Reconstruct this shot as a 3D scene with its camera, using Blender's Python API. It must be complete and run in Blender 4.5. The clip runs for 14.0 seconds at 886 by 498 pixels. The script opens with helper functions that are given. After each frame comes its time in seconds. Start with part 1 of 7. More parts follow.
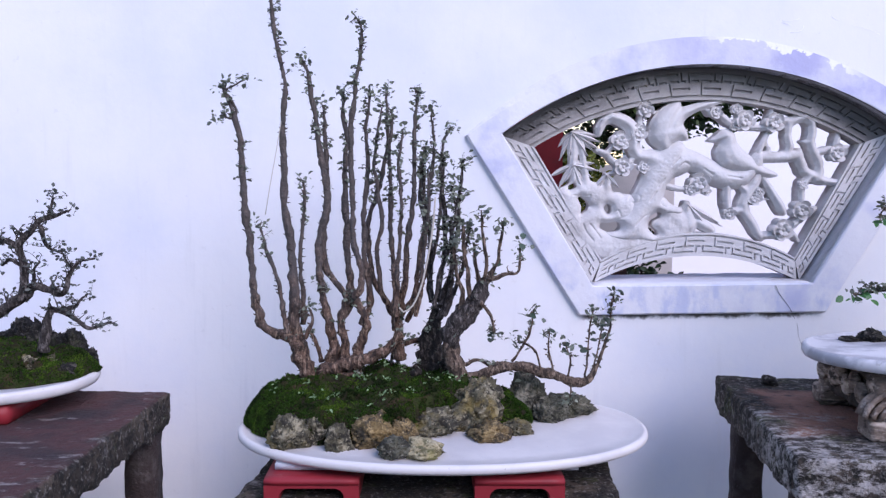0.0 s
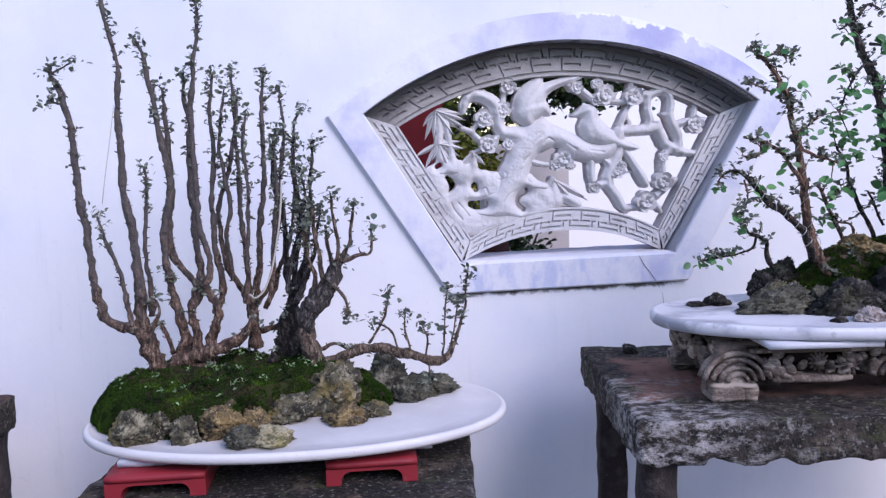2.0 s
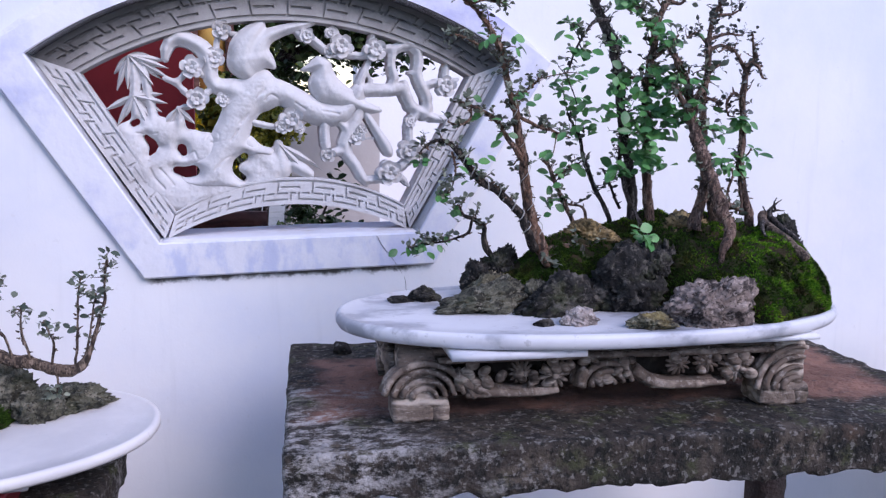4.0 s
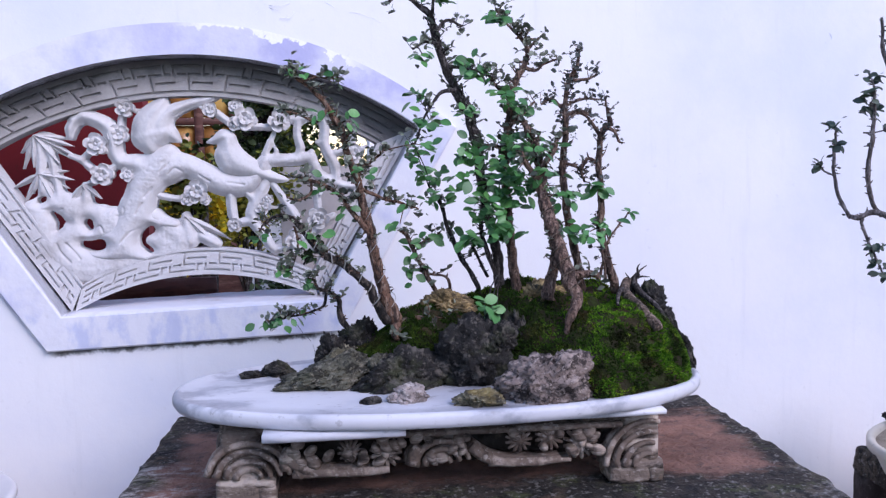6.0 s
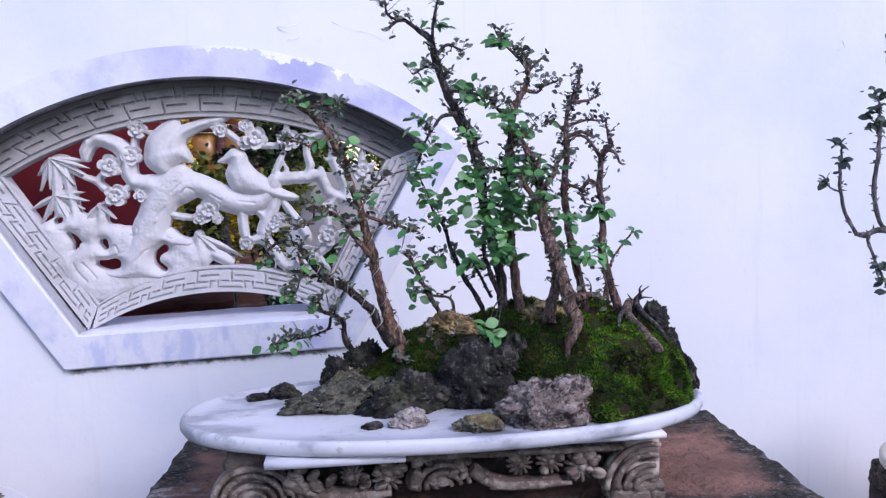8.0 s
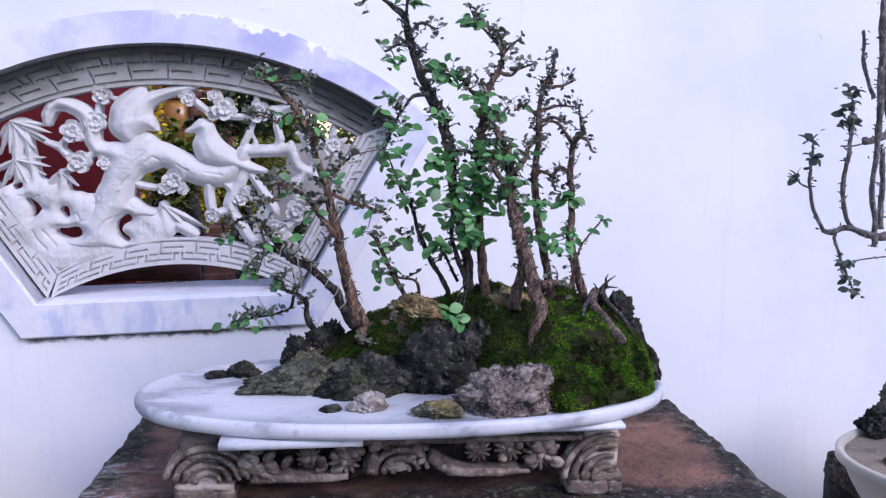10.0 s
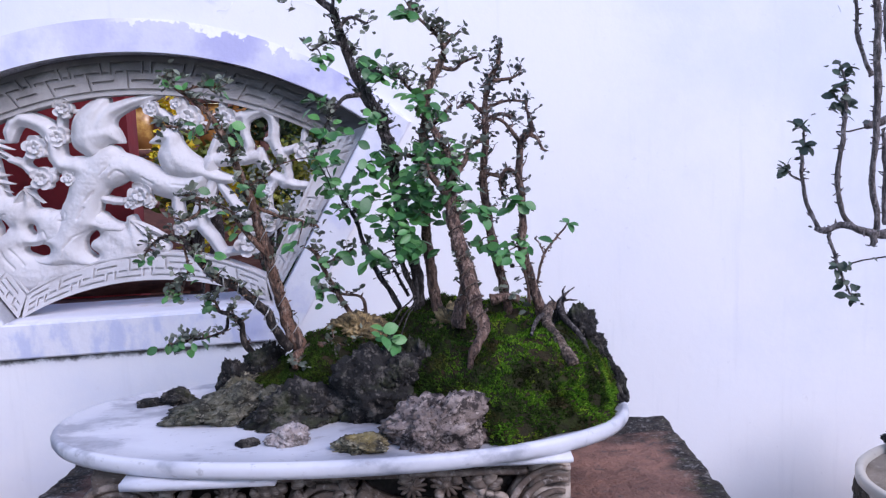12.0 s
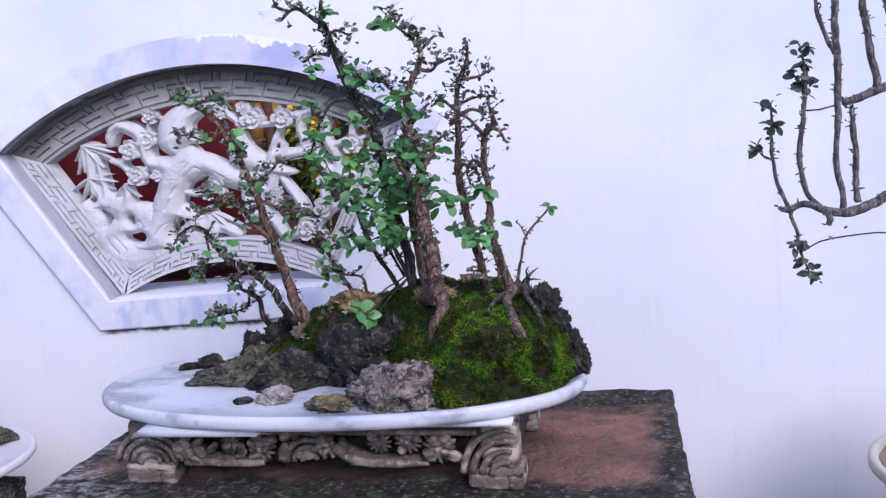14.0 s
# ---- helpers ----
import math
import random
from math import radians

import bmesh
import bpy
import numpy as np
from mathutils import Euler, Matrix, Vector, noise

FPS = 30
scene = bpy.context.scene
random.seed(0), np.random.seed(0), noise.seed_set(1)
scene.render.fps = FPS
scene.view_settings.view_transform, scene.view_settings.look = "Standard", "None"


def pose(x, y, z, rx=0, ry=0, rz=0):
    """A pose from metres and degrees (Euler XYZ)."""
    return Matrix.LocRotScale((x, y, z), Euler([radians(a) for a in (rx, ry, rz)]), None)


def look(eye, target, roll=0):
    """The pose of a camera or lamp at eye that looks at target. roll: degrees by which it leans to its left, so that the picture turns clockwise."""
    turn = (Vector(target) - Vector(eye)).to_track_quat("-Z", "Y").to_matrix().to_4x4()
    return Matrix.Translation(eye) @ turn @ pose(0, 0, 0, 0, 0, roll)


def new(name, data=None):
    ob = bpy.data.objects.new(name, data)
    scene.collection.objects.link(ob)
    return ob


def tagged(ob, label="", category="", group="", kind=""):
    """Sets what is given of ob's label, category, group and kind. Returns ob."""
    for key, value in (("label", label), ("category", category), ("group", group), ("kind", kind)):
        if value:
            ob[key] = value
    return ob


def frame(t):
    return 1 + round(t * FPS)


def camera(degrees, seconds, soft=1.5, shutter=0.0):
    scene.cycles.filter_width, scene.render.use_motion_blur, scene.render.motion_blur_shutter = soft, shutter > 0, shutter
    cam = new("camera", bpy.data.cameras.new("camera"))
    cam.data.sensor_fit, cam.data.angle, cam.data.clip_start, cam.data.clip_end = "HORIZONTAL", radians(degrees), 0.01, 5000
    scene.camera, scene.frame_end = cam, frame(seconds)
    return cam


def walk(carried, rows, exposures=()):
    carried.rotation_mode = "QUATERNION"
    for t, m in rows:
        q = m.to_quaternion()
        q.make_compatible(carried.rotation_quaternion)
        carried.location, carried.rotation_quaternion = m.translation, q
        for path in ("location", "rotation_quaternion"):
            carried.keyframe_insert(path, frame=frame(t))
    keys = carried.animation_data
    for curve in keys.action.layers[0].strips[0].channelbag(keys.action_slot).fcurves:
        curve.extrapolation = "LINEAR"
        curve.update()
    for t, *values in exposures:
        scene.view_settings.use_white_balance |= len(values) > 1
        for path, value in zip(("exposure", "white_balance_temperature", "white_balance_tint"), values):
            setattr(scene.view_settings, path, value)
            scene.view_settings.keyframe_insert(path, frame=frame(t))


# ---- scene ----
cam = camera(57.0, 14.0, soft=1.3)
PATH = [
    (0, (0.184, 0.447, 1.276), (0.218, 2.439, 1.096), 0.4),
    (0.5, (0.192, 0.437, 1.281), (0.212, 2.43, 1.118), -0.1),
    (1, (0.209, 0.431, 1.283), (0.222, 2.425, 1.127), -0.7),
    (1.5, (0.245, 0.431, 1.274), (0.293, 2.423, 1.097), -1.1),
    (2, (0.32, 0.457, 1.262), (0.539, 2.433, 1.047), -1.4),
    (2.5, (0.414, 0.527, 1.251), (0.776, 2.474, 0.972), -1.2),
    (3, (0.515, 0.621, 1.258), (0.97, 2.544, 0.95), -0.6),
    (3.5, (0.594, 0.667, 1.253), (1.13, 2.57, 0.947), 0.5),
    (4, (0.689, 0.687, 1.256), (1.225, 2.59, 0.952), 0.7),
    (6.5, (1.041, 0.619, 1.301), (1.425, 2.575, 1.13), -1.2),
    (7, (1.046, 0.622, 1.311), (1.421, 2.578, 1.138), -1.3),
    (7.5, (1.046, 0.619, 1.322), (1.394, 2.581, 1.145), -1.8),
    (8, (1.049, 0.611, 1.334), (1.389, 2.573, 1.141), -1.7),
    (10.5, (1.081, 0.641, 1.353), (1.486, 2.582, 1.094), 0.8),
    (11, (1.159, 0.67, 1.364), (1.554, 2.614, 1.109), 0.5),
    (11.5, (1.231, 0.7, 1.365), (1.552, 2.657, 1.108), -0.5),
    (12, (1.278, 0.707, 1.358), (1.503, 2.676, 1.087), -1.8),
    (12.5, (1.343, 0.689, 1.363), (1.414, 2.662, 1.046), -3.2),
    (13, (1.394, 0.665, 1.367), (1.269, 2.637, 1.054), -4.8),
    (13.5, (1.486, 0.626, 1.374), (1.237, 2.587, 1.068), -4.8),
    (14, (1.582, 0.576, 1.376), (1.375, 2.541, 1.065), -4.5),
]
EXPOSURE, KELVIN, TINT = 0.39, 5960, 29
walk(cam, [(t, look(eye, target, roll)) for t, eye, target, roll in PATH],
     exposures=[(0.0, EXPOSURE, KELVIN, TINT)])

# ---- world and sun: a bright, hazy day ----
SUN_UP, SUN_TURN = radians(38), radians(147)
world = bpy.data.worlds.new("sky")
scene.world = world
world.use_nodes = True
wn = world.node_tree
sky = wn.nodes.new("ShaderNodeTexSky")
sky.sky_type, sky.sun_disc = "NISHITA", False
sky.sun_elevation, sky.sun_rotation = SUN_UP, SUN_TURN
sky.dust_density, sky.air_density, sky.ozone_density = 0.3, 1.6, 2.4
wn.nodes["Background"].inputs["Strength"].default_value = 0.165
wn.links.new(sky.outputs["Color"], wn.nodes["Background"].inputs["Color"])
sun = new("sun", bpy.data.lights.new("sun", "SUN"))
sun.data.energy, sun.data.angle, sun.data.color = 1.95, radians(34), (1.0, 0.93, 0.855)
sun.matrix_world = look((math.sin(SUN_TURN) * math.cos(SUN_UP), math.cos(SUN_TURN) * math.cos(SUN_UP), math.sin(SUN_UP)), (0, 0, 0))

# ---- materials ----


def mix_node(n, a, b, fac):
    """A colour mix of two sockets or colours by a socket or number."""
    m = n.nodes.new("ShaderNodeMix")
    m.data_type = "RGBA"
    for slot, v in ((0, fac), (6, a), (7, b)):
        if isinstance(v, bpy.types.NodeSocket):
            n.links.new(v, m.inputs[slot])
        else:
            m.inputs[slot].default_value = v if slot == 0 else (*v, 1)
    return m.outputs[2]


def noise_mask(n, at, scale, low, high, detail=8.0, rough=0.6, stretch=None):
    if stretch:
        mp = n.nodes.new("ShaderNodeMapping")
        mp.inputs["Scale"].default_value = stretch
        n.links.new(at, mp.inputs["Vector"])
        at = mp.outputs[0]
    t = n.nodes.new("ShaderNodeTexNoise")
    t.inputs["Scale"].default_value, t.inputs["Detail"].default_value, t.inputs["Roughness"].default_value = scale, detail, rough
    n.links.new(at, t.inputs["Vector"])
    return ramp(n, t.outputs["Fac"], low, high), t.outputs["Fac"]


def ramp(n, value, low, high):
    r = n.nodes.new("ShaderNodeMapRange")
    r.interpolation_type = "SMOOTHSTEP"
    r.inputs["From Min"].default_value, r.inputs["From Max"].default_value = low, high
    n.links.new(value, r.inputs["Value"])
    return r.outputs[0]


def maths(n, op, a, b=0.0):
    m = n.nodes.new("ShaderNodeMath")
    m.operation = op
    for i, v in enumerate((a, b)):
        if isinstance(v, bpy.types.NodeSocket):
            n.links.new(v, m.inputs[i])
        else:
            m.inputs[i].default_value = v
    return m.outputs[0]


def material(name, base, layers=(), rough=0.8, bumps=((60, 0.3),), stretch=None, island=0.0, spread=0.0, metal=0.0, gloss=0.35, extra=None):
    """base colour; layers of (colour, noise scale, low, high, strength); bumps of (scale, strength)."""
    m = bpy.data.materials.new(name)
    m.use_nodes = True
    n = m.node_tree
    b = n.nodes["Principled BSDF"]
    at = n.nodes.new("ShaderNodeTexCoord").outputs["Object"]
    colour = None
    for c, scale, low, high, strength in layers:
        mask, _ = noise_mask(n, at, scale, low, high, stretch=stretch)
        colour = mix_node(n, colour if colour else base, c, maths(n, "MULTIPLY", mask, strength))
    if extra:
        colour = extra(n, at, colour if colour else base)
    if island or spread:
        hsv = n.nodes.new("ShaderNodeHueSaturation")
        if island:
            which = n.nodes.new("ShaderNodeNewGeometry").outputs["Random Per Island"]
        else:
            which = n.nodes.new("ShaderNodeObjectInfo").outputs["Random"]
        amount = island or spread
        n.links.new(maths(n, "ADD", maths(n, "MULTIPLY", which, 2 * amount), 1 - amount), hsv.inputs["Value"])
        n.links.new(maths(n, "ADD", maths(n, "MULTIPLY", which, -0.06 * amount), 0.5 + 0.03 * amount), hsv.inputs["Hue"])
        if colour:
            n.links.new(colour, hsv.inputs["Color"])
        else:
            hsv.inputs["Color"].default_value = (*base, 1)
        colour = hsv.outputs[0]
    if colour:
        n.links.new(colour, b.inputs["Base Color"])
    else:
        b.inputs["Base Color"].default_value = (*base, 1)
    b.inputs["Roughness"].default_value, b.inputs["Metallic"].default_value = rough, metal
    b.inputs["Specular IOR Level"].default_value = gloss
    normal = None
    for scale, strength, *cells in bumps:
        t = n.nodes.new("ShaderNodeTexVoronoi" if cells else "ShaderNodeTexNoise")
        t.inputs["Scale"].default_value = scale
        if not cells:
            t.inputs["Detail"].default_value = 6
        n.links.new(at, t.inputs["Vector"])
        bp = n.nodes.new("ShaderNodeBump")
        bp.inputs["Strength"].default_value, bp.inputs["Distance"].default_value = strength, 0.6 / scale
        n.links.new(t.outputs[0], bp.inputs["Height"])
        if normal:
            n.links.new(normal, bp.inputs["Normal"])
        normal = bp.outputs[0]
    if normal:
        n.links.new(normal, b.inputs["Normal"])
    return m


def flaked(n, at, colour):
    """White wall paint that laps over the upper edge of the surround in ragged patches."""
    at = n.nodes.new("ShaderNodeNewGeometry").outputs["Position"]
    sep = n.nodes.new("ShaderNodeSeparateXYZ")
    n.links.new(at, sep.inputs[0])
    dx = maths(n, "SUBTRACT", sep.outputs[0], FAN_X)
    dz = maths(n, "SUBTRACT", sep.outputs[2], ARC_Z)
    far = maths(n, "SQRT", maths(n, "ADD", maths(n, "MULTIPLY", dx, dx), maths(n, "MULTIPLY", dz, dz)))
    _, ragged = noise_mask(n, at, 26, 0, 1, detail=5, rough=0.65)
    edge = maths(n, "ADD", far, maths(n, "MULTIPLY", maths(n, "SUBTRACT", ragged, 0.5), 0.11))
    where = maths(n, "MULTIPLY", maths(n, "MULTIPLY", ramp(n, sep.outputs[0], 0.80, 0.90), maths(n, "SUBTRACT", 1.0, ramp(n, sep.outputs[0], 1.16, 1.24))), ramp(n, sep.outputs[2], 1.30, 1.40))
    sharp = maths(n, "MULTIPLY", maths(n, "GREATER_THAN", edge, ARC_OUT - 0.006), where)
    violet = maths(n, "MULTIPLY", ramp(n, maths(n, "ADD", sep.outputs[2], maths(n, "MULTIPLY", ragged, 0.08)), 1.38, 1.54), ramp(n, sep.outputs[0], 0.55, 0.95))
    colour = mix_node(n, colour, (0.37, 0.37, 0.60), maths(n, "MULTIPLY", violet, maths(n, "ADD", 0.35, maths(n, "MULTIPLY", noise_mask(n, at, 7, 0.42, 0.62)[0], 0.5))))
    foot = maths(n, "SUBTRACT", 1.0, ramp(n, sep.outputs[2], 1.005, 1.03))
    blots, _ = noise_mask(n, at, 9, 0.46, 0.60, detail=6, stretch=(1.3, 1, 0.7))
    colour = mix_node(n, colour, (0.36, 0.42, 0.66), maths(n, "MULTIPLY", maths(n, "MULTIPLY", foot, blots), 0.55))
    return mix_node(n, colour, (0.82, 0.82, 0.84), sharp)


FAN_X, ARC_Z, ARC_OUT = 0.845, 0.785, 0.823


def soot_and_shade(n, at, colour):
    """Soot, mouldy dirt and painted-in shade under the arch, ragged below."""
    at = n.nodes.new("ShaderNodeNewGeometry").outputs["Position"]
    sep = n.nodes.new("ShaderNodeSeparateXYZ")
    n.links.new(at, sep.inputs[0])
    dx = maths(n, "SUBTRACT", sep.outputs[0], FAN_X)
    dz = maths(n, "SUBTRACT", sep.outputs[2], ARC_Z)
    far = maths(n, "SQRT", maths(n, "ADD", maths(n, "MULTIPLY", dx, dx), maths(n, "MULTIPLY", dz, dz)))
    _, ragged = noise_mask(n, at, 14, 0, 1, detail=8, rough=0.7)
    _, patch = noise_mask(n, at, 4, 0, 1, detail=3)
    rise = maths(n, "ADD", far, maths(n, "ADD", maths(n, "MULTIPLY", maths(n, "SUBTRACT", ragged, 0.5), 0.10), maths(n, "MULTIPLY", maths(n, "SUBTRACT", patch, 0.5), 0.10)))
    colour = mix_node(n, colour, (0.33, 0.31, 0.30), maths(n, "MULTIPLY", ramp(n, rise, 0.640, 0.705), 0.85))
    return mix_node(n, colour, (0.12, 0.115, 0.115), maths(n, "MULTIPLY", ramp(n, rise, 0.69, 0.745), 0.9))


def mould_and_shadow(n, at, colour):
    """A mouldy black line and painted shadow under the surround's foot, faint runs below."""
    sep = n.nodes.new("ShaderNodeSeparateXYZ")
    n.links.new(at, sep.inputs[0])
    _, speck = noise_mask(n, at, 30, 0, 1, detail=6, rough=0.7)
    high = maths(n, "SUBTRACT", sep.outputs[2], maths(n, "MULTIPLY", maths(n, "SUBTRACT", sep.outputs[0], FAN_X), 0.0175))
    ragged = maths(n, "ADD", high, maths(n, "MULTIPLY", maths(n, "SUBTRACT", speck, 0.5), 0.04))
    under = ramp(n, ragged, 0.930, 0.942)
    span = maths(n, "MULTIPLY", ramp(n, sep.outputs[0], 0.545, 0.57), maths(n, "SUBTRACT", 1.0, ramp(n, sep.outputs[0], 1.10, 1.15)))
    stop = maths(n, "LESS_THAN", high, 0.95)
    dark = maths(n, "MULTIPLY", maths(n, "MULTIPLY", under, span), stop)
    colour = mix_node(n, colour, (0.10, 0.095, 0.09), dark)
    runs, _ = noise_mask(n, at, 6, 0.55, 0.8, stretch=(6, 1, 0.5))
    return mix_node(n, colour, (0.66, 0.67, 0.70), maths(n, "MULTIPLY", runs, 0.4))


M_WALL = material("white_limewash", (0.80, 0.80, 0.82), [((0.64, 0.675, 0.79), 0.9, 0.44, 0.66, 0.8), ((0.80, 0.79, 0.80), 2.3, 0.5, 0.7, 0.6), ((0.70, 0.70, 0.73), 6, 0.58, 0.8, 0.3), ((0.66, 0.66, 0.68), 45, 0.66, 0.72, 0.35)], 0.9, ((7, 0.03), (60, 0.03), (240, 0.06)), extra=mould_and_shadow)
M_SURROUND = material("lilac_grey_plaster", (0.72, 0.72, 0.77), [((0.46, 0.48, 0.68), 7, 0.48, 0.72, 0.8), ((0.78, 0.78, 0.81), 11, 0.52, 0.72, 0.6), ((0.55, 0.55, 0.60), 60, 0.62, 0.72, 0.3)], 0.85, ((14, 0.10), (160, 0.10)), extra=flaked)
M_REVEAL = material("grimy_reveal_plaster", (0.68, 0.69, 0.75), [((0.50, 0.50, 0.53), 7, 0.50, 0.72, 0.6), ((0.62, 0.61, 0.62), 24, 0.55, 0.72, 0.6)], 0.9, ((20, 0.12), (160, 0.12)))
# the arch's shade is put into this soffit colour along with the soot
M_SOFFIT = material("sooty_shaded_soffit", (0.17, 0.16, 0.17), [((0.08, 0.075, 0.075), 9, 0.45, 0.7, 0.7), ((0.30, 0.29, 0.30), 30, 0.55, 0.72, 0.6)], 0.9, ((20, 0.12), (160, 0.12)))
M_SILL = material("weathered_sill_plaster", (0.68, 0.68, 0.73), [((0.50, 0.45, 0.42), 9, 0.52, 0.70, 0.6), ((0.74, 0.74, 0.80), 24, 0.5, 0.7, 0.5)], 0.85, ((30, 0.15), (160, 0.12)))
M_LATTICE = material("whitewashed_carving", (0.595, 0.58, 0.58), [((0.42, 0.40, 0.39), 13, 0.48, 0.70, 0.8), ((0.68, 0.68, 0.70), 50, 0.55, 0.7, 0.5), ((0.30, 0.29, 0.29), 110, 0.64, 0.72, 0.4)], 0.85, ((40, 0.10), (130, 0.14), (400, 0.12)))
# copy of the carving for the top border, darkened by soot and painted-in shade
M_LATTICE_SOOT_SHADE = material("soot_and_shade_carving", (0.50, 0.485, 0.475), [((0.40, 0.38, 0.37), 13, 0.46, 0.70, 0.7), ((0.68, 0.68, 0.70), 50, 0.55, 0.7, 0.5), ((0.30, 0.29, 0.29), 110, 0.60, 0.70, 0.5)], 0.88, ((40, 0.12), (130, 0.18), (400, 0.15)), extra=soot_and_shade)
M_MARBLE = material("white_marble", (0.64, 0.64, 0.675), [((0.47, 0.48, 0.52), 4, 0.43, 0.60, 0.80), ((0.27, 0.28, 0.32), 9, 0.51, 0.61, 0.80), ((0.54, 0.54, 0.59), 20, 0.50, 0.66, 0.5), ((0.30, 0.29, 0.30), 70, 0.62, 0.68, 0.5)], 0.5, ((60, 0.04), (220, 0.04)), stretch=(0.7, 1.3, 1.0), gloss=0.45)
M_MARBLE_PLAIN = material("plain_white_marble", (0.67, 0.645, 0.64), [((0.54, 0.52, 0.53), 5, 0.46, 0.68, 0.7), ((0.56, 0.55, 0.56), 30, 0.56, 0.70, 0.4), ((0.20, 0.18, 0.17), 120, 0.68, 0.72, 0.6)], 0.5, ((60, 0.04), (220, 0.04)), gloss=0.45)


def slab_skin(paint=None, turn=0.0, span=(0.47, 0.150, 0.005), flakes=(11, 0.63)):
    """Crust and growth on a concrete slab; paint adds a worn coat on its upper face, ragged at the rim."""
    def skin(n, at, colour):
        sep = n.nodes.new("ShaderNodeSeparateXYZ")
        turned = n.nodes.new("ShaderNodeVectorRotate")
        turned.inputs["Angle"].default_value = -radians(turn)
        n.links.new(at, turned.inputs["Vector"])
        n.links.new(turned.outputs[0], sep.inputs[0])
        face = n.nodes.new("ShaderNodeSeparateXYZ")
        n.links.new(n.nodes.new("ShaderNodeNewGeometry").outputs["Normal"], face.inputs[0])
        _, blot = noise_mask(n, at, 9, 0, 1, detail=9, rough=0.7, stretch=(0.6, 1, 1))
        fine, _ = noise_mask(n, at, 55, 0.46, 0.58, detail=10, rough=0.8, stretch=(0.5, 1, 1))
        if paint:
            gap = maths(n, "MAXIMUM", maths(n, "SUBTRACT", maths(n, "ABSOLUTE", sep.outputs[0]), span[0]), maths(n, "SUBTRACT", maths(n, "ABSOLUTE", maths(n, "SUBTRACT", sep.outputs[1], span[2])), span[1]))
            gap = maths(n, "ADD", gap, maths(n, "MULTIPLY", maths(n, "SUBTRACT", blot, 0.5), 0.20))
            coat = maths(n, "MULTIPLY", maths(n, "SUBTRACT", 1.0, ramp(n, gap, -0.035, 0.02)), ramp(n, face.outputs[2], 0.6, 0.9))
            tone = mix_node(n, paint[0], paint[1], noise_mask(n, at, 8, 0.42, 0.66)[0])
            tone = mix_node(n, tone, (0.05, 0.042, 0.038), maths(n, "MULTIPLY", noise_mask(n, at, 30, 0.54, 0.66, rough=0.75)[0], 0.75))
            tone = mix_node(n, tone, (0.30, 0.27, 0.26), maths(n, "MULTIPLY", noise_mask(n, at, flakes[0], flakes[1], flakes[1] + 0.05, detail=9, rough=0.7, stretch=(0.35, 1.2, 1))[0], 0.6))
            colour = mix_node(n, colour, tone, coat)
        near = maths(n, "ADD", maths(n, "ADD", sep.outputs[0], maths(n, "MULTIPLY", sep.outputs[1], 0.9)), maths(n, "MULTIPLY", maths(n, "SUBTRACT", blot, 0.5), 1.1))
        near = maths(n, "SUBTRACT", 1.0, ramp(n, near, -0.68, -0.42))
        crust = maths(n, "MULTIPLY", maths(n, "MAXIMUM", near, maths(n, "MULTIPLY", ramp(n, blot, 0.56, 0.64), 0.5)), fine)
        return mix_node(n, colour, (0.35, 0.335, 0.325), crust)
    return skin


def slab_stone(name, **kw):
    return material(name, (0.034, 0.027, 0.022), [((0.095, 0.076, 0.058), 12, 0.48, 0.64, 0.8), ((0.013, 0.012, 0.010), 8, 0.49, 0.60, 0.9), ((0.050, 0.058, 0.022), 17, 0.53, 0.66, 0.75), ((0.12, 0.075, 0.05), 8, 0.60, 0.72, 0.6), ((0.008, 0.008, 0.007), 65, 0.50, 0.60, 0.8), ((0.26, 0.245, 0.225), 120, 0.56, 0.63, 0.5), ((0.006, 0.006, 0.006), 48, 0.56, 0.62, 0.8)], 0.92, ((26, 0.5), (90, 0.9), (240, 0.9)), extra=slab_skin(**kw))


M_CONCRETE = slab_stone("weathered_concrete")
M_SLAB_RED = slab_stone("concrete_with_worn_red_paint", paint=((0.25, 0.130, 0.095), (0.13, 0.068, 0.052)), turn=-6.2)
M_SLAB_OLD = slab_stone("concrete_with_traces_of_paint", paint=((0.072, 0.032, 0.032), (0.034, 0.024, 0.027)), turn=-2.5, span=(0.52, 0.32, 0.0), flakes=(22, 0.60))
M_LEG = material("dark_mossy_concrete", (0.036, 0.026, 0.025), [((0.085, 0.072, 0.068), 20, 0.5, 0.68, 0.7), ((0.018, 0.017, 0.016), 9, 0.5, 0.7, 0.7), ((0.13, 0.11, 0.10), 90, 0.60, 0.68, 0.5)], 0.92, ((30, 0.5), (120, 0.7)))
M_WOOD = material("carved_weathered_wood", (0.155, 0.118, 0.094), [((0.50, 0.42, 0.35), 22, 0.45, 0.62, 0.9), ((0.020, 0.014, 0.011), 34, 0.48, 0.62, 0.9), ((0.40, 0.35, 0.31), 110, 0.58, 0.66, 0.6), ((0.03, 0.04, 0.02), 14, 0.58, 0.7, 0.6)], 0.75, ((60, 0.5), (220, 0.5)), stretch=(0.5, 1.0, 2.0))
# the shade in the recess behind the carvings is put into this darker wood
M_WOOD_DARK = material("shade_dark_wood", (0.045, 0.035, 0.028), [((0.14, 0.11, 0.09), 30, 0.50, 0.66, 0.7), ((0.012, 0.010, 0.008), 24, 0.46, 0.62, 0.8)], 0.8, ((60, 0.5), (220, 0.5)))
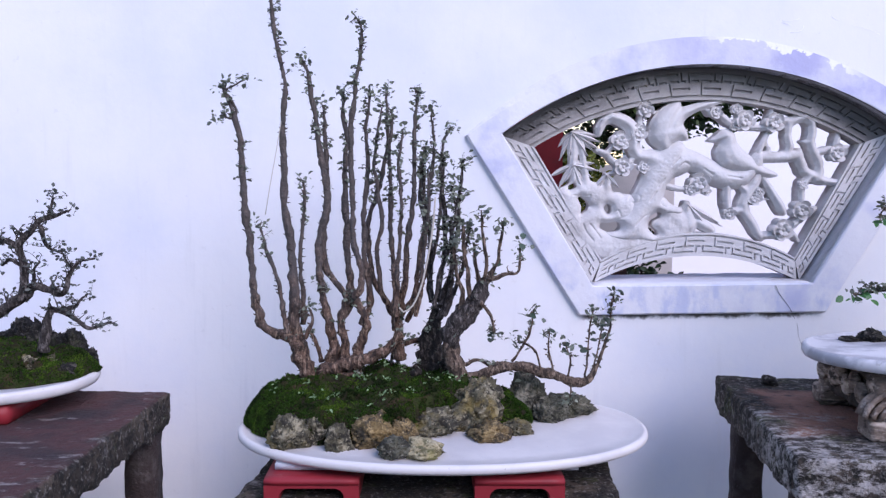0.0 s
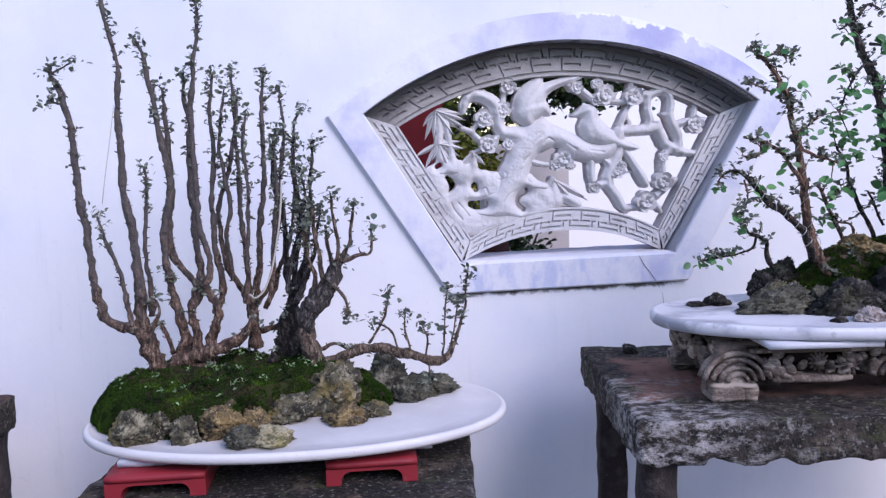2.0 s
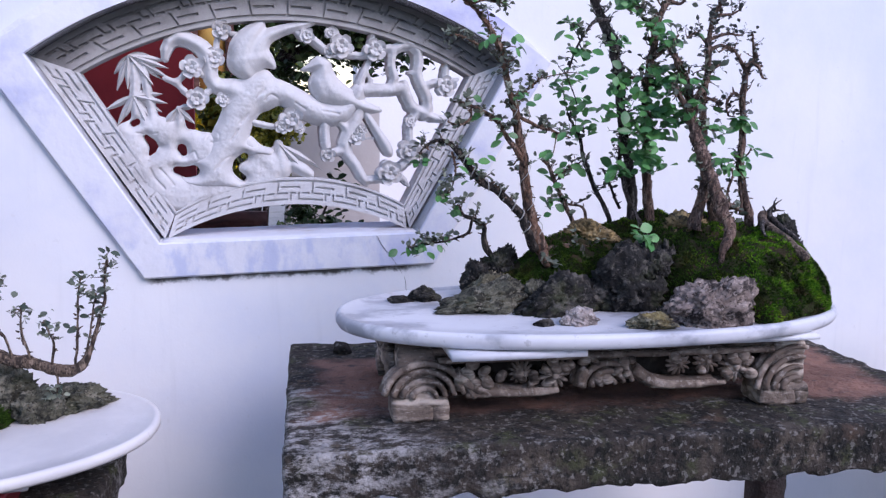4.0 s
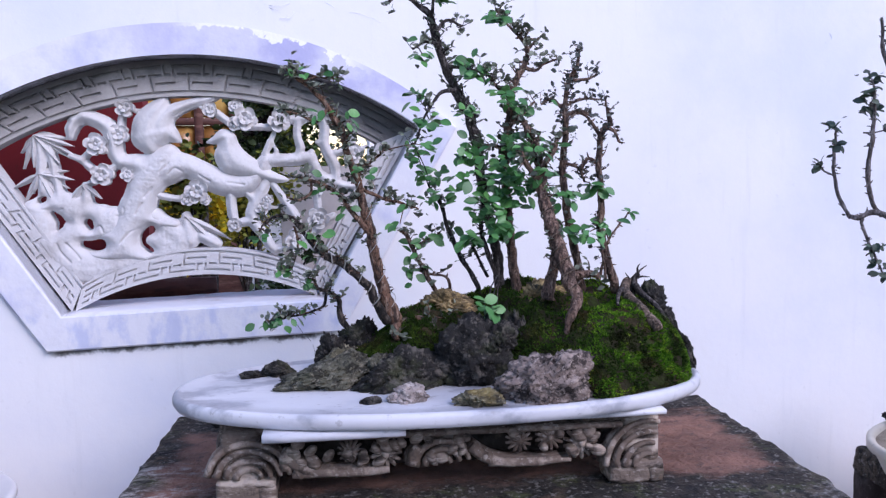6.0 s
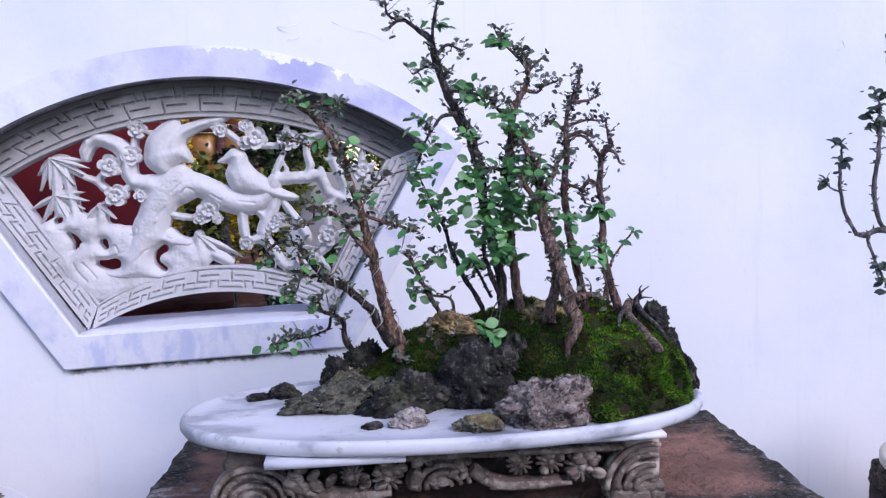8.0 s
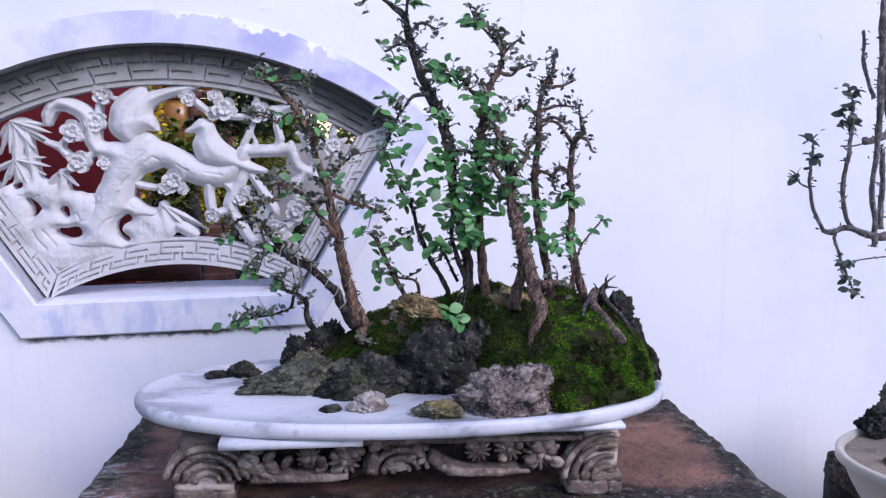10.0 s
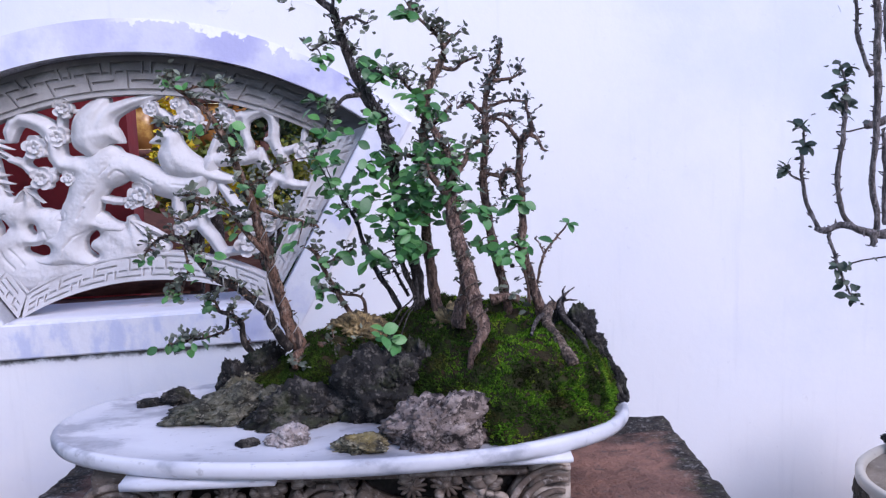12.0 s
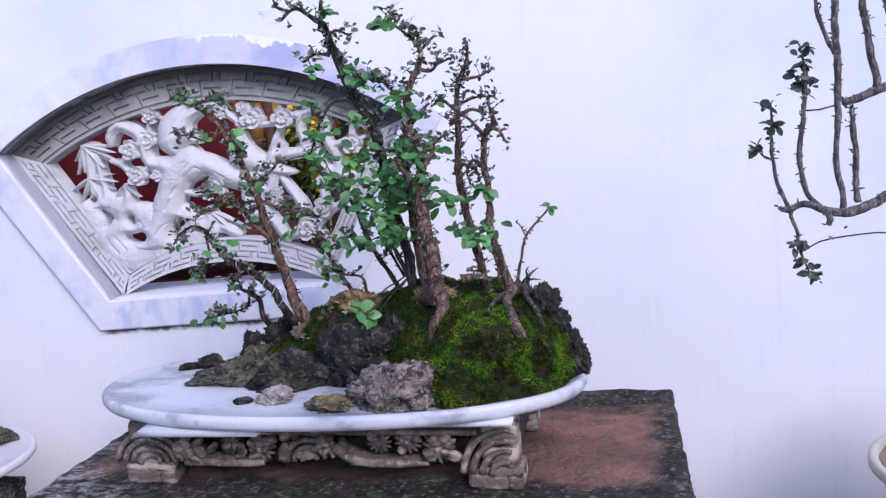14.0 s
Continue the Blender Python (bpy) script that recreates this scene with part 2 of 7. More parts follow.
M_WOOD_WORN = material("worn_carved_wood", (0.150, 0.112, 0.088), [((0.40, 0.33, 0.275), 26, 0.48, 0.62, 0.8), ((0.05, 0.036, 0.028), 40, 0.52, 0.64, 0.8), ((0.42, 0.37, 0.33), 110, 0.56, 0.66, 0.6)], 0.75, ((60, 0.5), (220, 0.5)))
M_RED = material("red_plastic", (0.26, 0.022, 0.03), [((0.14, 0.02, 0.025), 9, 0.5, 0.75, 0.7), ((0.30, 0.10, 0.09), 60, 0.62, 0.72, 0.4)], 0.5, ((80, 0.06),))


def bright_moss(n, at, colour):
    """A brighter moss that has spread over one end of the mound."""
    sep = n.nodes.new("ShaderNodeSeparateXYZ")
    n.links.new(at, sep.inputs[0])
    _, blot = noise_mask(n, at, 16, 0, 1, detail=6, rough=0.65)
    spread = ramp(n, maths(n, "ADD", sep.outputs[0], maths(n, "MULTIPLY", maths(n, "SUBTRACT", blot, 0.5), 0.45)), -0.02, 0.09)
    lush, _ = noise_mask(n, at, 24, 0.43, 0.57)
    colour = mix_node(n, colour, (0.095, 0.225, 0.014), maths(n, "MULTIPLY", maths(n, "MULTIPLY", spread, lush), 0.95))
    tips, _ = noise_mask(n, at, 32, 0.55, 0.63)
    colour = mix_node(n, colour, (0.20, 0.32, 0.022), maths(n, "MULTIPLY", maths(n, "MULTIPLY", spread, tips), 0.75))
    rust, _ = noise_mask(n, at, 20, 0.56, 0.64, detail=5)
    return mix_node(n, colour, (0.060, 0.044, 0.016), maths(n, "MULTIPLY", rust, 0.6))


M_MOSS = material("moss", (0.026, 0.056, 0.008), [((0.070, 0.115, 0.014), 17, 0.50, 0.62, 0.8), ((0.010, 0.018, 0.005), 21, 0.48, 0.60, 0.85), ((0.016, 0.014, 0.006), 9, 0.54, 0.62, 0.8), ((0.06, 0.035, 0.015), 40, 0.62, 0.72, 0.5)], 0.95, ((120, 0.8), (400, 0.8)), island=0.65, gloss=0.1, extra=bright_moss)
M_MOSS_DARK = material("deep_moss", (0.026, 0.062, 0.008), [((0.075, 0.14, 0.014), 15, 0.50, 0.64, 0.85), ((0.008, 0.015, 0.005), 22, 0.50, 0.62, 0.85)], 0.95, ((120, 0.8), (400, 0.8)), island=0.65, gloss=0.1)


def stone(name, base, pale, dark, tint=None, tint_amount=0.5):
    layers = [(pale, 38, 0.50, 0.64, 0.75), (dark, 55, 0.48, 0.58, 0.9), (pale, 110, 0.56, 0.64, 0.7), (dark, 190, 0.55, 0.62, 0.8)]
    if tint:
        layers.append((tint, 20, 0.52, 0.68, tint_amount))
    return material(name, base, layers, 0.92, ((45, 0.5), (120, 0.6), (170, 0.35, "cells"), (420, 0.6)))


M_ROCK_GREY = stone("pitted_grey_stone", (0.094, 0.086, 0.054), (0.36, 0.325, 0.225), (0.022, 0.020, 0.016), (0.25, 0.19, 0.06), 0.65)
M_ROCK_TAN = stone("tan_stone", (0.160, 0.114, 0.052), (0.46, 0.34, 0.165), (0.04, 0.034, 0.025), (0.26, 0.18, 0.07))
M_ROCK_DARK = stone("black_porous_stone", (0.017, 0.016, 0.015), (0.12, 0.108, 0.092), (0.007, 0.007, 0.007), (0.05, 0.06, 0.022), 0.45)
M_ROCK_PURPLE = stone("mauve_grey_stone", (0.21, 0.165, 0.145), (0.44, 0.365, 0.32), (0.020, 0.015, 0.014))
M_ROCK_MOSSY = stone("grey_green_stone", (0.090, 0.088, 0.062), (0.23, 0.215, 0.165), (0.018, 0.018, 0.014), (0.06, 0.075, 0.03), 0.35)
M_ROCK_CREAM = stone("cream_stone", (0.34, 0.29, 0.17), (0.52, 0.47, 0.32), (0.09, 0.085, 0.04), (0.20, 0.19, 0.06))
M_PEBBLE = stone("pale_pebble", (0.34, 0.29, 0.27), (0.52, 0.47, 0.44), (0.12, 0.10, 0.09))


def grey_shoots(n, at, colour):
    """Bark that is brown on the old wood and grey on the younger shoots."""
    sep = n.nodes.new("ShaderNodeSeparateXYZ")
    n.links.new(at, sep.inputs[0])
    young = ramp(n, maths(n, "ADD", sep.outputs[2], maths(n, "MULTIPLY", noise_mask(n, at, 24, 0.3, 0.7)[0], 0.10)), 0.10, 0.32)
    return mix_node(n, colour, (0.088, 0.080, 0.078), maths(n, "MULTIPLY", young, 0.80))


def bark(name, base, pale, dark, extra=None):
    return material(name, base, [(pale, 130, 0.50, 0.60, 0.85), (dark, 90, 0.49, 0.58, 0.85), (dark, 270, 0.52, 0.60, 0.85)], 0.92, ((80, 0.8), (200, 1.0), (420, 0.8)), stretch=(1.4, 1.4, 0.45), extra=extra)


M_BARK = bark("grey_brown_bark", (0.138, 0.086, 0.064), (0.29, 0.205, 0.160), (0.032, 0.021, 0.018))
M_BARK_TALL = bark("brown_bark_greying_upward", (0.122, 0.074, 0.052), (0.33, 0.235, 0.170), (0.022, 0.015, 0.013), grey_shoots)
M_BARK_UMBER = bark("umber_bark", (0.12, 0.085, 0.062), (0.30, 0.225, 0.17), (0.026, 0.019, 0.016))
M_BARK_WARM = bark("warm_brown_bark", (0.165, 0.092, 0.060), (0.30, 0.215, 0.165), (0.032, 0.022, 0.018))
M_BARK_DARK = bark("dark_bark", (0.052, 0.043, 0.040), (0.17, 0.15, 0.14), (0.014, 0.012, 0.011))
M_BARK_BLACK = bark("black_stump_bark", (0.030, 0.024, 0.020), (0.13, 0.105, 0.085), (0.007, 0.006, 0.006))
M_BARK_PALE = bark("pale_grey_bark", (0.15, 0.132, 0.128), (0.28, 0.25, 0.245), (0.055, 0.047, 0.044))
M_LEAF = material("green_leaf", (0.045, 0.175, 0.040), [((0.11, 0.27, 0.085), 45, 0.45, 0.65, 0.6), ((0.02, 0.085, 0.035), 90, 0.55, 0.7, 0.5)], 0.42, ((200, 0.1),), spread=0.45, gloss=0.5)
M_LEAF_SMALL = material("small_dull_leaf", (0.125, 0.145, 0.105), [((0.22, 0.24, 0.19), 60, 0.45, 0.7, 0.6)], 0.55, ((200, 0.1),), island=0.5, gloss=0.4)
M_LEAF_GREY = material("grey_green_leaf", (0.070, 0.080, 0.072), [((0.14, 0.15, 0.14), 60, 0.45, 0.7, 0.6)], 0.6, ((200, 0.1),), island=0.4)
M_WIRE = material("aluminium_wire", (0.45, 0.44, 0.42), (), 0.4, ((90, 0.1),), metal=0.8)
M_POT = material("cream_glaze", (0.50, 0.46, 0.39), [((0.34, 0.30, 0.25), 12, 0.5, 0.72, 0.6), ((0.25, 0.21, 0.17), 60, 0.6, 0.7, 0.5)], 0.4, ((50, 0.06),), gloss=0.5)
M_SOIL = material("sandy_soil", (0.24, 0.20, 0.155), [((0.13, 0.10, 0.075), 14, 0.48, 0.68, 0.8), ((0.34, 0.30, 0.25), 60, 0.55, 0.7, 0.5)], 0.95, ((70, 0.5), (260, 0.7)))
M_GROUND = material("paving", (0.33, 0.305, 0.28), [((0.18, 0.17, 0.15), 3, 0.45, 0.7, 0.7), ((0.34, 0.31, 0.27), 17, 0.55, 0.75, 0.5)], 0.9, ((20, 0.2), (120, 0.3)))
M_REDWALL = material("dark_red_paint", (0.40, 0.045, 0.045), [((0.22, 0.028, 0.030), 4, 0.45, 0.7, 0.7), ((0.20, 0.05, 0.045), 60, 0.6, 0.7, 0.4)], 0.7, ((40, 0.1),))
M_BROWN = material("reddish_brown_timber", (0.10, 0.040, 0.030), [((0.20, 0.105, 0.08), 14, 0.48, 0.68, 0.8), ((0.05, 0.022, 0.018), 40, 0.5, 0.66, 0.7)], 0.7, ((40, 0.3),), stretch=(0.4, 2, 2))
M_WHITE = material("backdrop_white", (0.88, 0.86, 0.87), [((0.80, 0.78, 0.80), 2, 0.5, 0.75, 0.5)], 0.9, ((40, 0.1),))
M_CREAM = material("cream_render", (0.62, 0.58, 0.55), [((0.50, 0.47, 0.45), 3, 0.5, 0.75, 0.6)], 0.9, ((40, 0.1),))
M_YELLOW_LEAF = material("yellow_green_leaf", (0.80, 0.64, 0.02), [((0.30, 0.34, 0.015), 9, 0.5, 0.65, 0.8)], 0.55, (), island=0.5)
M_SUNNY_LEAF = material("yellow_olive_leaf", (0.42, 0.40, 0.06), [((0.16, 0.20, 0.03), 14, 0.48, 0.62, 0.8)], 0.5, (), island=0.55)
M_OLIVE_LEAF = material("olive_leaf", (0.17, 0.20, 0.03), [((0.06, 0.09, 0.015), 9, 0.5, 0.65, 0.8)], 0.55, (), island=0.5)
M_DARK_LEAF = material("dark_green_leaf", (0.030, 0.060, 0.018), [((0.07, 0.11, 0.03), 9, 0.5, 0.65, 0.8)], 0.5, (), island=0.5)
# the lamplit glow of the panes is painted as amber with brighter patches
M_AMBER = material("amber_glow_glass", (0.32, 0.15, 0.04), [((0.70, 0.45, 0.12), 5, 0.5, 0.62, 0.8)], 0.25, ((30, 0.1),), gloss=0.6)

M_STRING = material("pale_cord", (0.50, 0.46, 0.40), (), 0.8, ((200, 0.2),))
M_SOIL_DARK = material("dark_humus", (0.020, 0.018, 0.010), [((0.03, 0.045, 0.010), 40, 0.45, 0.65, 0.7), ((0.055, 0.036, 0.020), 26, 0.52, 0.66, 0.8)], 0.95, ((120, 0.8), (400, 0.8)), gloss=0.1)
M_LEAF_DEEP = material("deep_green_leaf", (0.035, 0.058, 0.038), [((0.07, 0.095, 0.065), 45, 0.45, 0.65, 0.7)], 0.5, ((200, 0.1),), spread=0.4, gloss=0.45)
# ---- building helpers ----


def thing(name, at, label, category, group="", kind=""):
    ob = new(name)
    ob.empty_display_size = 0.05
    ob.location = at
    return tagged(ob, label, category, group, kind)


def root_of(ob):
    while ob.parent:
        ob = ob.parent
    return ob


def part(name, bm, mat, parent=None, label="", smooth=True, kind=""):
    """Links a bmesh in world places as one mesh, under a thing or a part of it."""
    me = bpy.data.meshes.new(name)
    if parent:
        bmesh.ops.translate(bm, verts=bm.verts, vec=-root_of(parent).location)
    bm.normal_update()
    bm.to_mesh(me)
    bm.free()
    me.materials.append(mat)
    if smooth:
        me.polygons.foreach_set("use_smooth", [True] * len(me.polygons))
    ob = new(name, me)
    ob.parent = parent
    return tagged(ob, label, kind=kind)


def from_lists(verts, faces):
    me = bpy.data.meshes.new("tmp")
    me.from_pydata(verts, [], faces)
    bm = bmesh.new()
    bm.from_mesh(me)
    bpy.data.meshes.remove(me)
    return bm


def spline(points, step):
    """Points on a smooth curve through control points (any number of values each), about step apart."""
    p = [np.array(q, float) for q in points]
    p = [2 * p[0] - p[1]] + p + [2 * p[-1] - p[-2]]
    out = []
    for i in range(1, len(p) - 2):
        a, b, c, d = p[i - 1:i + 3]
        n = max(1, int(np.linalg.norm((c - b)[:3]) / step))
        for k in range(n):
            t = k / n
            out.append(0.5 * (2 * b + (c - a) * t + (2 * a - 5 * b + 4 * c - d) * t * t + (3 * b - a - 3 * c + d) * t ** 3))
    return out + [p[-2]]


def tube(bm, points, sides=7, step=0.012, knots=0.15, wander=0.0, freq=60.0, seed=0.0, flat=1.0):
    """A tapering limb through (x, y, z, radius) points, with knots and a little wandering."""
    path = spline(points, step)
    rings, up = [], None
    for i, q in enumerate(path):
        c, r = Vector(q[:3]), max(float(q[3]), 0.0004)
        if wander and 0 < i < len(path) - 1:
            c += (noise.noise_vector(c * 17 + Vector((seed, 0, 0))) + 0.5 * noise.noise_vector(c * 48 + Vector((0, seed, 0)))) * wander
        ahead = Vector(path[min(i + 1, len(path) - 1)][:3]) - Vector(path[max(i - 1, 0)][:3])
        if ahead.length < 1e-7:
            ahead = Vector((0, 0, 1))
        ahead.normalize()
        if up is None:
            up = ahead.orthogonal()
        up = up - ahead * up.dot(ahead)
        up.normalize()
        side = ahead.cross(up)
        ring = []
        for k in range(sides):
            a = 2 * math.pi * k / sides
            way = up * math.cos(a) + side * math.sin(a)
            way.y *= flat
            rr = r * (1 + knots * noise.noise((c + way * r) * freq + Vector((seed, seed, 0))) + 0.6 * knots * noise.noise((c + way * r) * 2.6 * freq))
            ring.append(bm.verts.new(c + way * rr))
        rings.append(ring)
    for a, b in zip(rings, rings[1:]):
        for k in range(sides):
            bm.faces.new((a[k], a[(k + 1) % sides], b[(k + 1) % sides], b[k]))
    bm.faces.new(rings[0][::-1])
    bm.faces.new(rings[-1])
    return path


def grid_box(half, cuts):
    """Vertices and quads of a box with its faces cut into a net."""
    seen, verts, faces = {}, [], []

    def vert(p):
        key = tuple(round(v, 6) for v in p)
        if key not in seen:
            seen[key] = len(verts)
            verts.append(p)
        return seen[key]

    for axis in range(3):
        u, v = (axis + 1) % 3, (axis + 2) % 3
        for side in (-1, 1):
            for i in range(cuts[u]):
                for j in range(cuts[v]):
                    quad = []
                    for di, dj in ((0, 0), (1, 0), (1, 1), (0, 1)):
                        p = [0, 0, 0]
                        p[axis] = side * half[axis]
                        p[u] = half[u] * (2 * (i + di) / cuts[u] - 1)
                        p[v] = half[v] * (2 * (j + dj) / cuts[v] - 1)
                        quad.append(vert(tuple(p)))
                    faces.append(quad if side > 0 else quad[::-1])
    return verts, faces


def rbox(bm, m, half, r=0.004, step=0.03, amp=0.0, freq=20.0, seed=0.0, most=60):
    """A box with rounded, optionally worn edges, at the pose m."""
    cuts = [max(2, min(most, int(2 * h / step))) for h in half]
    verts, faces = grid_box(half, cuts)
    r = min(r, *half)
    made = []
    for p in verts:
        p = Vector(p)
        inner = Vector([max(-h + r, min(h - r, c)) for c, h in zip(p, half)])
        d = p - inner
        on_edge = sum(abs(c) > h - 1e-6 for c, h in zip(p, half)) > 1
        if d.length > 1e-9:
            p = inner + d.normalized() * r
        if amp:
            q = m @ p
            n = noise.noise_vector(q * freq + Vector((seed, 0, 0))) + 0.5 * noise.noise_vector(q * freq * 2.7)
            p = p + n * amp * (1.8 if on_edge else 0.6)
        made.append(bm.verts.new(m @ p))
    for f in faces:
        bm.faces.new([made[i] for i in f])
    return bm


def rock_mesh(at, size, seed, rough=0.35, pits=0.2, detail=4, sit=True):
    """An irregular stone: a block broken along flat faces, then eroded, fissured and pitted, flat below."""
    bm = bmesh.new()
    bmesh.ops.create_icosphere(bm, subdivisions=detail, radius=1.0)
    off = Vector((seed * 7.31, seed * 3.17, seed * 5.77))
    rnd = random.Random(int(seed * 13 + 5))
    planes = []
    for _ in range(15):
        n = Vector((rnd.gauss(0, 1), rnd.gauss(0, 1), rnd.gauss(0, 0.8))).normalized()
        planes.append((n, rnd.uniform(0.70, 1.0)))
    for v in bm.verts:
        p = v.co.normalized()
        k = 1.12
        for n, d in planes:
            c = n.dot(p)
            if c > 0.05:
                k = min(k, d / c)
        k += 0.50 * rough * noise.fractal(p * 1.6 + off, 1.0, 2.0, 3)
        bend = p + 0.25 * noise.noise_vector(p * 2.5 + off)
        k += 0.62 * rough * (0.35 - abs(noise.noise(Vector((bend.x * 4.2, bend.y * 4.2, bend.z * 2.4)) + off)))
        k += 0.50 * rough * (0.35 - abs(noise.noise(bend * 8.0 + off))) + 0.24 * rough * noise.noise(p * 15 + off) + 0.17 * rough * noise.noise(p * 31 + off)
        if pits:
            k -= 1.5 * pits * max(0.0, 0.34 - noise.voronoi(bend * 3.6 + off)[0][0])
            k -= 1.25 * pits * max(0.0, 0.36 - noise.voronoi(bend * 8.5 + off)[0][0])
        q = p * k * 0.95
        if sit and q.z < -0.55:
            q.z = -0.55 + (q.z + 0.55) * 0.1
        v.co = Vector(at) + Vector((q.x * size[0], q.y * size[1], (q.z + 0.58) * size[2] / 1.5))
    return bm


def place_leaf(parent, meshes, rnd, at, size):
    """One leaf object, its face turned to the light and outwards."""
    ob = new("leaf", rnd.choice(meshes))
    face = Vector((rnd.gauss(0, 0.45), -0.55 + rnd.gauss(0, 0.45), 0.75 + rnd.gauss(0, 0.35))).normalized()
    along = Vector((rnd.uniform(-1, 1), rnd.uniform(-0.7, 0.7), rnd.uniform(-0.8, 0.5)))
    along = (along - face * along.dot(face)).normalized()
    side = along.cross(face)
    s = size * rnd.uniform(0.65, 1.25)
    turn = Matrix((side, along, face)).transposed().to_quaternion()
    ob.parent = parent
    ob.matrix_basis = Matrix.LocRotScale(Vector(at) - root_of(parent).location, turn, (s * rnd.uniform(0.85, 1.1), s, s))
    return ob


def leaf_lists(width=0.62, fold=0.14, droop=0.16, notch=0.0):
    """An oval leaf blade of length 1 along y, folded along its midrib."""
    rows = ((0.0, 0.03), (0.12, 0.5), (0.35, 0.95), (0.6, 1.0), (0.82, 0.7), (1.0 - notch, 0.06))
    verts, faces = [], []
    for y, w in rows:
        z = -droop * y * y
        h = w * width / 2
        verts += [(-h, y, z + fold * w), (0, y, z), (h, y, z + fold * w)]
    for i in range(len(rows) - 1):
        a = 3 * i
        faces += [(a, a + 1, a + 4, a + 3), (a + 1, a + 2, a + 5, a + 4)]
    return verts, faces


LEAF_MESHES, DEEP_MESHES = [], []
for store, mat in ((LEAF_MESHES, M_LEAF), (DEEP_MESHES, M_LEAF_DEEP)):
    for width, fold, droop in ((0.66, 0.08, 0.12), (0.78, 0.05, 0.2), (0.58, 0.12, 0.05)):
        me = bpy.data.meshes.new("leaf")
        me.from_pydata(*[leaf_lists(width, fold, droop)[0], [], leaf_lists(width, fold, droop)[1]])
        me.materials.append(mat)
        me.polygons.foreach_set("use_smooth", [True] * len(me.polygons))
        store.append(me)


def small_leaf(verts, faces, rnd, at, size, way=None):
    """Adds one small leaf blade to growing lists."""
    way = way or Vector((rnd.uniform(-1, 1), rnd.uniform(-1, 1), rnd.uniform(-0.4, 0.9)))
    q = way.to_track_quat("Y", "Z") @ Euler((0, rnd.uniform(-1.2, 1.2), 0)).to_quaternion()
    s = size * rnd.uniform(0.6, 1.3)
    n = len(verts)
    w = rnd.uniform(0.24, 0.36)
    for p in ((0, 0, 0), (-w, 0.35, 0.08), (w, 0.35, 0.08), (-w * 0.9, 0.7, 0.05), (w * 0.9, 0.7, 0.05), (0, 1, -0.1), (0, 0.5, 0)):
        verts.append(Vector(at) + q @ (Vector(p) * s))
    faces += [(n, n + 6, n + 1), (n, n + 2, n + 6), (n + 1, n + 6, n + 3), (n + 6, n + 2, n + 4), (n + 3, n + 6, n + 5), (n + 6, n + 4, n + 5)]


def crooked(bm, rnd, at, way, length, r, seed):
    """A short crooked twig; returns points along it."""
    pts, p, d = [(*at, r)], Vector(at), Vector(way).normalized()
    n = 3 if length > 0.02 else 2
    for i in range(n):
        d = (d + Vector((rnd.uniform(-.7, .7), rnd.uniform(-.7, .7), rnd.uniform(-.45, .65)))).normalized()
        p = p + d * length / n
        pts.append((*p, r * (1 - 0.7 * (i + 1) / n)))
    tube(bm, pts, 4, 0.02, 0.1, seed=seed)
    return pts


def coil(bm, path, pitch, wire, start=0.1, stop=0.9):
    """Training wire wound round a limb's path."""
    pts, turn, last = [], 0.0, None
    for q in path[int(start * len(path)):int(stop * len(path))]:
        c = Vector(q[:3])
        if last is not None:
            for k in range(3):
                m = last.lerp(c, (k + 1) / 3)
                turn += 2 * math.pi * (c - last).length / 3 / pitch
                ahead = (c - last).normalized()
                u = ahead.orthogonal().normalized()
                v = ahead.cross(u)
                pts.append((*(m + (u * math.cos(turn) + v * math.sin(turn)) * (float(q[3]) + wire)), wire))
        last = c
    tube(bm, pts, 4, 0.004, 0.0)


# ---- ground and wall with its fan-shaped opening ----


def quad_sheet(x0, x1, y0, y1, z, n=20):
    verts = [(x0 + (x1 - x0) * i / n, y0 + (y1 - y0) * j / n, z) for j in range(n + 1) for i in range(n + 1)]
    faces = [(j * (n + 1) + i, j * (n + 1) + i + 1, (j + 1) * (n + 1) + i + 1, (j + 1) * (n + 1) + i) for j in range(n) for i in range(n)]
    return from_lists(verts, faces)


tagged(part("ground", quad_sheet(-300, 300, -300, 300, 0.0), M_GROUND), "pale grey paved courtyard ground", "ground", kind="structure")

WALL_Y, WALL_BACK, PANEL_Y = 2.408, 2.60, 2.455
LEAN_FAN = radians(1.0)


def lean(x, z):
    """The whole opening hangs a trace askew."""
    dx, dz = x - FAN_X, z - 1.2
    return FAN_X + dx * math.cos(LEAN_FAN) - dz * math.sin(LEAN_FAN), 1.2 + dx * math.sin(LEAN_FAN) + dz * math.cos(LEAN_FAN)


def arc(x0, x1, z_end, z_top, n):
    """An arch from (x0, z_end) over its crown to (x1, z_end)."""
    half, rise = (x1 - x0) / 2, z_top - z_end
    radius = (half * half + rise * rise) / (2 * rise)
    cx, cz, a = (x0 + x1) / 2, z_top - radius, math.asin(half / radius)
    return [(cx + radius * math.sin(-a + 2 * a * i / n), cz + radius * math.cos(-a + 2 * a * i / n)) for i in range(n + 1)]


